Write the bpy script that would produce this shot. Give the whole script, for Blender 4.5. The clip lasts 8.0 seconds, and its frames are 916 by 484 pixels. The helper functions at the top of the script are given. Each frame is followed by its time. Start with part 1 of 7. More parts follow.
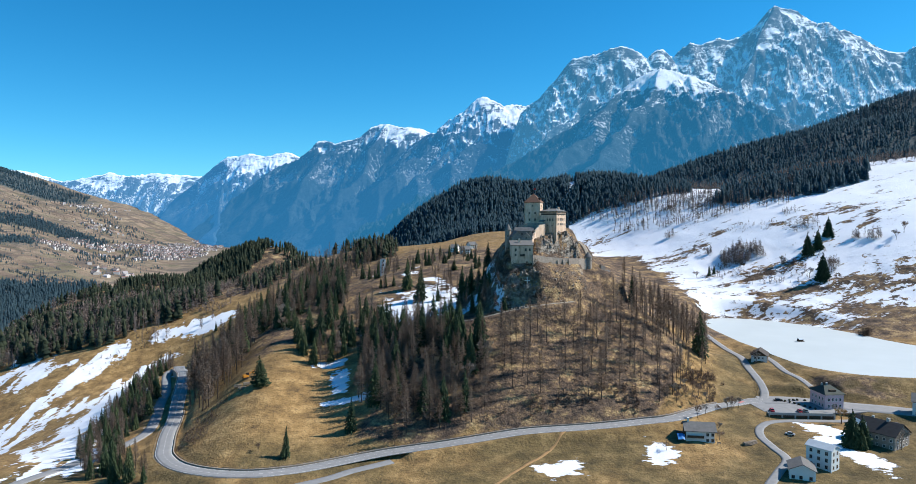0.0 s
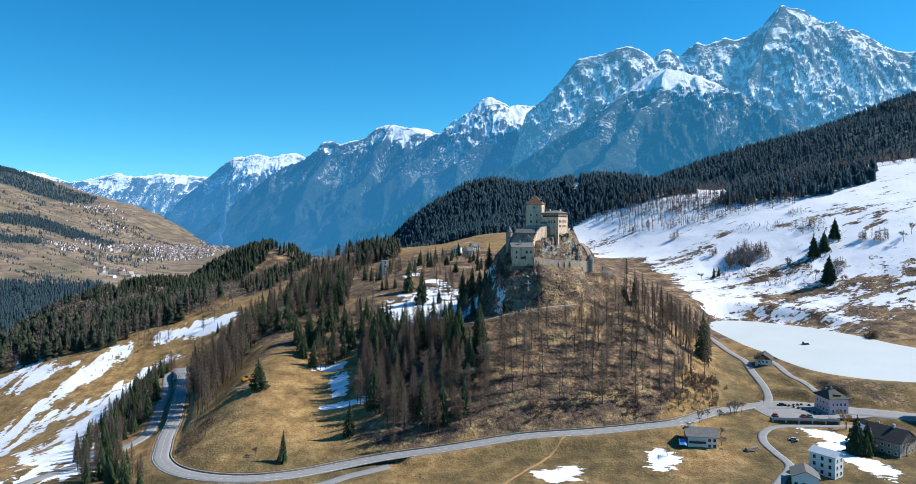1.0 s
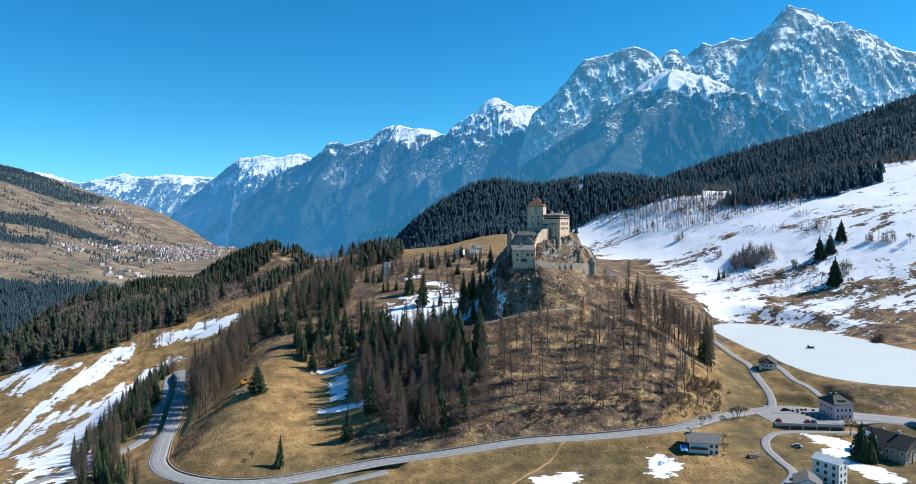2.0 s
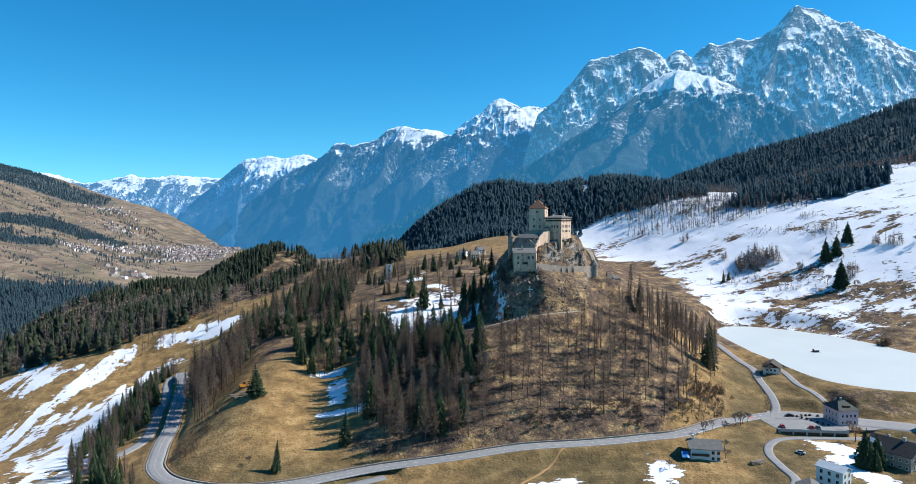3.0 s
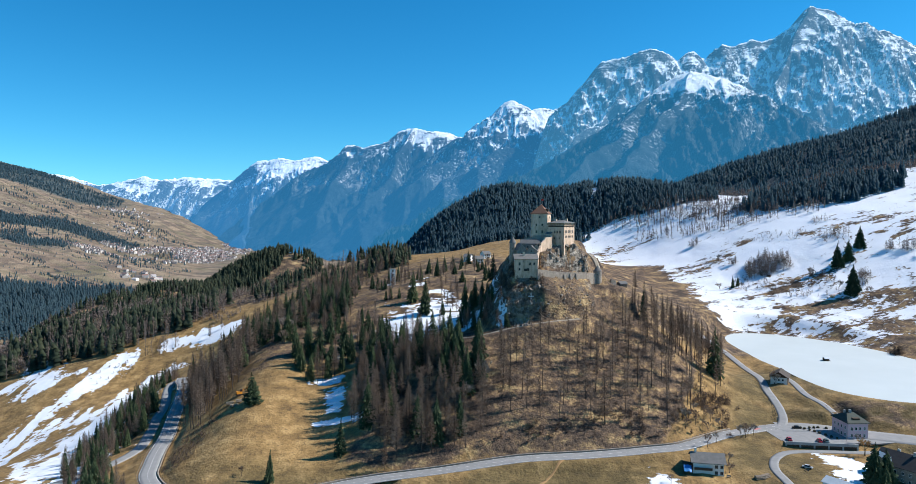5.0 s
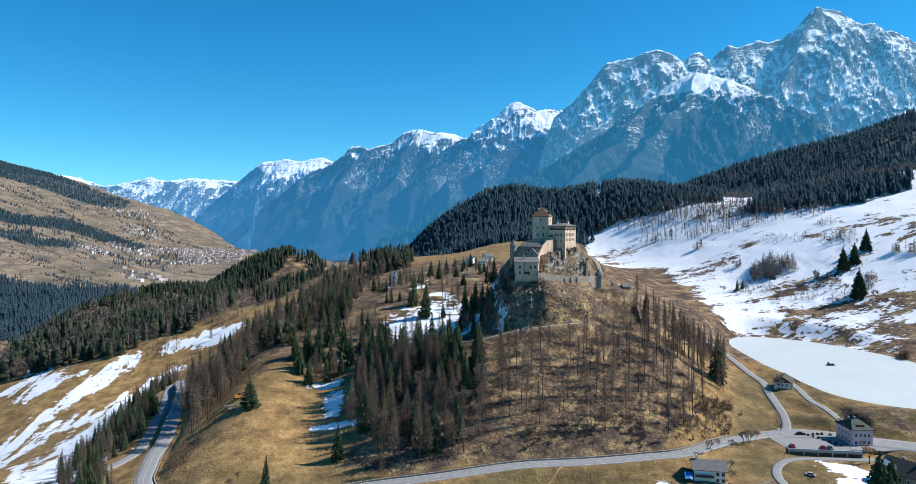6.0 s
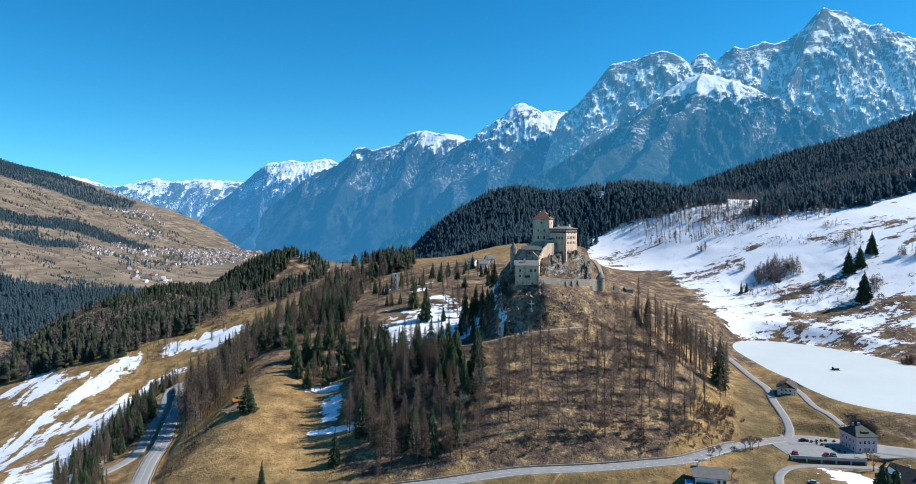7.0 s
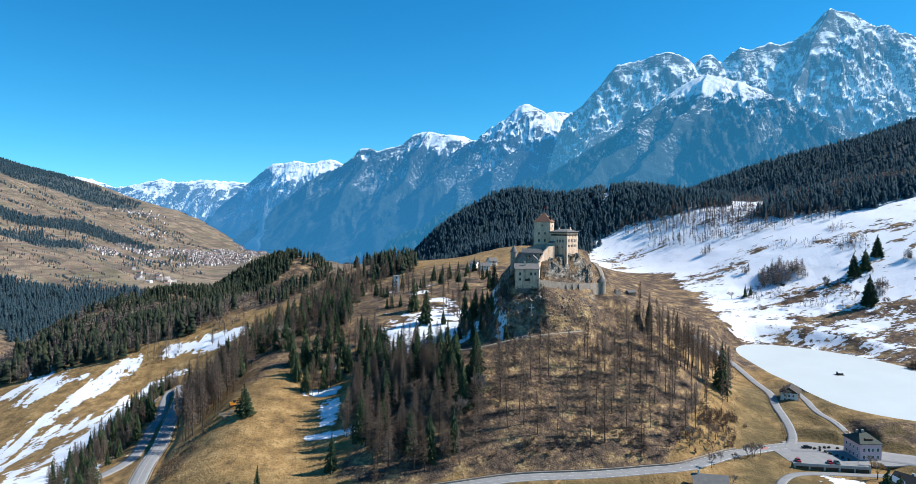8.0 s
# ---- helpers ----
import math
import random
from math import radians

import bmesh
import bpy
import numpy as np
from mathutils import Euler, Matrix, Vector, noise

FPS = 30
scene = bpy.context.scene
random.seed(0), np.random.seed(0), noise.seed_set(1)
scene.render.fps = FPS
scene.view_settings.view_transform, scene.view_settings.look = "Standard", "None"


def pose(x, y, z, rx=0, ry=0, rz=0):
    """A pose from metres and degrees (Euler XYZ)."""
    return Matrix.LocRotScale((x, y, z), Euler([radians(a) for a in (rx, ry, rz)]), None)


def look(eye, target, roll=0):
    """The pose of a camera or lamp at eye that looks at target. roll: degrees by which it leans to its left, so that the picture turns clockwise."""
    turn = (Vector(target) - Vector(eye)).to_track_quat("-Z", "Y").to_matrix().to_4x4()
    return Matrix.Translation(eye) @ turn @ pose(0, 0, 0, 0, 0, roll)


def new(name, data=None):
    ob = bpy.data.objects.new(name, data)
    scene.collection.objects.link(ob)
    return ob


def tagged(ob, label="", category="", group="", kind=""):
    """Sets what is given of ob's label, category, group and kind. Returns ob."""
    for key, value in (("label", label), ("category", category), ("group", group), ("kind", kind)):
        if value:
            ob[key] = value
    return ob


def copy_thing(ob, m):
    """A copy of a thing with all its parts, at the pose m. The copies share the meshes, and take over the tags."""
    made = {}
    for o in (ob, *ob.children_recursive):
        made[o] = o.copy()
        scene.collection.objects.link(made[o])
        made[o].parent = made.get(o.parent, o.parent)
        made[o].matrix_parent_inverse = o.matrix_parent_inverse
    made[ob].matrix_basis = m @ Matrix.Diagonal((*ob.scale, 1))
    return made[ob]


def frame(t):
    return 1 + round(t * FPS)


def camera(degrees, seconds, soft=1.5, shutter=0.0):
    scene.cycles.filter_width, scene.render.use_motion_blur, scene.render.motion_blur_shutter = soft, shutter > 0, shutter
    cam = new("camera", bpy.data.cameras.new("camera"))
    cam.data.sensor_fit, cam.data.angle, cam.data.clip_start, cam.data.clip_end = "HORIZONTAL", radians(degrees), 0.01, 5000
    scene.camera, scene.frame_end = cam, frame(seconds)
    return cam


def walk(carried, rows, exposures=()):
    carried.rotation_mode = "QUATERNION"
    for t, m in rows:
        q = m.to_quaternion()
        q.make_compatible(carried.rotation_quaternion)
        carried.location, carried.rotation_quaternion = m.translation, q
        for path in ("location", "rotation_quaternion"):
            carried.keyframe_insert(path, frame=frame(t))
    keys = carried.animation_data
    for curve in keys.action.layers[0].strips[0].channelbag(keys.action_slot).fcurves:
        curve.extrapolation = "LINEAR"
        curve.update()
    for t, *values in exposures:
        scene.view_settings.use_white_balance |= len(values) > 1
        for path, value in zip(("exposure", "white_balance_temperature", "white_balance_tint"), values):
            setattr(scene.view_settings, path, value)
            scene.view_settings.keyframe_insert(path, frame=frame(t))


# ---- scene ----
cam = camera(67.64, 8.0, soft=0.55)
PATH = [
    (0, (0.00, -0.00, 90.80), (-0.00, 399.73, 76.07), -0.17),
    (0.5, (1.71, 1.56, 91.31), (-0.10, 401.29, 76.66), -0.16),
    (1, (3.42, 3.14, 91.82), (-0.20, 402.86, 77.28), -0.16),
    (1.5, (5.10, 4.74, 92.34), (-0.32, 404.44, 77.94), -0.15),
    (2, (6.78, 6.35, 92.85), (-0.43, 406.03, 78.63), -0.13),
    (2.5, (8.43, 7.98, 93.37), (-0.54, 407.64, 79.35), -0.12),
    (3, (10.07, 9.63, 93.90), (-0.66, 409.25, 80.09), -0.10),
    (3.5, (11.70, 11.29, 94.42), (-0.77, 410.86, 80.86), -0.08),
    (4, (13.30, 12.96, 94.94), (-0.88, 412.49, 81.64), -0.06),
    (4.5, (14.88, 14.64, 95.46), (-0.98, 414.12, 82.43), -0.03),
    (5, (16.44, 16.34, 95.99), (-1.07, 415.75, 83.24), 0.00),
    (5.5, (17.97, 18.04, 96.51), (-1.15, 417.39, 84.05), 0.04),
    (6, (19.48, 19.76, 97.02), (-1.22, 419.04, 84.87), 0.07),
    (6.5, (20.96, 21.48, 97.54), (-1.27, 420.69, 85.68), 0.12),
    (7, (22.41, 23.21, 98.05), (-1.31, 422.34, 86.49), 0.16),
    (7.5, (23.83, 24.94, 98.56), (-1.34, 423.99, 87.28), 0.21),
    (8, (25.23, 26.68, 99.07), (-1.34, 425.65, 88.07), 0.27),
]
# the clip's camera brightens a little towards the end
walk(cam, [(t, look(eye, target, roll)) for t, eye, target, roll in PATH],
     [(0.0, 0.44), (1.5, 0.45), (3.0, 0.45), (4.0, 0.44), (6.5, 0.42), (7.0, 0.43), (7.5, 0.56), (8.0, 0.51)])
import collections

# ---- daylight ----
SUN_AZ, SUN_EL = radians(9), radians(42)      # azimuth from +x towards +y
world = bpy.data.worlds.new("sky")
scene.world = world
world.use_nodes = True
wn, wl = world.node_tree.nodes, world.node_tree.links
sky = wn.new("ShaderNodeTexSky")
sky.sky_type, sky.sun_disc = "NISHITA", False
sky.sun_elevation, sky.sun_rotation = SUN_EL, math.pi / 2 - SUN_AZ
sky.altitude, sky.air_density, sky.dust_density, sky.ozone_density = 1500, 0.95, 0.2, 2.5
tint = wn.new("ShaderNodeMix")
tint.data_type, tint.blend_type = "RGBA", "MULTIPLY"
tint.inputs["Factor"].default_value = 1.0
tint.inputs[7].default_value = (0.515, 0.99, 1.16, 1.0)
wl.new(sky.outputs["Color"], tint.inputs[6])
rich = wn.new("ShaderNodeHueSaturation")
rich.inputs["Saturation"].default_value = 1.13
wl.new(tint.outputs[2], rich.inputs["Color"])
wl.new(rich.outputs["Color"], wn["Background"].inputs["Color"])
wn["Background"].inputs["Strength"].default_value = 0.1
sun = new("sun", bpy.data.lights.new("sun", "SUN"))
sun.data.energy, sun.data.angle, sun.data.color = 5.0, radians(0.5), (1.0, 0.95, 0.87)
to_sun = Vector((math.cos(SUN_EL) * math.cos(SUN_AZ), math.cos(SUN_EL) * math.sin(SUN_AZ), math.sin(SUN_EL)))
sun.matrix_world = look(to_sun * 900, (0, 0, 0))

# ---- materials ----
def material(name, build, rough=0.9, metal=0.0):
    """A node material; build(kit) returns the colour socket or value and may set bump."""
    m = bpy.data.materials.new(name)
    m.use_nodes = True
    kit = Kit(m)
    kit.bsdf.inputs["Roughness"].default_value = rough
    kit.bsdf.inputs["Metallic"].default_value = metal
    kit.bsdf.inputs["Specular IOR Level"].default_value = 0.25
    kit.feed(build(kit), kit.bsdf.inputs["Base Color"])
    return m


class Kit:
    """Short words for the nodes of one material."""

    def __init__(self, m):
        self.tree = m.node_tree
        self.bsdf = self.tree.nodes["Principled BSDF"]
        self.place = self.node("ShaderNodeNewGeometry").outputs["Position"]

    def node(self, kind):
        return self.tree.nodes.new(kind)

    def feed(self, value, socket):
        if isinstance(value, bpy.types.NodeSocket):
            self.tree.links.new(value, socket)
        elif isinstance(value, (tuple, list)):
            socket.default_value = (*value, 1.0) if len(value) == 3 and len(socket.default_value) == 4 else value
        else:
            socket.default_value = value

    def noise(self, size, detail=4.0, stretch=(1, 1, 1), rough=0.55, lace=0.0, at=None):
        n, mp = self.node("ShaderNodeTexNoise"), self.node("ShaderNodeMapping")
        self.feed(at or self.place, mp.inputs["Vector"])
        mp.inputs["Scale"].default_value = [s / size for s in stretch]
        self.feed(mp.outputs["Vector"], n.inputs["Vector"])
        n.inputs["Scale"].default_value = 1.0
        n.inputs["Detail"].default_value, n.inputs["Roughness"].default_value = detail, rough
        n.inputs["Distortion"].default_value = lace
        return n.outputs["Fac"]

    def cell(self, size, stretch=(1, 1, 1)):
        """A random value for each irregular field."""
        v, mp, sp = self.node("ShaderNodeTexVoronoi"), self.node("ShaderNodeMapping"), self.node("ShaderNodeSeparateColor")
        self.feed(self.place, mp.inputs["Vector"])
        mp.inputs["Scale"].default_value = [s / size for s in stretch]
        mp.inputs["Rotation"].default_value = (0, 0, 0.5)
        self.feed(mp.outputs["Vector"], v.inputs["Vector"])
        v.inputs["Scale"].default_value = 1.0
        self.feed(v.outputs["Color"], sp.inputs[0])
        return sp.outputs[0]

    def attribute(self, name):
        a = self.node("ShaderNodeAttribute")
        a.attribute_name = name
        return a.outputs["Fac"]

    def random(self):
        return self.node("ShaderNodeObjectInfo").outputs["Random"]

    def island(self):
        return self.node("ShaderNodeNewGeometry").outputs["Random Per Island"]

    def math(self, op, a, b=0.0):
        n = self.node("ShaderNodeMath")
        n.operation = op
        self.feed(a, n.inputs[0])
        self.feed(b, n.inputs[1])
        return n.outputs[0]

    def step(self, value, lo, hi):
        n = self.node("ShaderNodeMapRange")
        n.interpolation_type = "SMOOTHSTEP"
        self.feed(value, n.inputs["Value"])
        self.feed(lo, n.inputs["From Min"])
        self.feed(hi, n.inputs["From Max"])
        return n.outputs["Result"]

    def mix(self, fac, a, b):
        n = self.node("ShaderNodeMix")
        n.data_type = "RGBA"
        self.feed(fac, n.inputs["Factor"])
        self.feed(a, n.inputs[6])
        self.feed(b, n.inputs[7])
        return n.outputs[2]

    def ramp(self, fac, *stops):
        n = self.node("ShaderNodeValToRGB")
        els = n.color_ramp.elements
        while len(els) < len(stops):
            els.new(0.5)
        for e, (at, col) in zip(els, stops):
            e.position, e.color = at, (*col, 1.0)
        self.feed(fac, n.inputs["Fac"])
        return n.outputs["Color"]

    def bump(self, height, strength=0.4, distance=0.1, share=None):
        n = self.node("ShaderNodeBump")
        if share is not None:
            height = self.math("MULTIPLY", height, share)
        n.inputs["Strength"].default_value, n.inputs["Distance"].default_value = strength, distance
        self.feed(height, n.inputs["Height"])
        self.feed(n.outputs["Normal"], self.bsdf.inputs["Normal"])

    def slope(self):
        s = self.node("ShaderNodeSeparateXYZ")
        self.feed(self.node("ShaderNodeNewGeometry").outputs["Normal"], s.inputs[0])
        return s.outputs["Z"]

    def height(self):
        s = self.node("ShaderNodeSeparateXYZ")
        self.feed(self.place, s.inputs[0])
        return s.outputs["Z"]


SNOW = (0.86, 0.88, 0.91)


def ground_look(k):
    """Dry winter grass, bare earth, rock and patchy snow."""
    fine, mid, wide = k.noise(1.2, 5), k.noise(9, 5), k.noise(60, 4)
    patch = k.noise(4, 6, rough=0.65)
    straw = k.ramp(k.math("ADD", k.math("MULTIPLY", mid, 0.6), k.math("MULTIPLY", patch, 0.4)), (0.34, (0.12, 0.078, 0.036)), (0.5, (0.262, 0.164, 0.066)), (0.66, (0.43, 0.288, 0.128)))
    olive = k.ramp(k.math("ADD", k.math("MULTIPLY", mid, 0.6), k.math("MULTIPLY", patch, 0.4)), (0.34, (0.062, 0.048, 0.022)), (0.5, (0.135, 0.098, 0.042)), (0.66, (0.245, 0.172, 0.078)))
    litter = k.ramp(k.math("ADD", k.math("MULTIPLY", k.noise(11, 6, (1, 1, 2), 0.62), 0.62), k.math("MULTIPLY", k.noise(1.8, 6, rough=0.72), 0.38)),
                    (0.41, (0.048, 0.035, 0.028)), (0.475, (0.11, 0.077, 0.056)), (0.525, (0.185, 0.122, 0.073)), (0.57, (0.31, 0.21, 0.105)), (0.64, (0.47, 0.345, 0.18)))
    grass = k.mix(k.step(wide, 0.34, 0.52), straw, olive)
    col = k.mix(k.attribute("green"), straw, grass)
    col = k.mix(k.step(k.math("ADD", k.attribute("litter"), k.math("MULTIPLY", k.math("SUBTRACT", mid, 0.5), 1.4)), 0.4, 0.75), col, litter)
    field = k.ramp(k.math("ADD", k.math("MULTIPLY", k.noise(110, 6, (1, 0.5, 3), 0.68), 0.6), k.math("MULTIPLY", k.noise(28, 5, (1, 0.3, 2), 0.7), 0.4)), (0.40, (0.055, 0.047, 0.05)), (0.47, (0.13, 0.105, 0.095)), (0.53, (0.22, 0.17, 0.14)), (0.61, (0.33, 0.265, 0.21)))
    cells = k.mix(0.6, field, k.ramp(k.cell(46, (0.7, 1.6, 0.1)), (0.1, (0.12, 0.092, 0.066)), (0.3, (0.24, 0.175, 0.12)), (0.5, (0.13, 0.128, 0.068)), (0.75, (0.33, 0.245, 0.165)), (1.0, (0.17, 0.16, 0.092))))
    bank = k.step(k.noise(7, 4, (0.035, 0.035, 1.0), 0.6), 0.50, 0.62)     # terrace shading painted as dark contour stripes in a scrub tone
    cells = k.mix(k.math("MULTIPLY", bank, 0.65), cells, (0.085, 0.075, 0.07))
    col = k.mix(k.attribute("dull"), col, cells)
    # dark floor of the far woods, with the haze's blue mixed into its colour
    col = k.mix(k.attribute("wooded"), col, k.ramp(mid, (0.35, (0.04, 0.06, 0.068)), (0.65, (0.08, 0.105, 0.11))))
    rock = k.ramp(k.noise(3, 7, (1, 1, 1.8), 0.72), (0.38, (0.05, 0.045, 0.04)), (0.48, (0.16, 0.145, 0.125)), (0.62, (0.36, 0.33, 0.29)))
    steep = k.math("ADD", k.math("SUBTRACT", 1.0, k.slope()), k.math("MULTIPLY", k.math("SUBTRACT", k.noise(6, 6, rough=0.65), 0.5), 1.3))
    col = k.mix(k.math("MULTIPLY", k.attribute("rock"), k.step(steep, 0.34, 0.46)), col, rock)
    col = k.mix(k.step(fine, 0.5, 0.7), col, k.mix(0.55, col, (0.06, 0.042, 0.026)))
    edge = k.math("ADD", k.math("ADD", k.math("MULTIPLY", k.math("SUBTRACT", k.noise(16, 7, (1, 2.0, 1), 0.65), 0.5), 1.5), k.math("MULTIPLY", k.math("SUBTRACT", k.noise(3.5, 5, (1, 1.6, 1), 0.6), 0.5), 0.9)), k.attribute("snow"))
    snow = k.step(edge, 0.5, 0.56)
    k.feed(k.math("SUBTRACT", 0.95, k.math("MULTIPLY", snow, 0.4)), k.bsdf.inputs["Roughness"])
    k.bump(k.math("ADD", k.math("MULTIPLY", fine, 0.7), k.math("ADD", mid, k.math("MULTIPLY", k.math("MULTIPLY", k.noise(3.0, 6, rough=0.7), 1.6), k.attribute("litter")))), 0.85, 1.0, k.math("SUBTRACT", 1.0, k.math("MULTIPLY", snow, 0.72)))
    return k.mix(snow, col, k.mix(k.noise(20, 3), SNOW, (0.72, 0.76, 0.84)))


ground_mat = material("winter_ground", ground_look)


def plain(name, dark, light, size=2.0, rough=0.85, bump=0.2, metal=0.0, detail=5.0):
    def build(k):
        n = k.noise(size, detail)
        if bump:
            k.bump(k.noise(size * 0.3, 4), bump, 0.05)
        return k.mix(k.noise(size * 6, 3), k.ramp(n, (0.3, dark), (0.7, light)), tuple(0.5 * (a + b) * 0.92 for a, b in zip(dark, light)))
    return material(name, build, rough, metal)


asphalt_mat = plain("asphalt", (0.20, 0.205, 0.21), (0.30, 0.30, 0.305), 3.0)
line_mat = plain("road_paint", (0.62, 0.62, 0.6), (0.75, 0.75, 0.73), 1.0, bump=0.0)
dirt_mat = plain("track_earth", (0.25, 0.14, 0.06), (0.42, 0.27, 0.13), 2.0)
gravel_mat = plain("gravel_path", (0.24, 0.21, 0.17), (0.36, 0.32, 0.26), 2.0)
ice_mat = plain("lake_ice", (0.49, 0.545, 0.555), (0.58, 0.63, 0.64), 25.0, 0.45, 0.05)
def plaster_look(k):
    """Weathered lime plaster, streaked by rain and fallen off in places."""
    streak = k.noise(2.2, 6, (1.6, 1.6, 0.22), 0.65)
    col = k.ramp(k.math("ADD", k.math("MULTIPLY", streak, 0.6), k.math("MULTIPLY", k.noise(4, 6, rough=0.65), 0.4)), (0.34, (0.28, 0.19, 0.13)), (0.44, (0.50, 0.365, 0.265)), (0.55, (0.66, 0.50, 0.375)), (0.68, (0.77, 0.61, 0.47)))
    bare = k.step(k.noise(3.2, 7, rough=0.7), 0.60, 0.66)
    k.bump(k.noise(0.7, 5), 0.5, 0.08)
    return k.mix(bare, col, k.ramp(k.noise(0.6, 5, rough=0.7), (0.35, (0.12, 0.10, 0.085)), (0.65, (0.36, 0.31, 0.26))))


plaster_mat = material("old_plaster", plaster_look)
stone_mat = plain("rubble_stone", (0.17, 0.14, 0.115), (0.44, 0.38, 0.32), 1.0, bump=0.9, detail=8.0)
slate_mat = plain("grey_slate", (0.10, 0.10, 0.10), (0.20, 0.195, 0.19), 1.5)
black_slate_mat = plain("black_slate", (0.022, 0.022, 0.024), (0.055, 0.055, 0.058), 1.5)
tile_mat = plain("brown_tiles", (0.12, 0.065, 0.045), (0.22, 0.12, 0.085), 1.0)
white_mat = plain("white_render", (0.66, 0.65, 0.62), (0.78, 0.77, 0.74), 3.0)
glass_mat = material("window_glass", lambda k: (0.02, 0.025, 0.03), 0.1)
bark_mat = plain("bark", (0.035, 0.027, 0.022), (0.095, 0.072, 0.058), 0.8)
rock_mat = plain("weathered_rock", (0.07, 0.058, 0.048), (0.34, 0.30, 0.255), 1.6, bump=0.9, detail=7.0)

# ---- landforms: east, north, half widths, turn, rise, steepness ----
LANDFORMS = [
    (22, 400, 75, 61, 0.24, 36.9, 1.08),  # castle hill
    (52, 449, 37, 48, -0.17, 49.1, 1.81),  # its rocky crest
    (-15, 532, 116, 210, -1.03, 58.1, 1.01),  # shoulder with the chapel
    (12, 770, 151, 157, 0.11, 61.7, 1.15),  # pasture behind the castle
    (-113, 391, 29, 83, 0.16, 16.4, 1.06),  # meadow spur inside the bend
    (492, 822, 236, 336, 0.75, 82.7, 1.50),  # snowy slope
    (860, 1333, 458, 796, 0.55, 246.0, 1.10),  # wooded mountainside
    (167, 1169, 202, 140, -0.49, 113.0, 1.20),  # wooded knoll
    (-324, 1128, 164, 67, 0.00, 67.6, 1.07),  # wooded bluff
    (-201, 804, 153, 325, -0.07, 33.7, 1.19),  # lower ridge
    (-326, 448, 256, 107, -0.14, -43.4, 1.04),  # hollow of the western pasture
]
LANDFORMS += [
    (-697, 873, 230, 914, -0.07, -107.7, 0.85),  # gorge
    (24, 148, 306, 74, -0.11, -17.6, 1.10),  # dip below the road
    (215, 409, 225, 45, 0.23, 11.4, 1.43),  # dam of the lake
    (-246, 569, 70, 65, -0.09, -25.8, 1.08),  # gully
    (-109, 1524, 418, 223, -0.23, 63.1, 1.09),  # saddle behind the knoll
    (139, 379, 57, 33, 0.34, -10.9, 1.18),  # foot of the hill
    (106, 452, 37, 84, 0.05, 34.0, 0.82),  # eastern flank of the hill
    (1113, 2006, 745, 307, -0.51, 183.0, 1.12),  # high woods
    (-20, 1171, 104, 350, 0.29, 73.0, 1.37),  # west end of the knoll
    (1480, 1898, 429, 429, 0.00, 216.8, 1.20),  # upper forest
    (-500, 915, 150, 60, 0.84, 57.0, 1.20),  # wooded ridge above the gorge
    (-425, 1005, 70, 55, 0.84, 12.0, 1.00),  # its upper end
    (-205, 1130, 72, 110, 0.00, -42.0, 1.30),  # notch beside the bluff
    (-140, 800, 70, 80, 0.00, 13.0, 1.00),  # larch knoll
    (-440, 690, 100, 60, 0.40, 7.0, 1.00),  # upper edge of the pasture
    (-450, 790, 120, 90, 0.84, 34.0, 1.20),  # slope up to the ridge
    (-330, 740, 70, 60, 0.50, 8.0, 1.00),
    (72, 482, 20, 24, 0.00, 20.0, 1.30),  # ridge behind the palace
]


def landforms(x, y):
    """Height of the bare landforms."""
    z = -17.3 + 0.0316 * x + 0.0158 * (y - 400)
    for cx, cy, rx, ry, turn, rise, steep in LANDFORMS:
        c, s = math.cos(turn), math.sin(turn)
        u, v = (x - cx) * c + (y - cy) * s, (y - cy) * c - (x - cx) * s
        z = z + rise * np.exp(-((u / rx) ** 2 + (v / ry) ** 2 + 1e-9) ** steep)
    return z


def hashed(ix, iy, seed):
    n = (ix.astype(np.int64) * 374761393 + iy.astype(np.int64) * 668265263 + seed * 1442695041) & 0x7FFFFFFF
    n = ((n ^ (n >> 13)) * 1274126177) & 0x7FFFFFFF
    return ((n ^ (n >> 16)) & 0xFFFF) / 65535.0


def value_noise(x, y, seed=0):
    ix, iy = np.floor(x), np.floor(y)
    fx, fy = x - ix, y - iy
    fx, fy = fx * fx * fx * (fx * (fx * 6 - 15) + 10), fy * fy * fy * (fy * (fy * 6 - 15) + 10)
    a, b = hashed(ix, iy, seed), hashed(ix + 1, iy, seed)
    c, d = hashed(ix, iy + 1, seed), hashed(ix + 1, iy + 1, seed)
    return (a + (b - a) * fx) * (1 - fy) + (c + (d - c) * fx) * fy


def fbm(x, y, octaves=5, seed=0, gain=0.5):
    total, amp, norm = 0.0, 1.0, 0.0
    for o in range(octaves):
        total = total + amp * (value_noise(x * 2 ** o + 17.3 * o, y * 2 ** o - 9.1 * o, seed + o) - 0.5)
        norm, amp = norm + amp, amp * gain
    return total / norm * 2


def ridged(x, y, octaves=5, seed=0, gain=0.5):
    total, amp, norm = 0.0, 1.0, 0.0
    for o in range(octaves):
        n = 1 - np.abs(2 * value_noise(x * 2.03 ** o + 31.7 * o, y * 2.03 ** o + 5.9 * o, seed + o) - 1)
        total = total + amp * n * n
        norm, amp = norm + amp, amp * gain
    return total / norm


def smooth(value, lo, hi):
    s = np.clip((value - lo) / (hi - lo), 0, 1)
    return s * s * (3 - 2 * s)


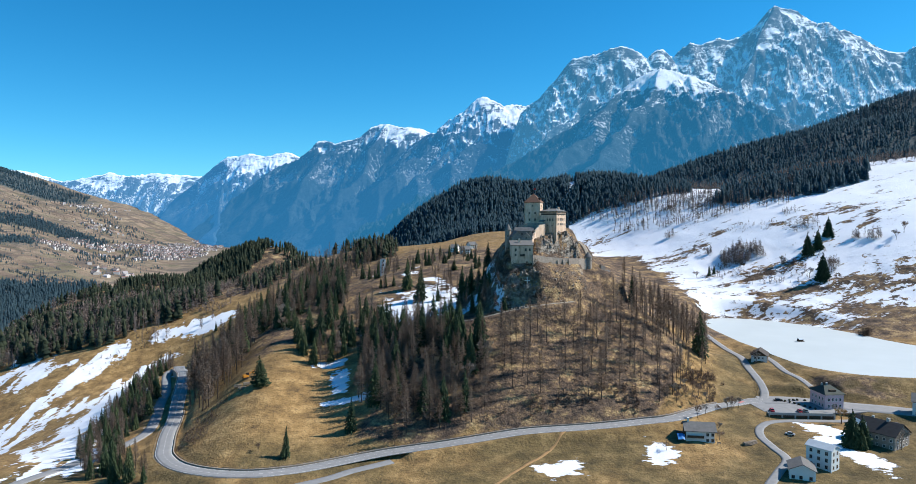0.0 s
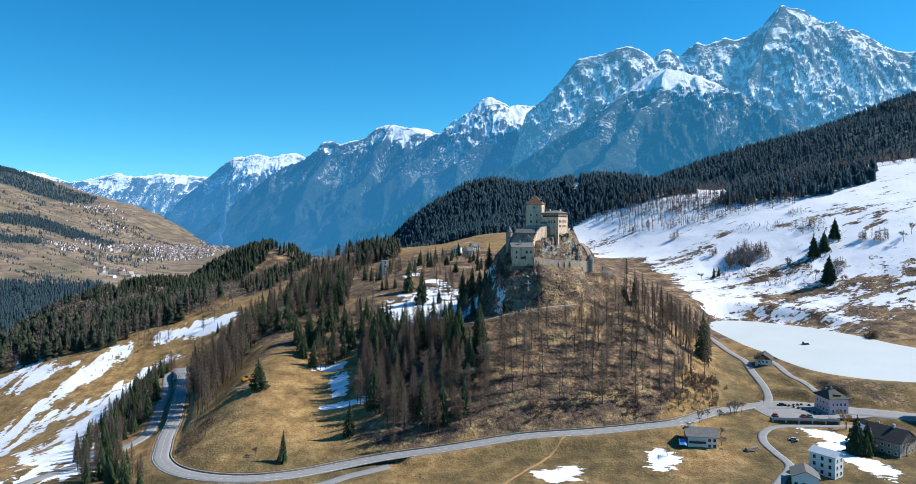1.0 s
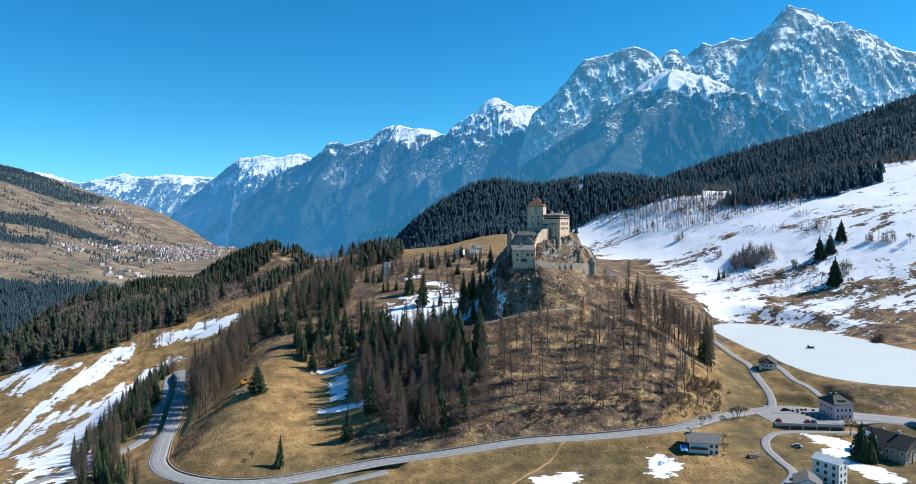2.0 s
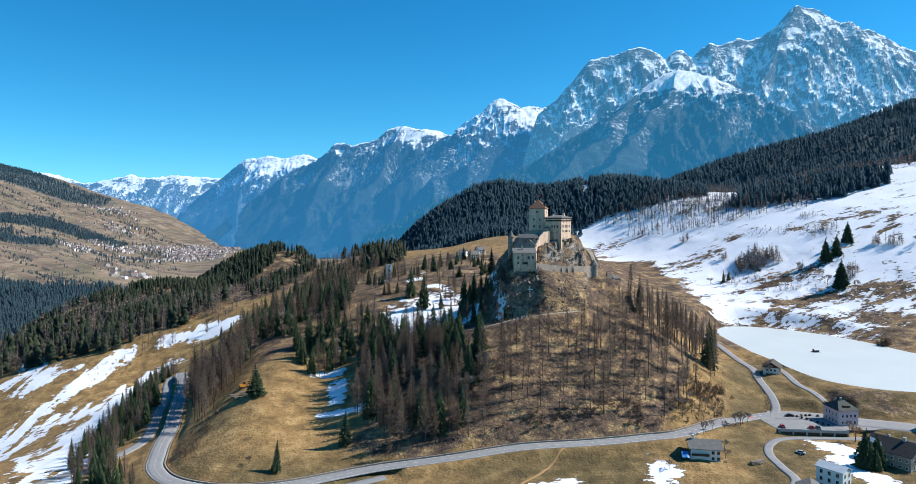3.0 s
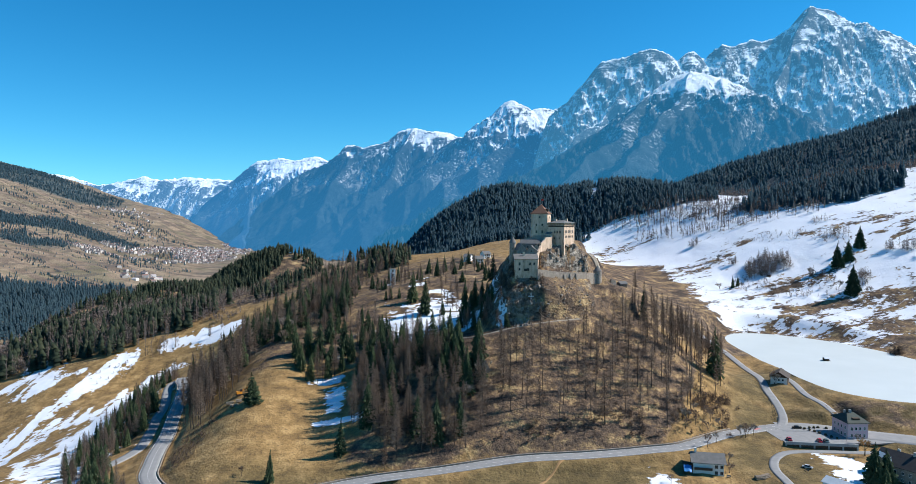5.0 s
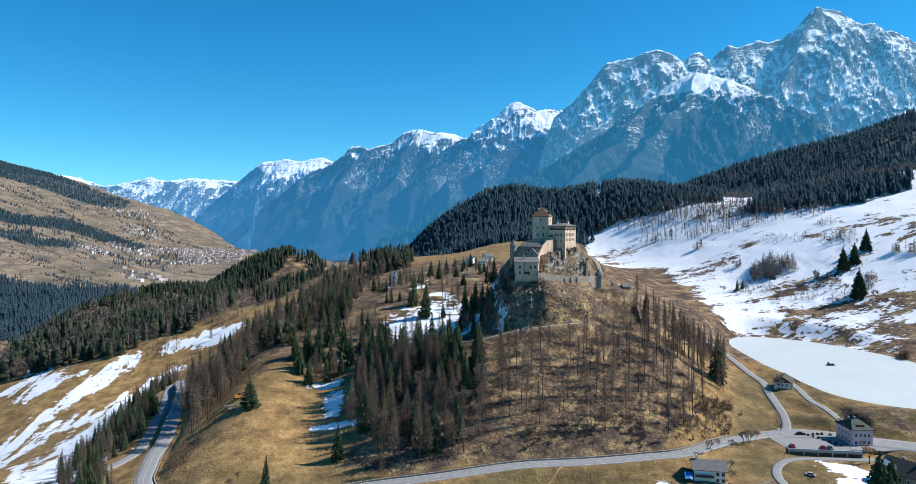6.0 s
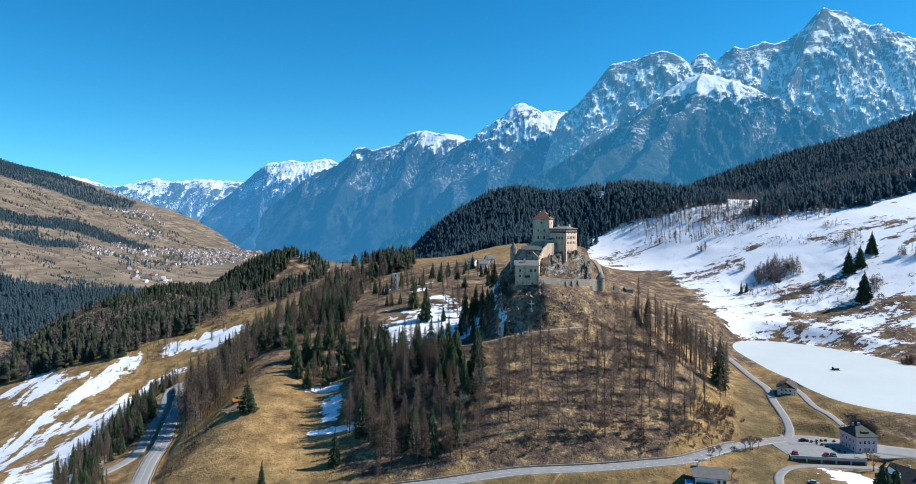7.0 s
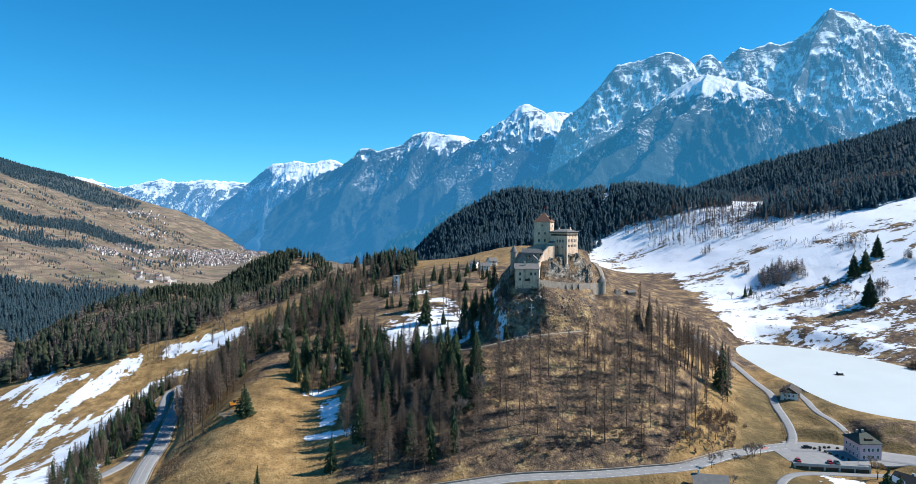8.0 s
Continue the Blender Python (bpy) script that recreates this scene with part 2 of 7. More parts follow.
def spline(points, step=2.0):
    """A rounded line through a few plan points."""
    p = np.array(points, float)
    p = np.vstack([2 * p[0] - p[1], p, 2 * p[-1] - p[-2]])
    out = []
    for i in range(1, len(p) - 2):
        n = max(2, int(np.linalg.norm(p[i + 1] - p[i]) / step))
        s = np.arange(n)[:, None] / n
        out.append(0.5 * (2 * p[i] + (p[i + 1] - p[i - 1]) * s + (2 * p[i - 1] - 5 * p[i] + 4 * p[i + 1] - p[i + 2]) * s ** 2
                          + (3 * p[i] - p[i - 1] - 3 * p[i + 1] + p[i + 2]) * s ** 3))
    out.append(p[-2:-1])
    return np.vstack(out)


def line_heights(line, window=12):
    z = landforms(line[:, 0], line[:, 1])
    pad = np.r_[np.full(window, z[0]), z, np.full(window, z[-1])]
    z = np.convolve(pad, np.ones(2 * window + 1) / (2 * window + 1), "valid")
    off = np.hypot(np.maximum(np.abs(line[:, 0] - 184) - 30, 0), np.maximum(np.abs(line[:, 1] - 359) - 12, 0))
    s = 1 - smooth(off, 0, 22)
    s[line[:, 1] < 345] *= 0
    return z * (1 - s) + -9.15 * s


# roads: plan line, half width
ROADS = {
    "main_road": ([(-214, 520), (-204, 497), (-190, 470), (-172, 415), (-162, 386), (-154, 358), (-147, 338), (-140, 321), (-127, 304.5), (-110, 294),
                   (-92, 290.5), (-73, 295), (-39, 309), (0, 314), (32, 320.5), (60, 323), (89, 328), (108, 332.5), (135, 352), (153, 364), (168, 370)], 4.0),
    "lower_road": ([(-214, 520), (-216, 505), (-206, 478), (-194, 450), (-187, 425), (-178, 398), (-171, 371), (-175, 345), (-188, 318), (-205, 285), (-220, 250)], 3.0),
    "lake_lane": ([(166, 369), (172, 381), (174.5, 396), (176.5, 414), (181, 432), (184.5, 451), (186, 480), (184, 505), (178, 530), (170, 560)], 2.3),
    "barn_lane": ([(204, 372), (199, 384), (194, 403), (197, 427), (200, 450)], 2.0),
    "village_street": ([(164, 368), (182, 366), (203, 356), (222, 349), (245, 343), (275, 336), (310, 325)], 8.0),
    "house_lane": ([(199, 338), (190, 337), (160, 337), (148, 330), (141.5, 317), (141, 303), (141, 290), (132, 278), (124, 268), (110, 250)], 2.0),
    "parking_spur": ([(-30, 304), (-38, 299.5), (-47, 295), (-57, 288), (-75, 278), (-90, 262)], 2.6),
    "castle_path": ([(-75, 430), (-78, 452), (-66, 470), (-40, 452), (-18, 420), (2, 398), (16, 393), (30, 395), (46, 394), (58, 396), (68, 401)], 1.1),
}
LINES = {}
for key, (points, half) in ROADS.items():
    line = spline(points)
    LINES[key] = (line, line_heights(line), half)

DRIVE = [(70, 468, 77.5), (73, 478, 77.5), (79, 484, 75.8), (84.5, 483, 72.8), (87.6, 475, 68.8), (88, 465, 65.2), (87, 455, 62.6), (86.5, 448, 60.6)]
drive_line = spline([p[:2] for p in DRIVE])
LINES["castle_drive"] = (drive_line, np.interp(np.linspace(0, len(DRIVE) - 1, len(drive_line)), range(len(DRIVE)), [p[2] for p in DRIVE]), 1.4)

LAKE = [(203, 492), (206, 460), (206, 440), (211, 409), (226, 390), (243, 382), (262, 379), (300, 384), (328, 415), (326, 455), (312, 494), (304, 530), (283, 573), (250, 602), (222, 600), (206, 565)]
lake_line = spline(LAKE + LAKE[:1], 3.0)


def inside(x, y, poly):
    """Signed distance to a closed plan line, positive inside."""
    best, within = np.full(x.shape, 1e9), np.zeros(x.shape, bool)
    for (ax, ay), (bx, by) in zip(poly, np.roll(poly, -1, 0)):
        dx, dy = bx - ax, by - ay
        s = np.clip(((x - ax) * dx + (y - ay) * dy) / (dx * dx + dy * dy + 1e-9), 0, 1)
        best = np.minimum(best, np.hypot(x - ax - s * dx, y - ay - s * dy))
        within ^= ((ay > y) != (by > y)) & (x < dx * (y - ay) / (dy + 1e-12) + ax)
    return np.where(within, best, -best)


def near_line(x, y, line, z):
    """Distance to a line and the line's height there."""
    best, level = np.full(x.shape, 1e9), np.zeros(x.shape)
    for i in range(len(line)):
        d = np.hypot(x - line[i, 0], y - line[i, 1])
        closer = d < best
        best, level = np.where(closer, d, best), np.where(closer, z[i], level)
    return best, level


RAMPART = [(45.0, 409.5), (52.6, 415.5), (61.2, 422), (69.2, 427), (76, 433), (80.4, 438.5), (82.5, 440)]
RAMPART_TOPS = [68.0, 66.4, 65.3, 64.7, 64.3, 63.7, 63.6]


def valley(x, y):
    """The wide valley beyond: floor, left flank and far rise."""
    floor = -150 + 0.032 * (y - 900)
    axis = x + 430 + (y - 1500) * 0.28         # distance east of the river
    flank = 400 * (np.maximum(-axis - 320, 0) / 1230) ** 1.3
    bench = 55 * np.exp(-((x + 1800) / 260) ** 2 - ((y - 3900) / 500) ** 2)
    bench = bench + 52 * np.exp(-((x + 2150) / 330) ** 2 - ((y - 4500) / 600) ** 2)
    rolls = 26 * fbm(x / 420, y / 420, 4, 31) * smooth(-axis, 300, 700)
    v = floor + flank + bench + rolls
    return v - 0.42 * np.maximum(v - 360, 0), axis


def ground_height(x, y):
    x, y = np.asarray(x, float), np.asarray(y, float)
    z = landforms(x, y)
    v, axis = valley(x, y)
    far = smooth(y, 1150, 1900) * smooth(-axis, -900, -300)
    far = np.maximum(far, smooth(-x, 480, 1000) * smooth(y, 700, 1500))
    z = z * (1 - far) + v * far
    near = (np.abs(x) < 520) & (y > 200) & (y < 760)
    if near.any():
        xn, yn, zn = x[near], y[near], z[near]
        zn = zn + 1.2 * fbm(xn / 22, yn / 22, 4, 3) + 0.35 * fbm(xn / 5, yn / 5, 3, 9)
        d = inside(xn, yn, lake_line[:-1])
        s = smooth(d, -22, -2)
        zn = zn * (1 - s) + 0.3 * s
        s = smooth(d, -1.5, 2.5)
        zn = zn * (1 - s) - 0.7 * s
        d = np.hypot(np.maximum(np.abs(xn - 178) - 21, 0), np.maximum(np.abs(yn - 355) - 12, 0))
        s = 1 - smooth(d, 0, 6)
        zn = zn * (1 - s) - 9.2 * s
        # the castle rock: terraces that break off in crags
        for ax, ay, bx, by, top, wide, fall in ((48, 451, 63, 443, 80.5, 7.5, 0.95), (36, 417, 43, 418, 66.0, 5.5, 1.7), (84, 442, 90, 444, 57.5, 4, 0.8), (63, 432, 74, 437, 63.0, 4.0, 1.0)):
            t = np.clip(((xn - ax) * (bx - ax) + (yn - ay) * (by - ay)) / ((bx - ax) ** 2 + (by - ay) ** 2), 0, 1)
            d = np.hypot(xn - ax - t * (bx - ax), yn - ay - t * (by - ay))
            run = np.maximum(d - wide - 1.5 * fbm(xn / 9, yn / 9, 3, 15), 0)
            shelf = top - fall * run * (0.75 + 0.5 * ridged(xn / 8, yn / 8, 3, 17))
            shelf = shelf - 1.4 * np.sin(shelf * 0.9 + 4 * fbm(xn / 14, yn / 14, 2, 18)) * smooth(run, 0.5, 3) - 2.0 * np.maximum(run - 13, 0)
            zn = np.where(d < wide, top, np.maximum(zn, shelf))
        crag = smooth(zn, 34, 58) * smooth(-np.hypot(xn - 52, yn - 428), -62, -34)
        for ax, ay, keep_clear in ((56, 447, 15), (39, 417, 8), (87, 443, 5)):
            crag = crag * smooth(np.hypot(xn - ax, yn - ay), keep_clear, keep_clear + 5)
        zn = zn + crag * (4.2 * (ridged(xn / 16, yn / 16, 4, 5) - 0.55) + 2.0 * (ridged(xn / 6, yn / 6, 3, 25) - 0.5))
        hill = smooth(-np.hypot((xn - 70) / 1.2, yn - 385), -75, -50) * smooth(zn, -4, 6) * (1 - crag)
        zn = zn + hill * (1.5 * fbm(xn / 10, yn / 10, 4, 45) + 0.9 * (ridged(xn / 7, yn / 7, 2, 46) - 0.5))
        wall_y = np.interp(xn, [p[0] for p in RAMPART], [p[1] for p in RAMPART])
        wall_z = np.interp(xn, [p[0] for p in RAMPART], RAMPART_TOPS)
        by_wall = (xn > 46) & (xn < 82)
        off = yn - wall_y
        bank = wall_z - 3.6 - 0.60 * np.maximum(-off - 1, 0) + 2.6 * (ridged(xn / 11, yn / 11, 4, 61) - 0.5) * smooth(-off, 1, 6)
        zn = np.where(by_wall & (off > -46) & (off <= 0.5), np.minimum(zn, bank), zn)
        zn = np.where(by_wall & (off > -14) & (off <= 0.5), np.maximum(zn, bank - 0.6), zn)
        zn = np.where(by_wall & (off > 0.5), np.minimum(zn, wall_z - 0.5 + 0.5 * off + 1.6 * np.maximum(off - 6, 0)), zn)
        by_turret = (xn > 78) & (xn < 99) & (yn > 412) & (yn < 446)
        zn = np.where(by_turret, np.minimum(zn, 57.2 - 0.34 * np.maximum(441 - yn, 0) - 0.3 * np.maximum(xn - 90, 0)), zn)
        for line, level, half in LINES.values():
            lo, hi = line.min(0) - 25, line.max(0) + 25
            box = (xn > lo[0]) & (xn < hi[0]) & (yn > lo[1]) & (yn < hi[1])
            d, lz = near_line(xn[box], yn[box], line, level)
            s = 1 - smooth(d, half + 1.2, half + 7)
            zn[box] = zn[box] * (1 - s) + (lz - 0.12) * s
        z[near] = zn
    wild = ~near
    z[wild] += 4 * fbm(x[wild] / 60, y[wild] / 60, 4, 3) * smooth(np.hypot(x[wild], y[wild] - 450), 500, 900) + 1.0 * fbm(x[wild] / 20, y[wild] / 20, 3, 3)
    return z


def graded(lo, fine_lo, fine_hi, hi, step, growth):
    mid = list(np.arange(fine_lo, fine_hi, step))
    up, s = [fine_hi], step
    while up[-1] < hi:
        s *= growth
        up.append(up[-1] + s)
    down, s = [], step
    while (down[-1] if down else fine_lo) > lo:
        s *= growth
        down.append((down[-1] if down else fine_lo) - s)
    return np.array(down[::-1] + mid + up)


def sheet(name, verts, rows, cols, mat, attributes=()):
    """One mesh from a grid of places."""
    i = np.arange(rows * cols).reshape(rows, cols)
    quads = np.stack([i[:-1, :-1], i[:-1, 1:], i[1:, 1:], i[1:, :-1]], -1).reshape(-1, 4)
    me = bpy.data.meshes.new(name)
    me.vertices.add(len(verts))
    me.vertices.foreach_set("co", verts.astype(np.float32).ravel())
    me.loops.add(quads.size)
    me.loops.foreach_set("vertex_index", quads.astype(np.int32).ravel())
    me.polygons.add(len(quads))
    me.polygons.foreach_set("loop_start", np.arange(0, quads.size, 4, dtype=np.int32))
    me.polygons.foreach_set("loop_total", np.full(len(quads), 4, dtype=np.int32))
    me.polygons.foreach_set("use_smooth", np.ones(len(quads), bool))
    for key, values in attributes:
        a = me.attributes.new(key, "FLOAT", "POINT")
        a.data.foreach_set("value", values.astype(np.float32).ravel())
    me.materials.append(mat)
    me.update()
    return new(name, me)


# snow patches: centre, half axes, turn
PATCHES = [(-76, 408, 13, 6, 0.0), (-66, 382, 6, 15, 0.2), (-56, 361, 14, 4, 0.1), (-27, 464, 29, 46, -0.35), (-8, 448, 11, 24, 0), (7, 417, 6, 11, -0.5), (13, 448, 5, 10, -0.8), (21, 424, 3, 16, 0.1), (24, 404, 2.5, 8, 0.2), (-38, 545, 8, 6, 0), (-75, 640, 8, 5, 0),
           (90, 299, 9, 9, 0.3), (43, 288, 12, 9, 0.5), (171, 327, 6, 9, 0.3), (178, 318, 8, 12, 0.2), (171, 306, 7, 12, 0.1), (174, 287, 7, 18, 0.1), (-195, 1480, 60, 130, 0), (-40, 600, 12, 5, 0), (-20, 520, 8, 5, 0)]
# snow strips of the western pasture: from, to, half width
STRIPS = [(-363, 569, -400, 640, 13), (-403, 584, -391, 597, 9), (-391, 597, -412, 638, 4), (-384, 577, -389, 638, 4.5), (-303, 606, -311, 575, 11), (-311, 575, -315, 567, 8.5),
          (-315, 567, -323, 543, 9), (-323, 543, -322, 510, 8.5), (-322, 510, -321, 477, 9), (-289, 507, -304, 493, 13), (-304, 493, -304, 459, 11), (-253, 519, -238, 470, 18),
          (-238, 470, -233, 428, 25), (-233, 428, -208, 364, 17), (-208, 364, -193, 318, 15), (-276, 553, -271, 515, 5), (-271, 515, -275, 499, 8), (-253, 577, -262, 540, 11)]
STRIPS += [(-273, 625, -247, 630, 8), (-247, 630, -217, 630, 11), (-303, 446, -265, 414, 3.5), (-265, 414, -215, 337, 2.5), (-347, 586, -334, 590, 4)]
MOUNTAIN_WOOD = [(330, 1140), (470, 1010), (640, 960), (900, 880), (1500, 1000), (1900, 2150), (600, 2300), (380, 1600)]
KNOLL_WOOD = [(-170, 1250), (-150, 1060), (-90, 960), (20, 930), (110, 950), (170, 1030), (260, 1050), (380, 1100), (430, 1250), (250, 1330), (0, 1340)]


SKYLINE_WOOD = [(-3900, 4700), (-3100, 4700), (-2811, 4422), (-2430, 4220), (-2220, 4150), (-2120, 3900), (-2060, 3650), (-2196, 3559), (-2323, 3514), (-2420, 3352), (-3000, 3200), (-3900, 3300)]
FLANK_WOOD = [(-1825, 2559), (-1808, 2739), (-1820, 2911), (-1639, 2820), (-1517, 2824), (-1436, 2836), (-1406, 2684), (-1510, 2640), (-1651, 2642), (-1696, 2569), (-1680, 2357), (-2000, 2300), (-2100, 2500)]
VALLEY_WOOD = [(-1594, 2237), (-1622, 2364), (-1515, 2260), (-1490, 2400), (-1418, 2305), (-1399, 2069), (-1475, 2072), (-1700, 2000)]
GORGE_WOOD = [(-520, 1000), (-620, 1020), (-850, 1150), (-1250, 1350), (-1290, 1600), (-1130, 1640), (-1040, 1780), (-1000, 1880), (-800, 1700), (-560, 1350)]


def cover(x, y, z):
    """How snowy, green, littered and rocky the ground is."""
    snow = np.zeros(x.shape)
    edge = 205 - 100 * smooth(y, 820, 960) + 18 * fbm(x / 60, y / 60, 3, 71)
    east = smooth(x, edge - 12, edge + 25) * smooth(y, 490, 560)
    drift = fbm(x / 62, y / 26, 5, 72)
    snow = np.maximum(snow, east * (0.50 + 0.31 * smooth(y + 0.3 * x, 640, 860) + 0.46 * drift - 0.15 * smooth(fbm(x / 30, y / 16, 4, 79), 0.16, 0.42)))
    c, s = math.cos(1.75), math.sin(1.75)
    grain = fbm(((x * c + y * s) / 40), (y * c - x * s) / 5, 5, 75)
    for ax, ay, bx, by, wide in STRIPS:
        t = np.clip(((x - ax) * (bx - ax) + (y - ay) * (by - ay)) / ((bx - ax) ** 2 + (by - ay) ** 2), 0, 1)
        d = np.hypot(x - ax - t * (bx - ax), y - ay - t * (by - ay)) / wide
        snow = np.maximum(snow, np.where(d < 2.5, (1.02 + 1.25 * grain) * np.exp(-0.5 * d * d), 0))
    for cx, cy, rx, ry, turn in PATCHES:
        c, s = math.cos(turn), math.sin(turn)
        u, v = (x - cx) * c + (y - cy) * s, (y - cy) * c - (x - cx) * s
        snow = np.maximum(snow, 0.95 * np.exp(-((u / rx) ** 2 + (v / ry) ** 2) * 0.7) + 0.3 * fbm(x / 7, y / 4, 3, 77) * np.exp(-((u / rx) ** 2 + (v / ry) ** 2) / 3))
    brown = 0.85 * smooth(x, 95, 150) * smooth(y, 470, 520) + 0.45 * smooth(y, 560, 640) * smooth(x, -90, -40)
    hilly = smooth(-np.hypot((x - 50) / 1.1, y - 400), -100, -70)
    litter = hilly + 0.75 * smooth(-np.hypot(x + 40, (y - 560) / 1.2), -190, -120)
    litter = np.maximum(litter, 0.9 * smooth(-np.hypot((x + 20) / 1.0, (y - 366) / 1.05), -58, -40))
    litter = litter * smooth(y - 0.25 * np.abs(x), 296, 318) * (1 - smooth(x - 0.5 * (y - 380), 118, 128))
    litter = litter * (1 - 0.75 * smooth(-np.hypot((x + 88) / 1.0, (y - 365) / 1.5), -52, -36))
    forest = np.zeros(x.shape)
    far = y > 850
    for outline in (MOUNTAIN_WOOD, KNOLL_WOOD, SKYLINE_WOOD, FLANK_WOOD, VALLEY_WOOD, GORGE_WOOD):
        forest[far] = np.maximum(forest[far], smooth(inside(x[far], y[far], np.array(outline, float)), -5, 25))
    snow = snow * (1 - 0.9 * forest)
    ride = 0.85 * np.exp(-((x - 148 - 0.45 * (y - 1060) - 14 * np.sin((y - 1050) / 34)) / 5.5) ** 2) * smooth(y, 1040, 1070) * smooth(-y, -1190, -1150)
    snow = np.maximum(snow, ride)
    scrub = 0.8 * smooth(-x, 60, 120) * smooth(y, 640, 720)
    litter = np.maximum(np.maximum(litter, forest), np.maximum(brown, scrub))
    green = smooth(-y, -335, -305) + smooth(x - 0.35 * (y - 350), 124, 142) * smooth(-y, -480, -450)
    bank = smooth(-np.hypot((x - 218) / 1.9, (y - 376) / 1.0 + 0.45 * (x - 218)), -17, -9)
    litter = np.maximum(litter, 0.62 * bank)
    rock = smooth(-np.hypot((x - 56) * 1.0, (y - 438) / 0.9), -34, -16) + 0.6 * smooth(-np.hypot(x - 30, (y - 412) / 1.2), -20, -10)
    dull = smooth(np.hypot(x, y), 1000, 1900)
    return snow, np.clip(green, 0, 1), np.clip(litter, 0, 1), np.clip(rock, 0, 1), dull, forest


gx, gy = graded(-4600, -400, 330, 4600, 2.0, 1.055), graded(-900, 255, 640, 4750, 2.0, 1.036)
X, Y = np.meshgrid(gx, gy)
Z = ground_height(X, Y)
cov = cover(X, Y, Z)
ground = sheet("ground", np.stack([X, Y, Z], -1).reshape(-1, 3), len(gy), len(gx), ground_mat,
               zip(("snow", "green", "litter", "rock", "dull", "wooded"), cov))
tagged(ground, "dry winter grassland with patchy snow and rocky slopes", "ground", kind="structure")

# ---- lake and roads ----
bm = bmesh.new()
ring = [bm.verts.new((x, y, 0.0)) for x, y in lake_line[:-1]]
bm.faces.new(ring)
me = bpy.data.meshes.new("lake")
bm.to_mesh(me)
bm.free()
me.materials.append(ice_mat)
tagged(new("lake", me), "frozen snow-dusted lake lying below a white slope", "lake", kind="structure")


def ribbon(name, line, z, half, mat, lift=0.0, label=""):
    d = np.gradient(line, axis=0)
    d /= np.linalg.norm(d, axis=1)[:, None]
    nrm = np.stack([-d[:, 1], d[:, 0]], -1)
    rows = []
    for off, drop in ((-1, 0.3), (-0.985, 0), (-0.5, -0.03), (0, -0.05), (0.5, -0.03), (0.985, 0), (1, 0.3)):
        p = line + nrm * off * half
        rows.append(np.column_stack([p, z + lift - drop]))
    v = np.stack(rows, 1).reshape(-1, 3)
    return tagged(sheet(name, v, len(line), 7, mat), label, "road", kind="structure")


for key, (line, z, half) in LINES.items():
    ribbon(key, line, z, half, gravel_mat if key.startswith("castle") else asphalt_mat, 0.1,
           "trodden gravel path climbing to the castle" if key.startswith("castle") else "grey asphalt road winding past the castle hill")


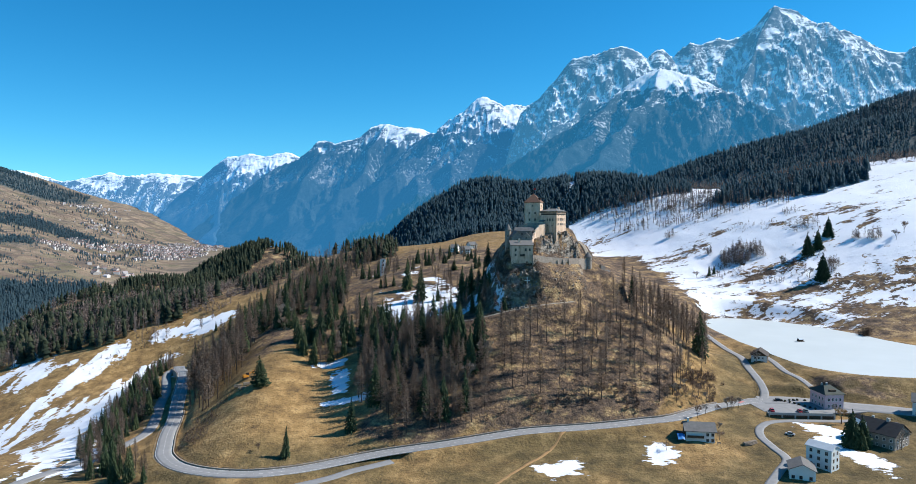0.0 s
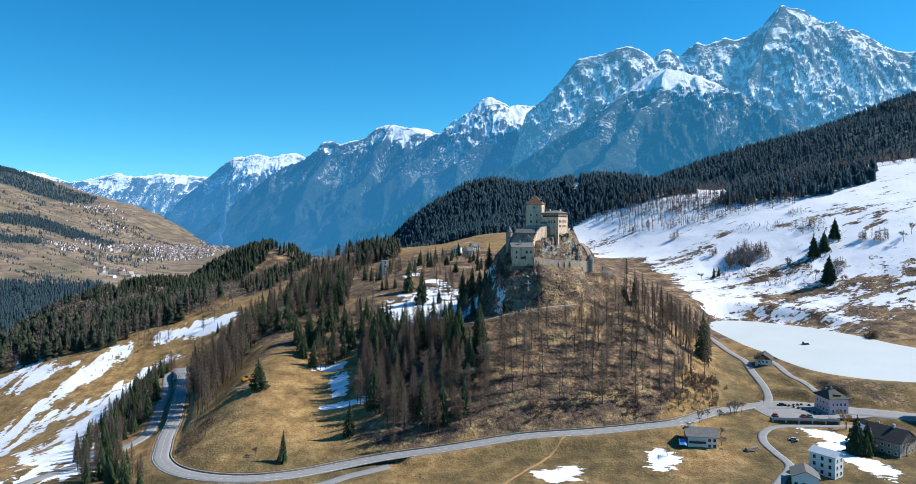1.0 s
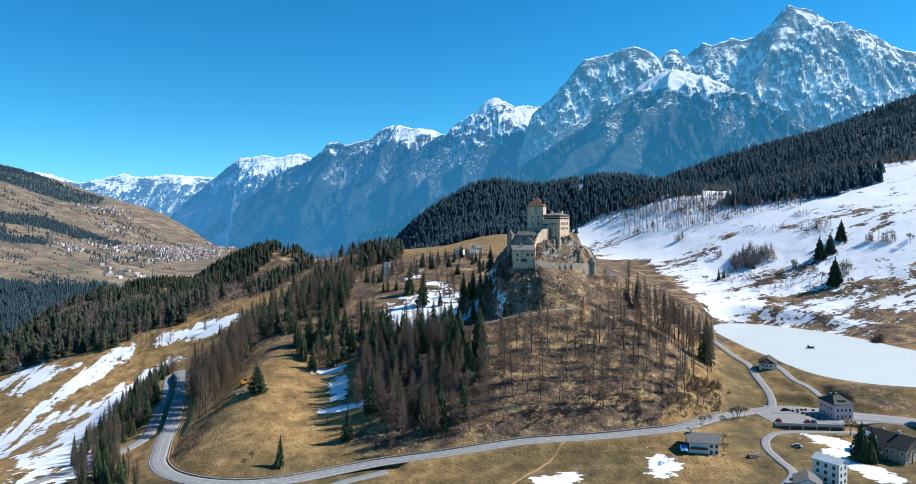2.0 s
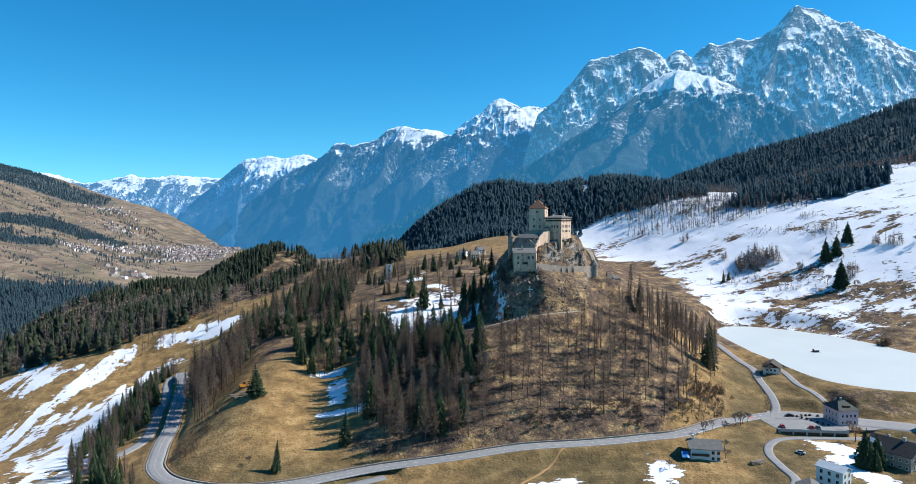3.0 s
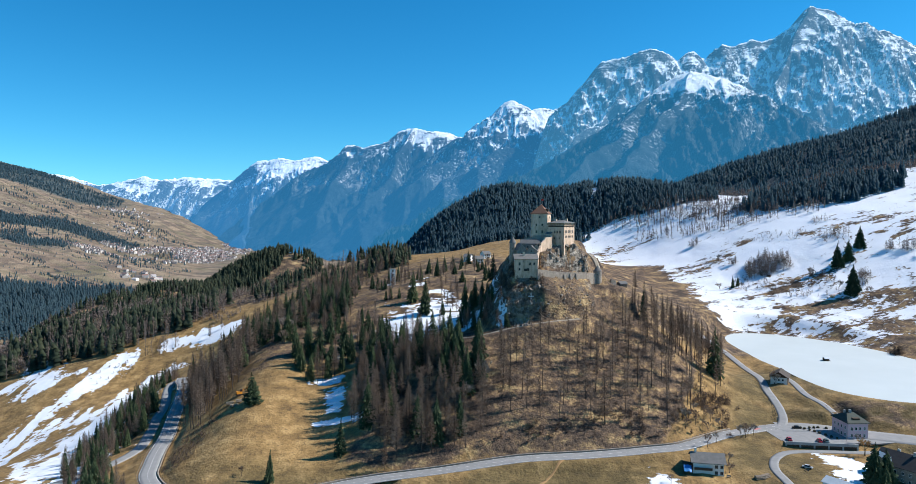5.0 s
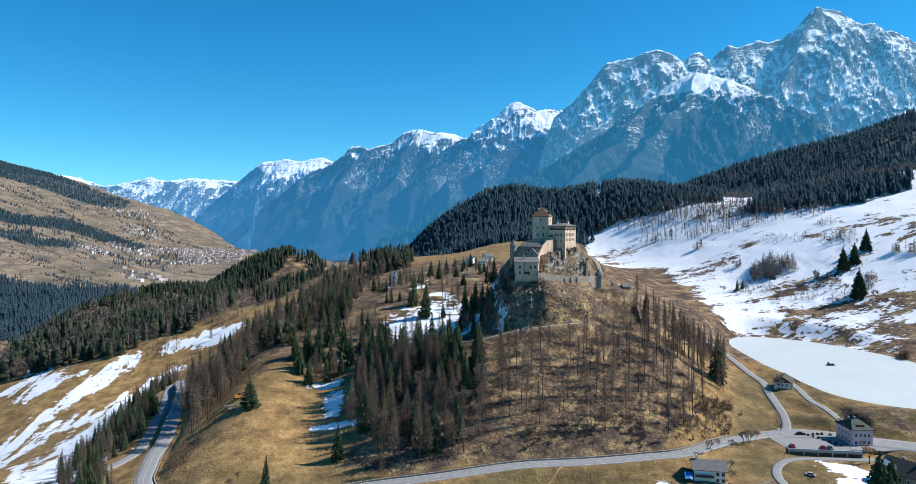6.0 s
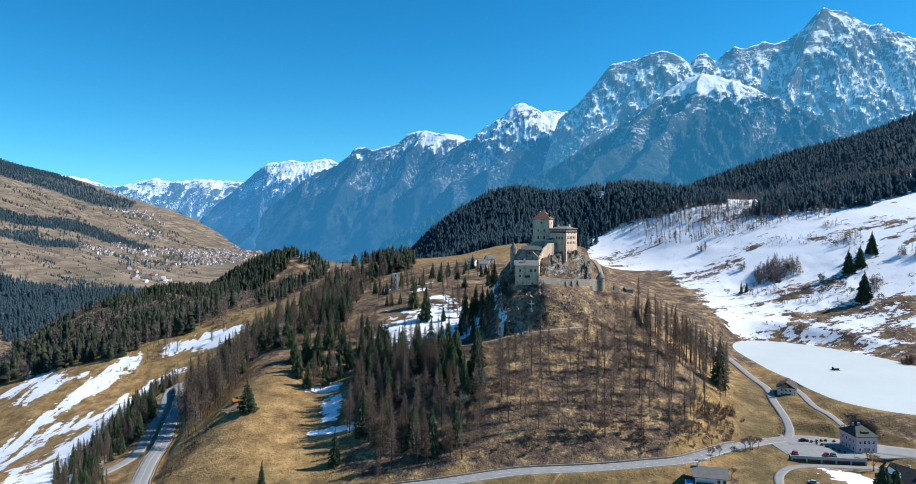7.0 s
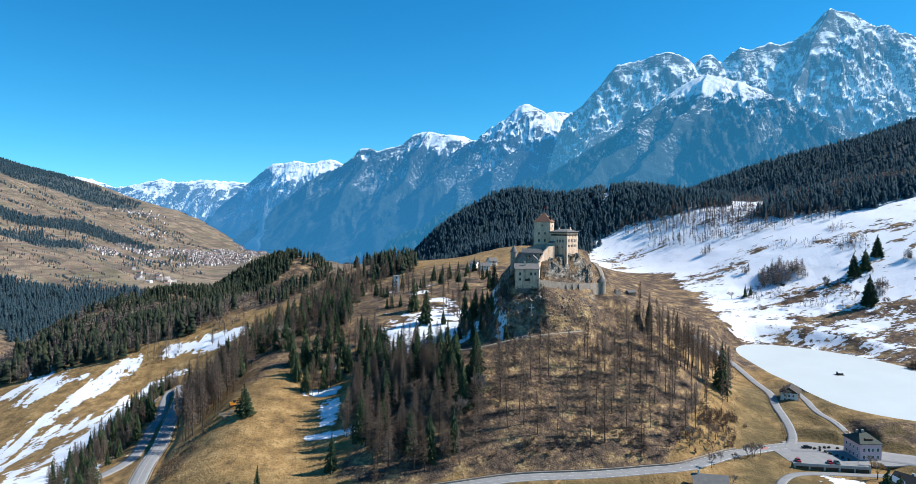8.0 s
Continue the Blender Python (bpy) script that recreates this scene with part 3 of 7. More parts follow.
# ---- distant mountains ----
def range_look(k, haze_glow, treeline, snowline, spread, bare):
    """Blue distance: woods low down, rock and snow above; haze painted as dark bluish colours and a blue glow."""
    z, n = k.height(), k.noise(300, 6, rough=0.65)
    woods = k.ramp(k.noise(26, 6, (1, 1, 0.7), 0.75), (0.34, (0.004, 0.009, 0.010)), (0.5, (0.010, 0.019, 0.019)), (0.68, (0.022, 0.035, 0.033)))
    strata = k.noise(44, 8, (0.35, 0.35, 3.2), 0.7, 0.6)
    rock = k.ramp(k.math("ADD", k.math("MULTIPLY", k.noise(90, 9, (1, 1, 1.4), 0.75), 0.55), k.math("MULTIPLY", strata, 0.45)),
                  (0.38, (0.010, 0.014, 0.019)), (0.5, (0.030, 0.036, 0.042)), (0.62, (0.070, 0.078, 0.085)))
    up = k.math("ADD", z, k.math("MULTIPLY", k.math("SUBTRACT", n, 0.5), 380))
    up = k.math("ADD", up, k.math("MULTIPLY", k.math("SUBTRACT", k.noise(60, 6, rough=0.7), 0.5), 160))
    col = k.mix(k.step(up, treeline, treeline + 110), woods, rock)
    climb = k.math("MAXIMUM", k.math("MINIMUM", k.math("DIVIDE", k.math("SUBTRACT", up, snowline), spread), 0.22), -0.9)
    lie = k.math("ADD", k.math("MULTIPLY", k.attribute("hollow"), 0.26), k.math("MULTIPLY", k.math("SUBTRACT", k.slope(), 0.66), 1.05))
    lie = k.math("ADD", lie, k.math("MULTIPLY", k.math("SUBTRACT", strata, 0.5), 0.45))
    lie = k.math("ADD", lie, k.math("MULTIPLY", k.math("SUBTRACT", k.noise(66, 9, (0.8, 0.8, 1.5), 0.80, 0.6), 0.5), 1.5))
    white = k.step(k.math("ADD", lie, climb), bare - 0.03, bare + 0.17)
    dust = k.math("ADD", k.noise(11, 8, (1, 1, 0.8), 0.8), k.math("MULTIPLY", k.math("SUBTRACT", k.noise(190, 4), 0.5), 0.5))
    dust = k.math("ADD", dust, k.math("MULTIPLY", k.attribute("hollow"), 0.10))
    dust = k.math("MULTIPLY", k.step(dust, 0.535, 0.62), k.math("MULTIPLY", k.step(up, snowline - 330, snowline - 20), 0.85))
    white = k.math("MAXIMUM", white, dust)
    k.bump(k.noise(48, 10, (1, 1, 1.1), 0.78), 1.0, 30)
    # no lit air here: the slopes themselves emit haze blue, less with height
    k.bsdf.inputs["Emission Color"].default_value = (*haze_glow, 1)
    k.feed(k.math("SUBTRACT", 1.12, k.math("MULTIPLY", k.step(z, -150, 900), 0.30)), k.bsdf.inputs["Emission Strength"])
    return k.mix(white, col, (0.84, 0.86, 0.88))


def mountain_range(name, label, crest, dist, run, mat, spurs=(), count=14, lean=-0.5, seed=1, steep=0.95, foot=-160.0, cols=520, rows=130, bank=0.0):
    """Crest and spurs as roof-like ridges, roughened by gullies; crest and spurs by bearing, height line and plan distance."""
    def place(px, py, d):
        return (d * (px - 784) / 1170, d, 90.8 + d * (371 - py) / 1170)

    r = np.random.RandomState(seed)
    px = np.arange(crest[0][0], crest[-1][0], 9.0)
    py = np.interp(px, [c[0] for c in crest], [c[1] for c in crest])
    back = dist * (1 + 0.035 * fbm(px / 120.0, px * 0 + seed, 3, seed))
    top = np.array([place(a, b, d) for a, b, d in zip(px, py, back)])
    lines = [top]
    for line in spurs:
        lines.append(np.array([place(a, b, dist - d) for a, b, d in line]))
    for i in np.linspace(0.03, 0.97, count):
        x, y, z = top[int(i * (len(top) - 1))]
        way, reach = lean + r.uniform(-0.55, 0.45), run * r.uniform(0.55, 1.0)
        line, drop = [], z - foot
        for q in np.linspace(0, 1, 6):
            line.append((x + way * reach * q + 0.06 * reach * r.normal() * min(q * 4, 1), y - reach * q, z - drop * (0.10 * min(q * 6, 1) + 0.72 * q ** 0.9)))
        lines.append(np.array(line))
    cx, v = np.linspace(crest[0][0], crest[-1][0], cols), np.linspace(0, 1, rows)
    Y = np.broadcast_to((dist - run + (run * 1.0 + 0.05 * dist) * v)[:, None], (rows, cols))
    X = Y * (cx[None, :] - 784) / 1170
    away = np.full(X.shape, 1e9)
    for a, b in zip(top[:-1], top[1:]):
        away = np.minimum(away, np.hypot(X - 0.5 * (a[0] + b[0]), Y - 0.5 * (a[1] + b[1])))
    sway = np.minimum(away * 0.22, 75)
    xw, yw = X + sway * fbm(X / 190, Y / 190, 4, seed + 7), Y + sway * fbm(X / 190, Y / 190, 4, seed + 17)
    Z, near = np.full(X.shape, -1e9), np.full(X.shape, 1e9)
    for line in lines:
        for a, b in zip(line[:-1], line[1:]):
            ab = b - a
            t = np.clip(((xw - a[0]) * ab[0] + (yw - a[1]) * ab[1]) / (ab[0] ** 2 + ab[1] ** 2 + 1e-9), 0, 1)
            d = np.hypot(xw - a[0] - t * ab[0], yw - a[1] - t * ab[1])
            h = a[2] + t * ab[2] - steep * d * (1 - 0.3 * np.minimum(d / run, 1))
            near = np.where(h > Z, d, near)
            Z = np.maximum(Z, h)
    rough = np.minimum(near, 220) * 0.42 * smooth(away, 5, 60)
    Z = Z + rough * 0.8 * (ridged(X / 240, Y / 300, 6, seed + 30, 0.6) - 0.62) + 0.7 * rough * fbm(X / 42, Y / 70, 5, seed + 50, 0.65)
    Z = Z + 0.0030 * dist * (ridged(X / 55, Y / 90, 4, seed + 80, 0.55) - 0.55) * np.exp(-away / 45)
    side = Y / 1170 * np.minimum(cx - cx[0], cx[-1] - cx)[None, :]
    ceiling = foot - 40 + 3.0 * side
    if bank:                     # the flank ends at the valley floor
        in_from = X + 1395 + 1.1 * (Y - 3655) + 90 * fbm(X / 260, Y / 260, 3, seed + 91)
        ceiling = np.minimum(ceiling, foot + 40 + bank * in_from + 0.25 * np.abs(in_from) * (ridged(X / 330, Y / 330, 4, seed + 95) - 0.5))
    Z = np.maximum(np.minimum(Z, ceiling), foot - 60)
    soft = Z.copy()
    for _ in range(9):
        p = np.pad(soft, 1, mode="edge")
        soft = (p[:-2, 1:-1] + p[2:, 1:-1] + p[1:-1, :-2] + p[1:-1, 2:] + soft) / 5
    hollow = np.clip((soft - Z) / 9.0, -0.45, 1.2)
    ob = sheet(name, np.stack([X, Y, Z], -1).reshape(-1, 3), rows, cols, mat, [("hollow", hollow)])
    return tagged(ob, label, "mountain", kind="structure")


def range_mat(name, haze_glow, treeline, snowline, spread, bare=0.04):
    return material(name, lambda k: range_look(k, haze_glow, treeline, snowline, spread, bare))


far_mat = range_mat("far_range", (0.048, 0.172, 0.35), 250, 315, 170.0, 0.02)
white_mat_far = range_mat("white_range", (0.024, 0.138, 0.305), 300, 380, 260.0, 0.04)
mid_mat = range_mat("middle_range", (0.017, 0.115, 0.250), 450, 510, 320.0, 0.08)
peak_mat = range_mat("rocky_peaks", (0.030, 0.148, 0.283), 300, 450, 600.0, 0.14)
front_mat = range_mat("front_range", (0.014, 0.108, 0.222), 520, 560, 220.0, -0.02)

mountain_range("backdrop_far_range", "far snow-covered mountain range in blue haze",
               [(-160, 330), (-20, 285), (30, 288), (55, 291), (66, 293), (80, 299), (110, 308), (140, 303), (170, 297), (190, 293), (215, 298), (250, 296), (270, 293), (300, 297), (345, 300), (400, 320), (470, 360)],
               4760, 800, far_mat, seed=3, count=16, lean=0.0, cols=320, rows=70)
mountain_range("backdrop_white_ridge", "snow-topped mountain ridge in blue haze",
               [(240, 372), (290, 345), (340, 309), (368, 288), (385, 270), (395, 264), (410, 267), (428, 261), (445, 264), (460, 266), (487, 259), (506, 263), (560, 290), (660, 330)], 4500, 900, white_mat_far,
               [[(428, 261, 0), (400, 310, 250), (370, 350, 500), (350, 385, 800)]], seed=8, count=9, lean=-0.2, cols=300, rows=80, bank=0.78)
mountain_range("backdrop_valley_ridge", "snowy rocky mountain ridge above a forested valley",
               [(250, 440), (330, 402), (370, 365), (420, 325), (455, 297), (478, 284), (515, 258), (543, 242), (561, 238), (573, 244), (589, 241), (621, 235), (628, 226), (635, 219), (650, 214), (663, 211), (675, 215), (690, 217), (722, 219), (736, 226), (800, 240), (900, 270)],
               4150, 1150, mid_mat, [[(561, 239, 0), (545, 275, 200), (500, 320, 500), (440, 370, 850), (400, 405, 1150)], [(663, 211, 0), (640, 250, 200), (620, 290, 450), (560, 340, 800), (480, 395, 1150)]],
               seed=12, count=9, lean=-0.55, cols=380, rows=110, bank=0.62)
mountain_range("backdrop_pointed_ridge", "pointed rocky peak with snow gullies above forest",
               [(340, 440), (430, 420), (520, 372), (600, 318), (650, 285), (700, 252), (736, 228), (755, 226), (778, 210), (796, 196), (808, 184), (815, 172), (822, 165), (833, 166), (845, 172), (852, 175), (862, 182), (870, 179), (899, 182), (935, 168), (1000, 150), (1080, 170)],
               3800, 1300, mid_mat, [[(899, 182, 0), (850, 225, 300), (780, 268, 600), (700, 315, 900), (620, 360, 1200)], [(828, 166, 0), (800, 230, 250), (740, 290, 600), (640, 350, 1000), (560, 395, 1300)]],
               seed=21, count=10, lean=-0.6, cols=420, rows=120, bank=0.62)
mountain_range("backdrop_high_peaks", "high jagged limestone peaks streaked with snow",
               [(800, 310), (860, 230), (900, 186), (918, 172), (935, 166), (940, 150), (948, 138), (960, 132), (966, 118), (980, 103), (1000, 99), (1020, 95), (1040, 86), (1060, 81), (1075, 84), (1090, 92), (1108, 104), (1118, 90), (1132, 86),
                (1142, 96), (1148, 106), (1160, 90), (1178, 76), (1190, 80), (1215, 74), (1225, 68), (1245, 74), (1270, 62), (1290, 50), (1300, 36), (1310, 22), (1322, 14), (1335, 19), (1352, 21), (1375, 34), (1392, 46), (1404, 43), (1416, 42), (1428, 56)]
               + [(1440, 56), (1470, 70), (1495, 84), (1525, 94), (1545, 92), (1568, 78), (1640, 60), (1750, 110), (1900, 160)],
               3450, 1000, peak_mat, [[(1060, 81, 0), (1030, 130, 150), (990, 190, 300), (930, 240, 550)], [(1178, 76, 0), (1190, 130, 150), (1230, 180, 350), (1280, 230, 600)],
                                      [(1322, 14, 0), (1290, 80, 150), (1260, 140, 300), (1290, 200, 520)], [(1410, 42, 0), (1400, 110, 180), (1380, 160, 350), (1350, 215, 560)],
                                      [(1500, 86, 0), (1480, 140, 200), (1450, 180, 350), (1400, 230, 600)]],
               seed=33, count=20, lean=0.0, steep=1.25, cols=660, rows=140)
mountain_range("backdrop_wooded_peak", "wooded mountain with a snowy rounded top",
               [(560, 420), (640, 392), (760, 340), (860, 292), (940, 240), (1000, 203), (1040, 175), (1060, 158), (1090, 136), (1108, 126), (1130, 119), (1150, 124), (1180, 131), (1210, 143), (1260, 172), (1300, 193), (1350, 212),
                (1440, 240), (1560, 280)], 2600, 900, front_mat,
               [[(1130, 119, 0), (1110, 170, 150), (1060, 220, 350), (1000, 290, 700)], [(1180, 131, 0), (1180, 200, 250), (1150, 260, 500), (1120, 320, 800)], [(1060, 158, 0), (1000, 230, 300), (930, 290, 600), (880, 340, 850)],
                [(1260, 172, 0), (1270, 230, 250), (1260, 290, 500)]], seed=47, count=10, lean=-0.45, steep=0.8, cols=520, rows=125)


# ---- trees ----
def mesh_of(name, verts, faces, mat):
    me = bpy.data.meshes.new(name)
    me.from_pydata([tuple(v) for v in verts], [], [tuple(f) for f in faces])
    me.materials.append(mat)
    me.update()
    return me


def tube(verts, faces, path, radii, sides=5):
    base = len(verts)
    for (x, y, z), r in zip(path, radii):
        for k in range(sides):
            a = 2 * math.pi * k / sides
            verts.append((x + r * math.cos(a), y + r * math.sin(a), z))
    for i in range(len(path) - 1):
        for k in range(sides):
            a, b = base + i * sides + k, base + i * sides + (k + 1) % sides
            faces.append((a, b, b + sides, a + sides))


def let_through(k, colour, share):
    """Leaves part of the light to pass through thin twigs and needles."""
    soft, mixed = k.node("ShaderNodeBsdfTranslucent"), k.node("ShaderNodeMixShader")
    k.feed(colour, soft.inputs["Color"])
    mixed.inputs[0].default_value = share
    k.tree.links.new(k.bsdf.outputs[0], mixed.inputs[1])
    k.tree.links.new(soft.outputs[0], mixed.inputs[2])
    k.tree.links.new(mixed.outputs[0], k.tree.nodes["Material Output"].inputs["Surface"])
    return colour


def needle_look(k):
    tone = k.math("ADD", k.math("MULTIPLY", k.random(), 0.6), k.math("MULTIPLY", k.island(), 0.4))
    return k.ramp(tone, (0.0, (0.018, 0.034, 0.018)), (0.6, (0.038, 0.060, 0.027)), (1.0, (0.080, 0.10, 0.042)))


def twig_look(k):
    tone = k.math("ADD", k.math("MULTIPLY", k.random(), 0.6), k.math("MULTIPLY", k.island(), 0.4))
    return let_through(k, k.ramp(tone, (0.0, (0.11, 0.08, 0.06)), (0.5, (0.19, 0.143, 0.112)), (1.0, (0.29, 0.23, 0.185))), 0.4)


def shrub_look(k):
    return let_through(k, k.ramp(k.island(), (0.0, (0.06, 0.042, 0.033)), (1.0, (0.17, 0.12, 0.09))), 0.3)


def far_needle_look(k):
    # needle colour paled and shifted to blue, imitating haze over the distance
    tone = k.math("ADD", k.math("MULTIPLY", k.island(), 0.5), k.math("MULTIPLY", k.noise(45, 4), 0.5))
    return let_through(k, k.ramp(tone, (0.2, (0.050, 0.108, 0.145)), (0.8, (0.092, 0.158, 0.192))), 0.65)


def far_twig_look(k):
    return k.ramp(k.island(), (0.0, (0.11, 0.088, 0.08)), (1.0, (0.24, 0.195, 0.172)))


needle_mat = material("spruce_needles", needle_look)
twig_mat = material("larch_twigs", twig_look)
shrub_mat = material("bare_shrub_twigs", shrub_look)
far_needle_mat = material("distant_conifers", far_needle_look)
ridge_needle_mat = material("ridge_conifers", lambda k: let_through(k, k.ramp(k.island(), (0.0, (0.022, 0.036, 0.026)), (0.7, (0.045, 0.062, 0.038)), (1.0, (0.075, 0.086, 0.05))), 0.4))
far_twig_mat = material("distant_bare_trees", far_twig_look)
pale_twig_mat = plain("pale_twigs", (0.20, 0.17, 0.14), (0.33, 0.29, 0.25), 1.0, bump=0.0)
TREES = {}


def tree_thing(name, trunk, crown, trunk_mat, crown_mat, label):
    ob = new(name)
    tagged(ob, label, "tree")
    for part_name, data, mat in (("trunk", trunk, trunk_mat), ("crown", crown, crown_mat)):
        p = new(part_name, mesh_of(name + "_" + part_name, *data, mat))
        p.parent = ob
    return ob


def spruce_crown(rng, bare=0.08, girth=0.17, whorls=24, per=9, droop=0.35):
    """Drooping boughs in whorls on a unit-high stem."""
    verts, faces = [], []
    for w in range(whorls):
        s = (w + rng.uniform(-0.3, 0.3)) / whorls
        z0 = bare + (0.985 - bare) * s
        reach = girth * (1 - s) ** 0.85 * rng.uniform(0.8, 1.1) + 0.008
        for b in range(per if s < 0.8 else 5):
            a = 2 * math.pi * (b + rng.random()) / per + w
            r = reach * rng.uniform(0.6, 1.15)
            dx, dy = math.cos(a), math.sin(a)
            tip = (r * dx, r * dy, z0 - droop * r - 0.01)
            mid = (0.55 * r * dx, 0.55 * r * dy, z0 - 0.12 * r)
            half = 0.26 * r + 0.006
            hang = 0.16 * r + 0.012
            i = len(verts)
            verts += [(0, 0, z0 + 0.02), (mid[0] - dy * half, mid[1] + dx * half, mid[2] - hang), (mid[0] + dy * half, mid[1] - dx * half, mid[2] - hang), tip, mid,
                      (0.8 * r * dx - dy * half * 0.7, 0.8 * r * dy + dx * half * 0.7, tip[2] - hang * 0.7), (0.8 * r * dx + dy * half * 0.7, 0.8 * r * dy - dx * half * 0.7, tip[2] - hang * 0.7)]
            faces += [(i, i + 1, i + 4), (i, i + 4, i + 2), (i + 4, i + 5, i + 3), (i + 4, i + 3, i + 6)]
    return verts, faces


def larch_crown(rng, bare=0.18, girth=0.15, boughs=85, twigs=6, top=0.99, thick=0.0042):
    """Bare boughs with hanging twigs, open enough to see through."""
    verts, faces = [], []

    def sliver(p, q, w):
        d = Vector(q) - Vector(p)
        side = d.cross(Vector((rng.uniform(-1, 1), rng.uniform(-1, 1), 0.3)))
        side = side.normalized() * w if side.length > 1e-9 else Vector((w, 0, 0))
        i = len(verts)
        verts.extend([tuple(Vector(p) - side), tuple(Vector(p) + side), tuple(q)])
        faces.append((i, i + 1, i + 2))

    for b in range(boughs):
        s = (b + rng.random()) / boughs
        z0 = bare + (top - bare) * s
        r = girth * min(1.0, (1 - s) ** 0.75 * 1.15 + 0.05) * rng.uniform(0.45, 1.1)
        a = b * 2.4 + rng.uniform(-0.4, 0.4)
        dx, dy = math.cos(a), math.sin(a)
        rise = rng.uniform(-0.35, 0.35) + 0.35 * s
        tip = (r * dx, r * dy, z0 + rise * r)
        sliver((0, 0, z0), tip, thick * 1.3)
        for t in range(twigs):
            f = rng.uniform(0.25, 1.0)
            p = (tip[0] * f, tip[1] * f, z0 + rise * r * f)
            ln = rng.uniform(0.2, 0.5) * r + 0.006
            q = (p[0] + rng.uniform(-1, 1) * ln, p[1] + rng.uniform(-1, 1) * ln, p[2] + rng.uniform(-0.9, 0.8) * ln)
            sliver(p, q, thick)
    return verts, faces


def stem(rng, height=1.0, girth=0.012, lean=0.01, sides=5):
    verts, faces = [], []
    bx, by = rng.uniform(-lean, lean), rng.uniform(-lean, lean)
    tube(verts, faces, [(0, 0, -0.06), (bx * 0.3, by * 0.3, 0.3 * height), (bx, by, 0.7 * height), (0, 0, height)],
         [girth * 1.15, girth * 0.8, girth * 0.5, girth * 0.12], sides)
    return verts, faces


def broad_crown(rng, thick=0.0105):
    """Forking bare limbs of a leafless broad tree."""
    verts, faces = [], []

    def grow(p, d, ln, w, depth):
        q = p + d * ln
        side = d.cross(Vector((rng.uniform(-1, 1), rng.uniform(-1, 1), 0.2))).normalized() * w
        i = len(verts)
        verts.extend([tuple(p - side), tuple(p + side), tuple(q + side * 0.55), tuple(q - side * 0.55)])
        faces.append((i, i + 1, i + 2, i + 3))
        if depth:
            for _ in range(4 if depth > 1 else 6):
                nd = (d + Vector((rng.uniform(-1, 1), rng.uniform(-1, 1), rng.uniform(-0.25, 0.7))) * 0.75).normalized()
                grow(q - d * ln * rng.uniform(0, 0.35), nd, ln * rng.uniform(0.55, 0.8), max(w * 0.62, thick * 0.55), depth - 1)

    for _ in range(5):
        grow(Vector((0, 0, rng.uniform(0.15, 0.35))), Vector((rng.uniform(-0.7, 0.7), rng.uniform(-0.7, 0.7), 1)).normalized(), 0.26, thick, 3)
    return verts, faces


rng = random.Random(11)
for n in range(3):
    TREES["spruce", n] = tree_thing("spruce_tree", stem(rng, 0.97, 0.012), spruce_crown(rng, (0.05, 0.1, 0.07)[n], (0.20, 0.17, 0.235)[n], (26, 30, 24)[n]),
                                    bark_mat, needle_mat, "dark green spruce with drooping boughs on the hillside")
    TREES["larch", n] = tree_thing("larch_tree", stem(rng, 0.98, 0.011), larch_crown(rng, (0.14, 0.24, 0.18)[n], (0.175, 0.15, 0.19)[n], 100, 13, thick=0.0042),
                                   bark_mat, twig_mat, "leafless brown larch with a full twiggy crown")
    TREES["slim", n] = tree_thing("slim_larch", stem(rng, 0.99, 0.0082, 0.02), larch_crown(rng, (0.42, 0.52, 0.34)[n], (0.10, 0.085, 0.12)[n], 74, 11, thick=0.0042),
                                  bark_mat, twig_mat, "tall bare larch stem with a thin crown on the slope")
    TREES["broad", n] = tree_thing("bare_tree", stem(rng, 0.45, 0.02, 0.01), broad_crown(rng), bark_mat, (twig_mat, pale_twig_mat, twig_mat)[n],
                                   "leafless broad-crowned tree with grey twigs")
TREES["willow", 0] = tree_thing("willow_tree", stem(rng, 0.45, 0.03, 0.02), broad_crown(rng, 0.011), bark_mat, plain("willow_twigs", (0.36, 0.22, 0.09), (0.52, 0.35, 0.17), 1.0, bump=0.0), "golden-brown bare willow beside the inn")
TREES["fir", 0] = tree_thing("fir_tree", stem(rng, 0.96, 0.016), spruce_crown(rng, 0.03, 0.34, 30, 13, 0.3), bark_mat, needle_mat, "broad dark green fir standing in the snow")
TREES["pine", 0] = tree_thing("pine_tree", stem(rng, 0.9, 0.018), spruce_crown(rng, 0.1, 0.36, 20, 12, 0.1), bark_mat, needle_mat, "rounded green pine standing on the meadow")
used = set()
CROWD = {"spruce": "spruces on the castle hill", "larch": "larches on the castle hill", "slim": "slim larches on the slope", "broad": "bare trees", "pine": "", "willow": "", "fir": "firs in the snow"}


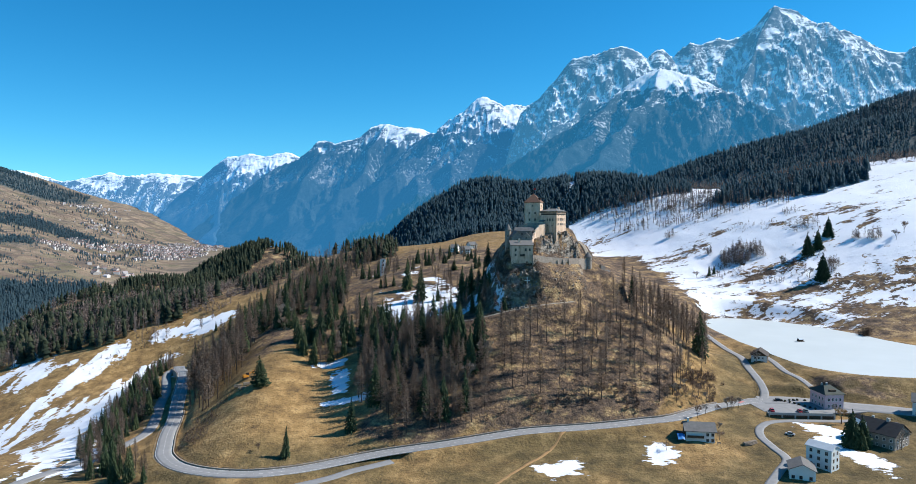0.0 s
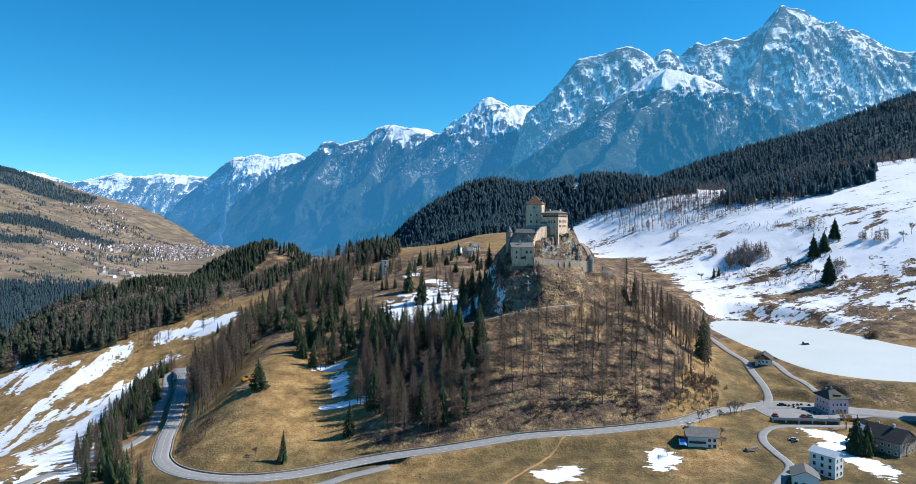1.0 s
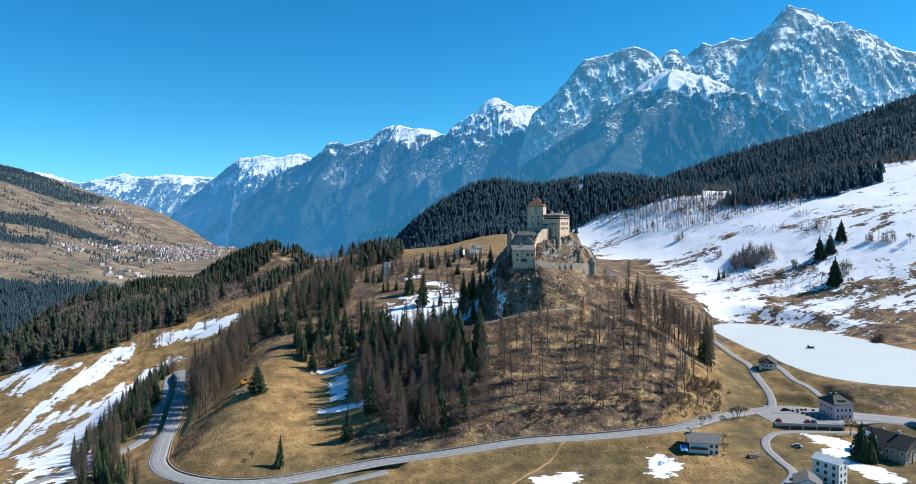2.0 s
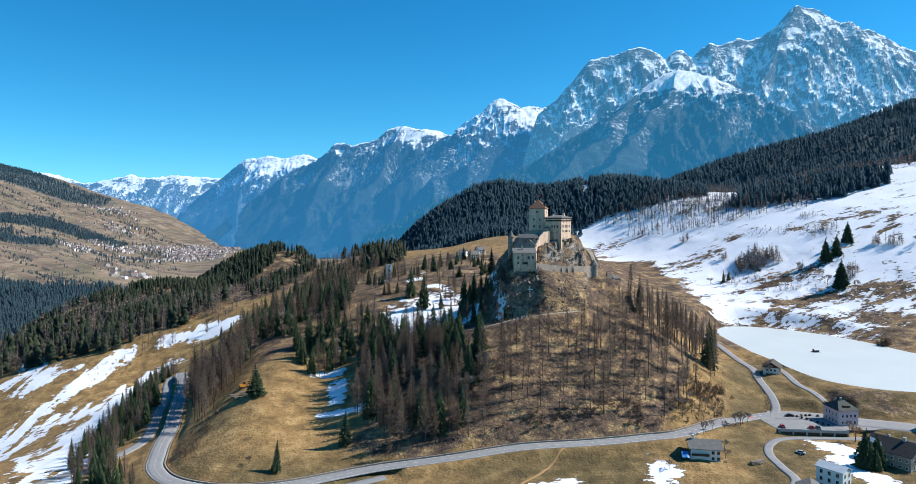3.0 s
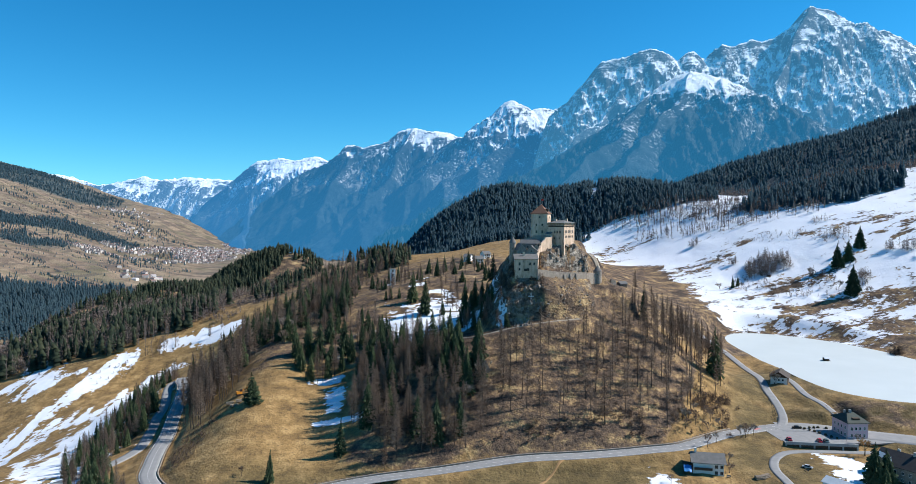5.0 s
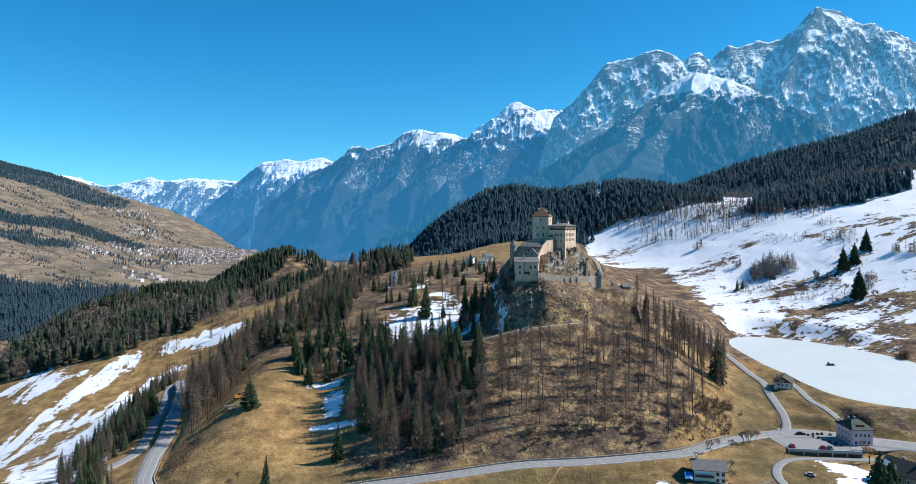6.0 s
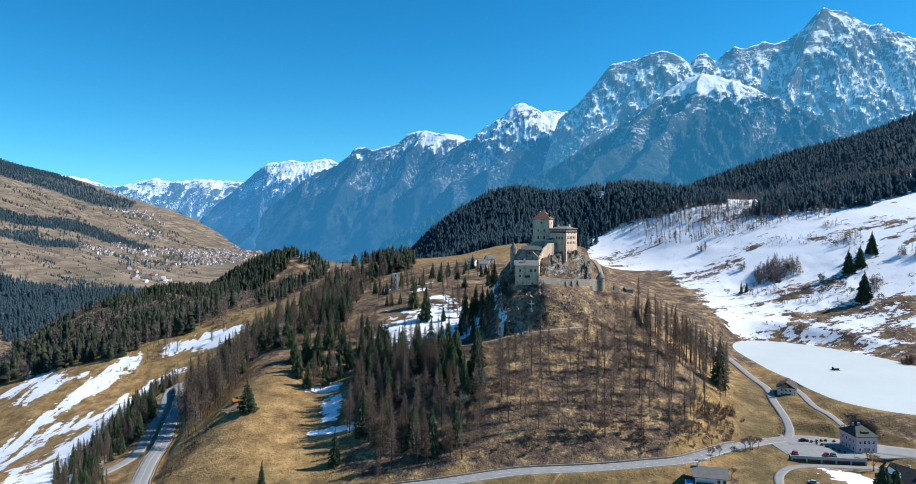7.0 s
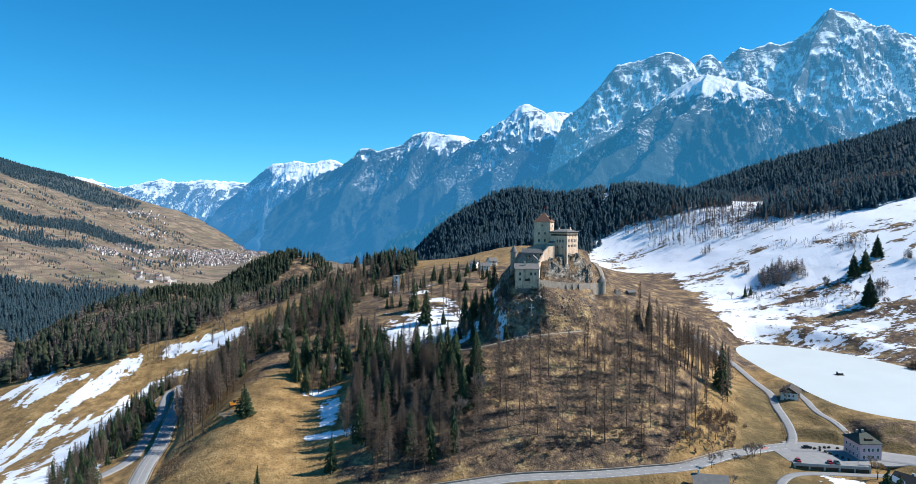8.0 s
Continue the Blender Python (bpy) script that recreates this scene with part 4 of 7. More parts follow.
def plant(kind, x, y, height, z=None, wide=1.0):
    """Stands a tree of that kind and height on the ground."""
    n = 0 if kind in ("pine", "willow", "fir") else rng.randrange(3)
    z = float(ground_height(np.array([x]), np.array([y]))[0]) if z is None else z
    m = Matrix.Translation((x, y, z - 0.1)) @ pose(0, 0, 0, rng.uniform(-2.5, 2.5), rng.uniform(-2.5, 2.5), rng.uniform(0, 360)) @ Matrix.Diagonal((height * wide, height * wide, height, 1))
    ob = TREES[kind, n]
    if (kind, n) in used:
        ob = copy_thing(ob, m @ Matrix.Diagonal([1 / v for v in ob.scale] + [1]))
    else:
        used.add((kind, n))
        ob.matrix_basis = m
    if CROWD[kind]:
        ob["group"] = CROWD[kind]
    return ob


def scatter(poly, count, apart, seed):
    """Plan places inside a closed line, kept apart from each other."""
    r = random.Random(seed)
    p = np.array(poly, float)
    (x0, y0), (x1, y1) = p.min(0), p.max(0)
    out = []
    for _ in range(count * 30):
        if len(out) >= count:
            break
        q = (r.uniform(x0, x1), r.uniform(y0, y1))
        if inside(np.array([q[0]]), np.array([q[1]]), p)[0] > 0 and all((q[0] - a) ** 2 + (q[1] - b) ** 2 > apart * apart for a, b in out[-120:]):
            out.append(q)
    return out


def clear_of_roads(x, y, gap=2.5):
    return all(np.hypot(line[:, 0] - x, line[:, 1] - y).min() > half + gap for line, z, half in LINES.values())


# stands: outline, how many, least gap, kinds with their shares, heights
STANDS = [
    ([(22, 380), (60, 384), (95, 402), (112, 420), (140, 437), (155, 425), (150, 400), (109, 345), (63, 337), (28, 338), (20, 355)], 84, 4.6, {"slim": 0.94, "larch": 0.06}, (18, 27)),
    ([(100, 425), (110, 440), (135, 442), (160, 430), (150, 412), (112, 402), (92, 412)], 40, 3.6, {"slim": 0.85, "larch": 0.15}, (18, 26)),
    ([(-57, 385), (-48, 405), (-8, 374), (14, 362), (19, 339), (4, 325), (-23, 322), (-42, 340), (-53, 359)], 84, 3.5, {"larch": 0.76, "spruce": 0.14, "broad": 0.10}, (16, 26)),
    ([(-62, 412), (-53, 440), (-8, 397), (15, 372), (11, 355), (-27, 375), (-52, 391)], 64, 3.5, {"larch": 0.5, "spruce": 0.5}, (15, 25)),
    ([(-158, 398), (-175, 450), (-159, 481), (-135, 457), (-132, 421), (-136, 377), (-141, 366)], 84, 3.0, {"larch": 0.42, "slim": 0.53, "spruce": 0.05}, (21, 31)),
    ([(-161, 488), (-185, 560), (-150, 640), (-105, 640), (-88, 560), (-86, 498), (-88, 462), (-107, 452)], 135, 3.8, {"larch": 0.42, "spruce": 0.46, "broad": 0.12}, (15, 25)),
    ([(-146, 286), (-172, 305), (-196, 350), (-216, 400), (-226, 450), (-248, 530), (-250, 575), (-228, 545), (-206, 480), (-192, 440), (-184, 400), (-178, 360), (-160, 325), (-134, 290)], 235, 2.3, {"spruce": 0.55, "larch": 0.45}, (9, 17)),
    ([(-170, 640), (-95, 615), (-68, 650), (-62, 700), (-80, 760), (-150, 740)], 60, 4.5, {"larch": 0.85, "spruce": 0.15}, (14, 21)),
    ([(0, 420), (24, 432), (28, 408), (16, 395), (-2, 405)], 20, 3.0, {"larch": 0.75, "spruce": 0.25}, (9, 15)),
    ([(-60, 505), (-85, 560), (-70, 640), (-20, 690), (35, 640), (25, 560), (-5, 510)], 60, 6.0, {"larch": 0.6, "spruce": 0.4}, (8, 15)),
    ([(-22, 500), (0, 522), (22, 480), (14, 455), (-4, 470)], 26, 3.5, {"larch": 0.7, "broad": 0.3}, (8, 13)),
    ([(-100, 425), (-70, 470), (-60, 480), (-48, 455), (-62, 425), (-85, 400)], 34, 3.4, {"spruce": 0.6, "larch": 0.4}, (12, 20)),
    ([(-105, 500), (-70, 500), (-62, 470), (-85, 455)], 16, 4.0, {"larch": 0.7, "spruce": 0.3}, (12, 18)),
    ([(100, 344), (128, 352), (140, 372), (118, 362)], 14, 3.0, {"broad": 1.0}, (9, 13)),
    ([(120, 334), (141, 347), (146, 352), (125, 340)], 10, 2.2, {"broad": 1.0}, (8, 12)),
]
SINGLE = [("spruce", -79, 307.6, 15.2), ("spruce", -52.9, 331.4, 18.1), ("pine", -109.2, 373, 18), ("spruce", -73.6, 440, 25), ("spruce", -102.9, 435.7, 19),
          ("spruce", -96, 438.6, 25), ("spruce", -89.1, 436.3, 26), ("spruce", -136.8, 475.5, 22), ("spruce", -124.7, 468.7, 16), ("spruce", -118.6, 468.5, 21),
          ("spruce", -87.8, 459.4, 23), ("spruce", -51.7, 415.9, 25), ("spruce", -45.6, 408.9, 27), ("spruce", -41.4, 412.6, 25), ("spruce", -56.3, 397.3, 16),
          ("spruce", -33.6, 391.1, 11), ("spruce", -66.8, 646, 16), ("spruce", -76.2, 653, 13), ("spruce", -66.9, 549.4, 8.5), ("spruce", -58.2, 512.9, 9)]
SINGLE += [("spruce", -37.6, 502.9, 24), ("spruce", -26.5, 480.9, 25), ("spruce", -24.1, 573.2, 14), ("spruce", -23.4, 648.5, 16), ("pine", -11.1, 585.7, 9),
           ("pine", -3.3, 543.2, 9.5), ("spruce", 2.1, 433.9, 26), ("spruce", 19.7, 451.6, 18), ("spruce", -38.3, 647.6, 16), ("spruce", -69.5, 732, 9),
           ("spruce", -14, 477.4, 12), ("spruce", 110, 432, 19), ("spruce", 146, 411, 29), ("fir", 338, 632, 26), ("fir", 349, 681, 22),
           ("fir", 360.7, 684.4, 21), ("fir", 379, 699.5, 21), ("fir", 175.7, 302.4, 18), ("fir", 181.5, 303.4, 15), ("fir", 178.8, 299.5, 10)]
SINGLE += [("spruce", 8, 441, 21), ("spruce", 13, 429, 16), ("spruce", 19, 416, 13), ("spruce", 5, 455, 17), ("larch", 14, 405, 14), ("larch", 22, 399, 12), ("spruce", 27, 398, 10)]
SINGLE += [("spruce", -215.9, 606.3, 10), ("spruce", -54.7, 513.8, 10.5), ("broad", 191, 343, 7), ("broad", 184, 419, 8), ("broad", 120, 311, 6), ("broad", -92, 310, 5),
           ("broad", -38, 322, 7), ("broad", 93, 302, 5), ("broad", 196, 299, 11), ("larch", -235, 622, 14), ("larch", -228, 632, 12), ("broad", 330, 640, 12)]
SINGLE += [("broad", 345, 618, 10), ("broad", 283, 655, 9), ("broad", 245, 700, 9), ("broad", 262, 690, 9), ("broad", 420, 655, 12), ("broad", 432, 662, 12), ("broad", 290, 610, 7),
           ("spruce", 257, 698, 13), ("spruce", 263, 701, 10), ("willow", 188.5, 333, 10), ("broad", 186, 425, 9), ("broad", 122, 318, 6), ("broad", 117, 331, 7), ("broad", 123, 337, 6), ("broad", 276, 762, 9), ("broad", 270, 780, 9), ("broad", 354, 643, 13), ("broad", 323, 679, 10), ("larch", -30, 318, 15), ("larch", -47, 350, 14)]
places = [(kind, x, y, tall) for kind, x, y, tall in SINGLE]
for n, (outline, count, gap, shares, heights) in enumerate(STANDS):
    for x, y in scatter(outline, count, gap, 50 + n):
        if clear_of_roads(x, y, 1.5) and np.hypot(x - 178, y - 352) > 26:
            kind = rng.choices(list(shares), list(shares.values()))[0]
            tall = rng.uniform(*heights)
            places.append((kind, x, y, tall if kind != "broad" else 0.65 * tall))
places.sort(key=lambda p: p[2])
levels = ground_height(np.array([p[1] for p in places]), np.array([p[2] for p in places]))
planted, beyond = collections.Counter(), collections.defaultdict(list)
for (kind, x, y, tall), z in zip(places, levels):
    planted[kind] += 1
    if planted[kind] <= 290:
        plant(kind, x, y, tall, float(z))
    else:
        beyond[kind].append((x, y, float(z), tall))
# trees past those that one could count, as one mesh a kind
for kind, spots in beyond.items():
    name = {"larch": "larch_wood", "spruce": "spruce_wood", "slim": "slim_larch_wood", "broad": "bare_tree_wood"}[kind]
    verts, faces, mats, n = [], [], [], 0
    for x, y, z, tall in spots:
        a, model = rng.uniform(0, 6.28), TREES[kind, rng.randrange(3)]
        for m, p in enumerate(sorted(model.children, key=lambda c: c.name, reverse=True)):
            v = np.array([tuple(w.co) for w in p.data.vertices]) * tall
            verts.append(np.stack([x + v[:, 0] * math.cos(a) - v[:, 1] * math.sin(a), y + v[:, 0] * math.sin(a) + v[:, 1] * math.cos(a), z - 0.1 + v[:, 2]], -1))
            faces += [tuple(n + i for i in f.vertices) for f in p.data.polygons]
            mats += [m] * len(p.data.polygons)
            n += len(v)
    me = bpy.data.meshes.new(name)
    me.from_pydata(np.concatenate(verts).tolist(), [], faces)
    me.materials.append(bark_mat)
    me.materials.append(needle_mat if kind == "spruce" else twig_mat)
    me.polygons.foreach_set("material_index", mats)
    me.update()
    tagged(new(name, me), "wood of " + {"larch": "leafless brown larches", "spruce": "dark green spruces", "slim": "tall bare larch stems", "broad": "leafless broad trees"}[kind] + " on the back slopes", "woods", kind="stuff")
for key, ob in TREES.items():
    if key not in used:
        for o in (*ob.children_recursive, ob):
            bpy.data.objects.remove(o)

# ---- woods too many to count ----
def scatter_many(poly, count, seed):
    r = np.random.RandomState(seed)
    p = np.array(poly, float)
    (x0, y0), (x1, y1) = p.min(0), p.max(0)
    x, y = r.uniform(x0, x1, count * 4), r.uniform(y0, y1, count * 4)
    keep = inside(x, y, p) > 8 * fbm(x / 60, y / 60, 3, seed)
    return x[keep][:count], y[keep][:count], r


def woods(name, label, poly, count, tall, mat, seed, kind="spruce", gaps=None, tiers=4, thick=0.017, twigs=26, spread=0.19):
    """A far wood as one mesh of small ragged trees."""
    x, y, r = scatter_many(poly, count, seed)
    if gaps is not None:
        keep = gaps(x, y)
        x, y = x[keep], y[keep]
    z = ground_height(x, y)
    h = r.uniform(tall[0], tall[1], len(x)) * (0.85 + 0.3 * r.rand(len(x)))
    verts, faces, n = [], [], 0
    if kind == "spruce":
        sides, girth, round_top = 6, r.uniform(0.75, 1.35, len(x)), r.uniform(0.5, 0.85, len(x))
        lean_x, lean_y = 0.05 * h * r.normal(size=len(x)), 0.05 * h * r.normal(size=len(x))
        for tier in range(tiers):
            lo, hi = 0.06 + 0.86 * tier / tiers, 0.06 + 0.86 * (tier + 1) / tiers + 0.16
            rad = 0.19 * girth * (1 - round_top * (tier / tiers) ** 1.3)
            apex = np.stack([x + lean_x * hi, y + lean_y * hi, z + h * min(hi, 1.0)], -1)
            turn = r.uniform(0, 6.28, len(x))
            ringv = []
            for k in range(sides):
                a = turn + 6.283 * k / sides
                rr = h * rad * r.uniform(0.55, 1.3, len(x))
                ringv.append(np.stack([x + rr * np.cos(a), y + rr * np.sin(a), z + h * (lo + r.uniform(-0.04, 0.03, len(x)))], -1))
            block = np.stack([apex] + ringv, 1)
            verts.append(block.reshape(-1, 3))
            base = n + np.arange(len(x))[:, None] * (sides + 1)
            for k in range(sides):
                faces.append(np.concatenate([base, base + 1 + k, base + 1 + (k + 1) % sides], 1))
            n += len(x) * (sides + 1)
    else:
        for s in range(twigs):
            if s == 0:
                p = np.stack([x, y, z - 0.5], -1)
                q = np.stack([x, y, z + h], -1)
                w = h * 0.014
            else:
                f = r.uniform(0.12, 0.9, len(x))
                a = r.uniform(0, 6.28, len(x))
                rr = h * spread * (1.05 - f) * r.uniform(0.5, 1.2, len(x)) + 0.3
                p = np.stack([x, y, z + h * f], -1)
                q = np.stack([x + rr * np.cos(a), y + rr * np.sin(a), z + h * (f + r.uniform(-0.05, 0.09, len(x)))], -1)
                w = h * thick
            a = r.uniform(0, 6.28, len(x))
            side = np.stack([w * np.cos(a), w * np.sin(a), 0.4 * w], -1)
            verts.append(np.stack([p - side, p + side, q], 1).reshape(-1, 3))
            base = n + np.arange(len(x))[:, None] * 3
            faces.append(np.concatenate([base, base + 1, base + 2], 1))
            n += len(x) * 3
    verts, faces = np.concatenate(verts), np.concatenate(faces)
    me = bpy.data.meshes.new(name)
    me.vertices.add(len(verts))
    me.vertices.foreach_set("co", verts.astype(np.float32).ravel())
    me.loops.add(faces.size)
    me.loops.foreach_set("vertex_index", faces.astype(np.int32).ravel())
    me.polygons.add(len(faces))
    me.polygons.foreach_set("loop_start", np.arange(0, faces.size, 3, dtype=np.int32))
    me.polygons.foreach_set("loop_total", np.full(len(faces), 3, dtype=np.int32))
    me.materials.append(mat)
    me.update()
    return tagged(new(name, me), label, "woods", kind="stuff")

LEFT_WOOD = [(-300, 900), (-325, 1050), (-380, 1150), (-480, 1110), (-560, 1000), (-510, 920), (-400, 960)]
woods("conifer_wood", "dark conifer wood covering the lower ridge", LEFT_WOOD, 1500, (9, 14), ridge_needle_mat, 4, gaps=lambda x, y: fbm(x / 45, y / 45, 3, 6) > -0.25)
woods("bare_wood", "grey leafless trees along the wood's edge", [(-262, 790), (-300, 720), (-330, 690), (-300, 800), (-275, 900), (-240, 950)], 260, (8, 15), twig_mat, 5, "bare")
woods("ridge_larches", "grey leafless trees among the conifers", LEFT_WOOD, 240, (10, 16), twig_mat, 24, "bare")
SADDLE = [(-245, 715), (-130, 690), (-62, 720), (-70, 800), (-110, 900), (-180, 980), (-290, 1020), (-320, 1040), (-270, 900)]
woods("saddle_wood", "dark conifers on the saddle behind the shoulder", SADDLE, 620, (11, 17), ridge_needle_mat, 25, gaps=lambda x, y: (fbm(x / 40, y / 40, 3, 8) > -0.12) & (np.hypot(x + 292, y - 1035) > 48))
woods("saddle_larches", "brown leafless trees on the saddle", SADDLE, 560, (10, 16), twig_mat, 26, "bare")
EDGE = [(-440, 618), (-405, 612), (-360, 622), (-325, 608), (-305, 622), (-262, 650), (-245, 720), (-330, 700), (-420, 710), (-470, 690)]
SLOPE = [(-345, 672), (-318, 700), (-288, 790), (-300, 900), (-380, 1010), (-440, 1000), (-510, 925), (-580, 890), (-640, 800), (-590, 730), (-500, 665), (-440, 648), (-400, 640), (-375, 655)]
woods("ridge_wood", "dark pines and spruces on the slope above the pasture", SLOPE, 3000, (8, 14), ridge_needle_mat, 71, tiers=4, gaps=lambda x, y: fbm(x / 30, y / 30, 3, 16) > -0.08 + 0.45 * smooth(-y, -740, -650))
woods("ridge_bare_wood", "grey leafless trees on the slope above the pasture", SLOPE, 1900, (8, 15), far_twig_mat, 72, "bare", thick=0.042, twigs=34, spread=0.30, gaps=lambda x, y: fbm(x / 30, y / 30, 3, 16) < 0.10)
woods("scrub_trees", "bare trees and scrub on the slope between pasture and ridge", [(-330, 645), (-225, 645), (-190, 700), (-215, 790), (-262, 900), (-300, 900), (-280, 780), (-318, 695)], 700, (4, 10), far_twig_mat, 73, "bare", thick=0.045, twigs=34, spread=0.36,
      gaps=lambda x, y: fbm(x / 26, y / 26, 3, 23) > -0.12)
woods("edge_wood", "dark spruces along the pasture's upper edge", EDGE, 190, (14, 24), ridge_needle_mat, 51, tiers=6)
woods("edge_larches", "grey-brown leafless trees along the pasture's upper edge", EDGE, 520, (12, 21), far_twig_mat, 52, "bare", thick=0.011, twigs=60)
woods("pasture_copse", "small leafless copse on the pasture", [(-292, 612), (-275, 605), (-262, 618), (-268, 636), (-290, 632)], 26, (8, 14), twig_mat, 53, "bare", thick=0.011, twigs=60)
woods("back_wood", "conifers behind the saddle", [(-330, 1055), (-190, 960), (-100, 880), (-70, 960), (-130, 1120), (-260, 1180)], 520, (11, 16), ridge_needle_mat, 28, gaps=lambda x, y: np.hypot(x + 292, y - 1045) > 50)
woods("snow_thicket", "grey bare thicket on the snowy slope", [(278, 712), (292, 700), (318, 706), (322, 725), (306, 748), (282, 738)], 210, (6, 12), far_twig_mat, 29, "bare", thick=0.012, twigs=90, spread=0.42)
for n, (bx, by, wide, tall) in enumerate(((324, 679, 5, 9), (330, 672, 4, 7), (307, 645, 7, 4), (357, 648, 6, 11), (350, 640, 5, 6), (395, 678, 5, 10), (407, 670, 6, 12), (268, 864, 5, 11), (274, 781, 5, 10), (279, 758, 4, 9),
                                         (372, 738, 12, 9), (384, 790, 9, 6), (352, 775, 12, 4), (330, 790, 14, 4), (316, 664, 6, 4))):
    woods("snow_bush", "bare grey-brown bush standing in the snow", [(bx - wide, by - wide), (bx + wide, by - wide), (bx + wide, by + wide), (bx - wide, by + wide)], 6 + 2 * wide, (0.7 * tall, tall), far_twig_mat if tall > 8 else shrub_mat, 300 + n, "bare", thick=0.014, twigs=70, spread=0.36)
woods("lake_thicket", "bare brown thicket at the lake's far shore", [(170, 560), (200, 585), (205, 620), (180, 640), (160, 600)], 130, (2, 5), far_twig_mat, 30, "bare", thick=0.03)
woods("hedge_brush", "brown leafless undergrowth along the lower road", [(-158, 290), (-176, 325), (-205, 390), (-236, 500), (-222, 520), (-196, 437), (-186, 400), (-178, 355), (-160, 320), (-134, 290)], 420, (3, 7), twig_mat, 27, "bare",
      gaps=lambda x, y: np.array([clear_of_roads(a, b, 1.0) for a, b in zip(x, y)], bool))
woods("bluff_wood", "dense conifers on the wooded bluff", [(-460, 1030), (-430, 1150), (-350, 1170), (-300, 1120), (-330, 1060), (-390, 1020)], 900, (11, 16), ridge_needle_mat, 6)
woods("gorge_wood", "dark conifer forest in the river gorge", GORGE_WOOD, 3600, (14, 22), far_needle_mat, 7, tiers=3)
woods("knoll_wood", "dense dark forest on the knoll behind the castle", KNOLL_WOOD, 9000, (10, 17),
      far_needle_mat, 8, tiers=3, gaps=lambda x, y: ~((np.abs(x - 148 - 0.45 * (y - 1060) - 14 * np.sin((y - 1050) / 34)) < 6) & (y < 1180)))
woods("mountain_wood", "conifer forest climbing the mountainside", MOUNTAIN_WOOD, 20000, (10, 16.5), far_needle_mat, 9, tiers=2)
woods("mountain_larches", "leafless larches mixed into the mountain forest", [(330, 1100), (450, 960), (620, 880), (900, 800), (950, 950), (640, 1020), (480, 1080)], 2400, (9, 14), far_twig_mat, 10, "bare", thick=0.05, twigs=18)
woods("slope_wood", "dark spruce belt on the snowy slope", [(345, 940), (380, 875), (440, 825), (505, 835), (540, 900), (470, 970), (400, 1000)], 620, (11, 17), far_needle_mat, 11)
woods("slope_larches", "bare larches scattered over the snowy slope", [(215, 970), (300, 880), (390, 820), (430, 830), (380, 900), (340, 960), (330, 1060), (240, 1040)], 420, (8, 15), far_twig_mat, 12, "bare", thick=0.034, twigs=34)
woods("slope_shrubs", "brown leafless shrubs dotting the snow", [(255, 700), (270, 660), (310, 640), (350, 640), (390, 690), (370, 760), (300, 760)], 340, (1.5, 5), shrub_mat, 13, "bare", thick=0.035, twigs=44, spread=0.5,
      gaps=lambda x, y: fbm(x / 22, y / 22, 3, 2) > 0.12)
woods("hill_shrubs", "bare brown brushwood at the foot of the hill", [(10, 326), (40, 332), (80, 336), (108, 345), (130, 358), (150, 385), (135, 392), (105, 360), (60, 345), (20, 340)], 520, (1.4, 4.0), shrub_mat, 14, "bare", thick=0.035, twigs=44, spread=0.5,
      gaps=lambda x, y: fbm(x / 14, y / 14, 3, 2) > 0.0)
woods("slope_brush", "low bare brush scattered over the hillside", [(22, 399), (60, 401), (93, 423), (140, 437), (155, 425), (150, 400), (109, 345), (63, 337), (28, 338), (20, 355)], 760, (0.6, 2.2), shrub_mat, 34, "bare", thick=0.035, twigs=44, spread=0.5,
      gaps=lambda x, y: fbm(x / 16, y / 16, 3, 12) > -0.1)
woods("cliff_brush", "dark brush clinging to the castle cliff", [(14, 405), (30, 400), (46, 402), (48, 412), (30, 424), (16, 428)], 330, (1.0, 3.4), shrub_mat, 35, "bare", thick=0.035, twigs=44, spread=0.5)
woods("flank_bushes", "dense dark bushes on the hill's eastern foot", [(122, 368), (136, 374), (146, 384), (148, 394), (136, 388), (122, 378)], 260, (1.2, 3.0), shrub_mat, 36, "bare", thick=0.035, twigs=44, spread=0.5)
woods("pasture_shrubs", "dark bare bushes between the snow strips", [(-290, 590), (-240, 600), (-225, 640), (-330, 650), (-400, 640), (-380, 600), (-330, 560), (-295, 575)], 320, (1.5, 4), shrub_mat, 15, "bare", thick=0.035, twigs=44, spread=0.5,
      gaps=lambda x, y: fbm(x / 18, y / 18, 3, 3) > 0.1)
woods("bend_shrubs", "tangled brown scrub above the road bend", [(-150, 345), (-140, 368), (-128, 372), (-122, 330), (-126, 318), (-138, 325), (-143, 345), (-140, 380)], 230, (0.8, 2.4), shrub_mat, 16, "bare", thick=0.035, twigs=44, spread=0.5)
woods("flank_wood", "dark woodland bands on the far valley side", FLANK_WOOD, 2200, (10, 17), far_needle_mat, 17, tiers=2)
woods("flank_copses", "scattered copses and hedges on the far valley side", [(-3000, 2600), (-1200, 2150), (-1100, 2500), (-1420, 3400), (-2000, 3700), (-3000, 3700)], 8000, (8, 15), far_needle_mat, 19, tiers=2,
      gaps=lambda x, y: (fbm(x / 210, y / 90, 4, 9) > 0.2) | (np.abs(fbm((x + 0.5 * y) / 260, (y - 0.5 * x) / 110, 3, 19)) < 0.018))
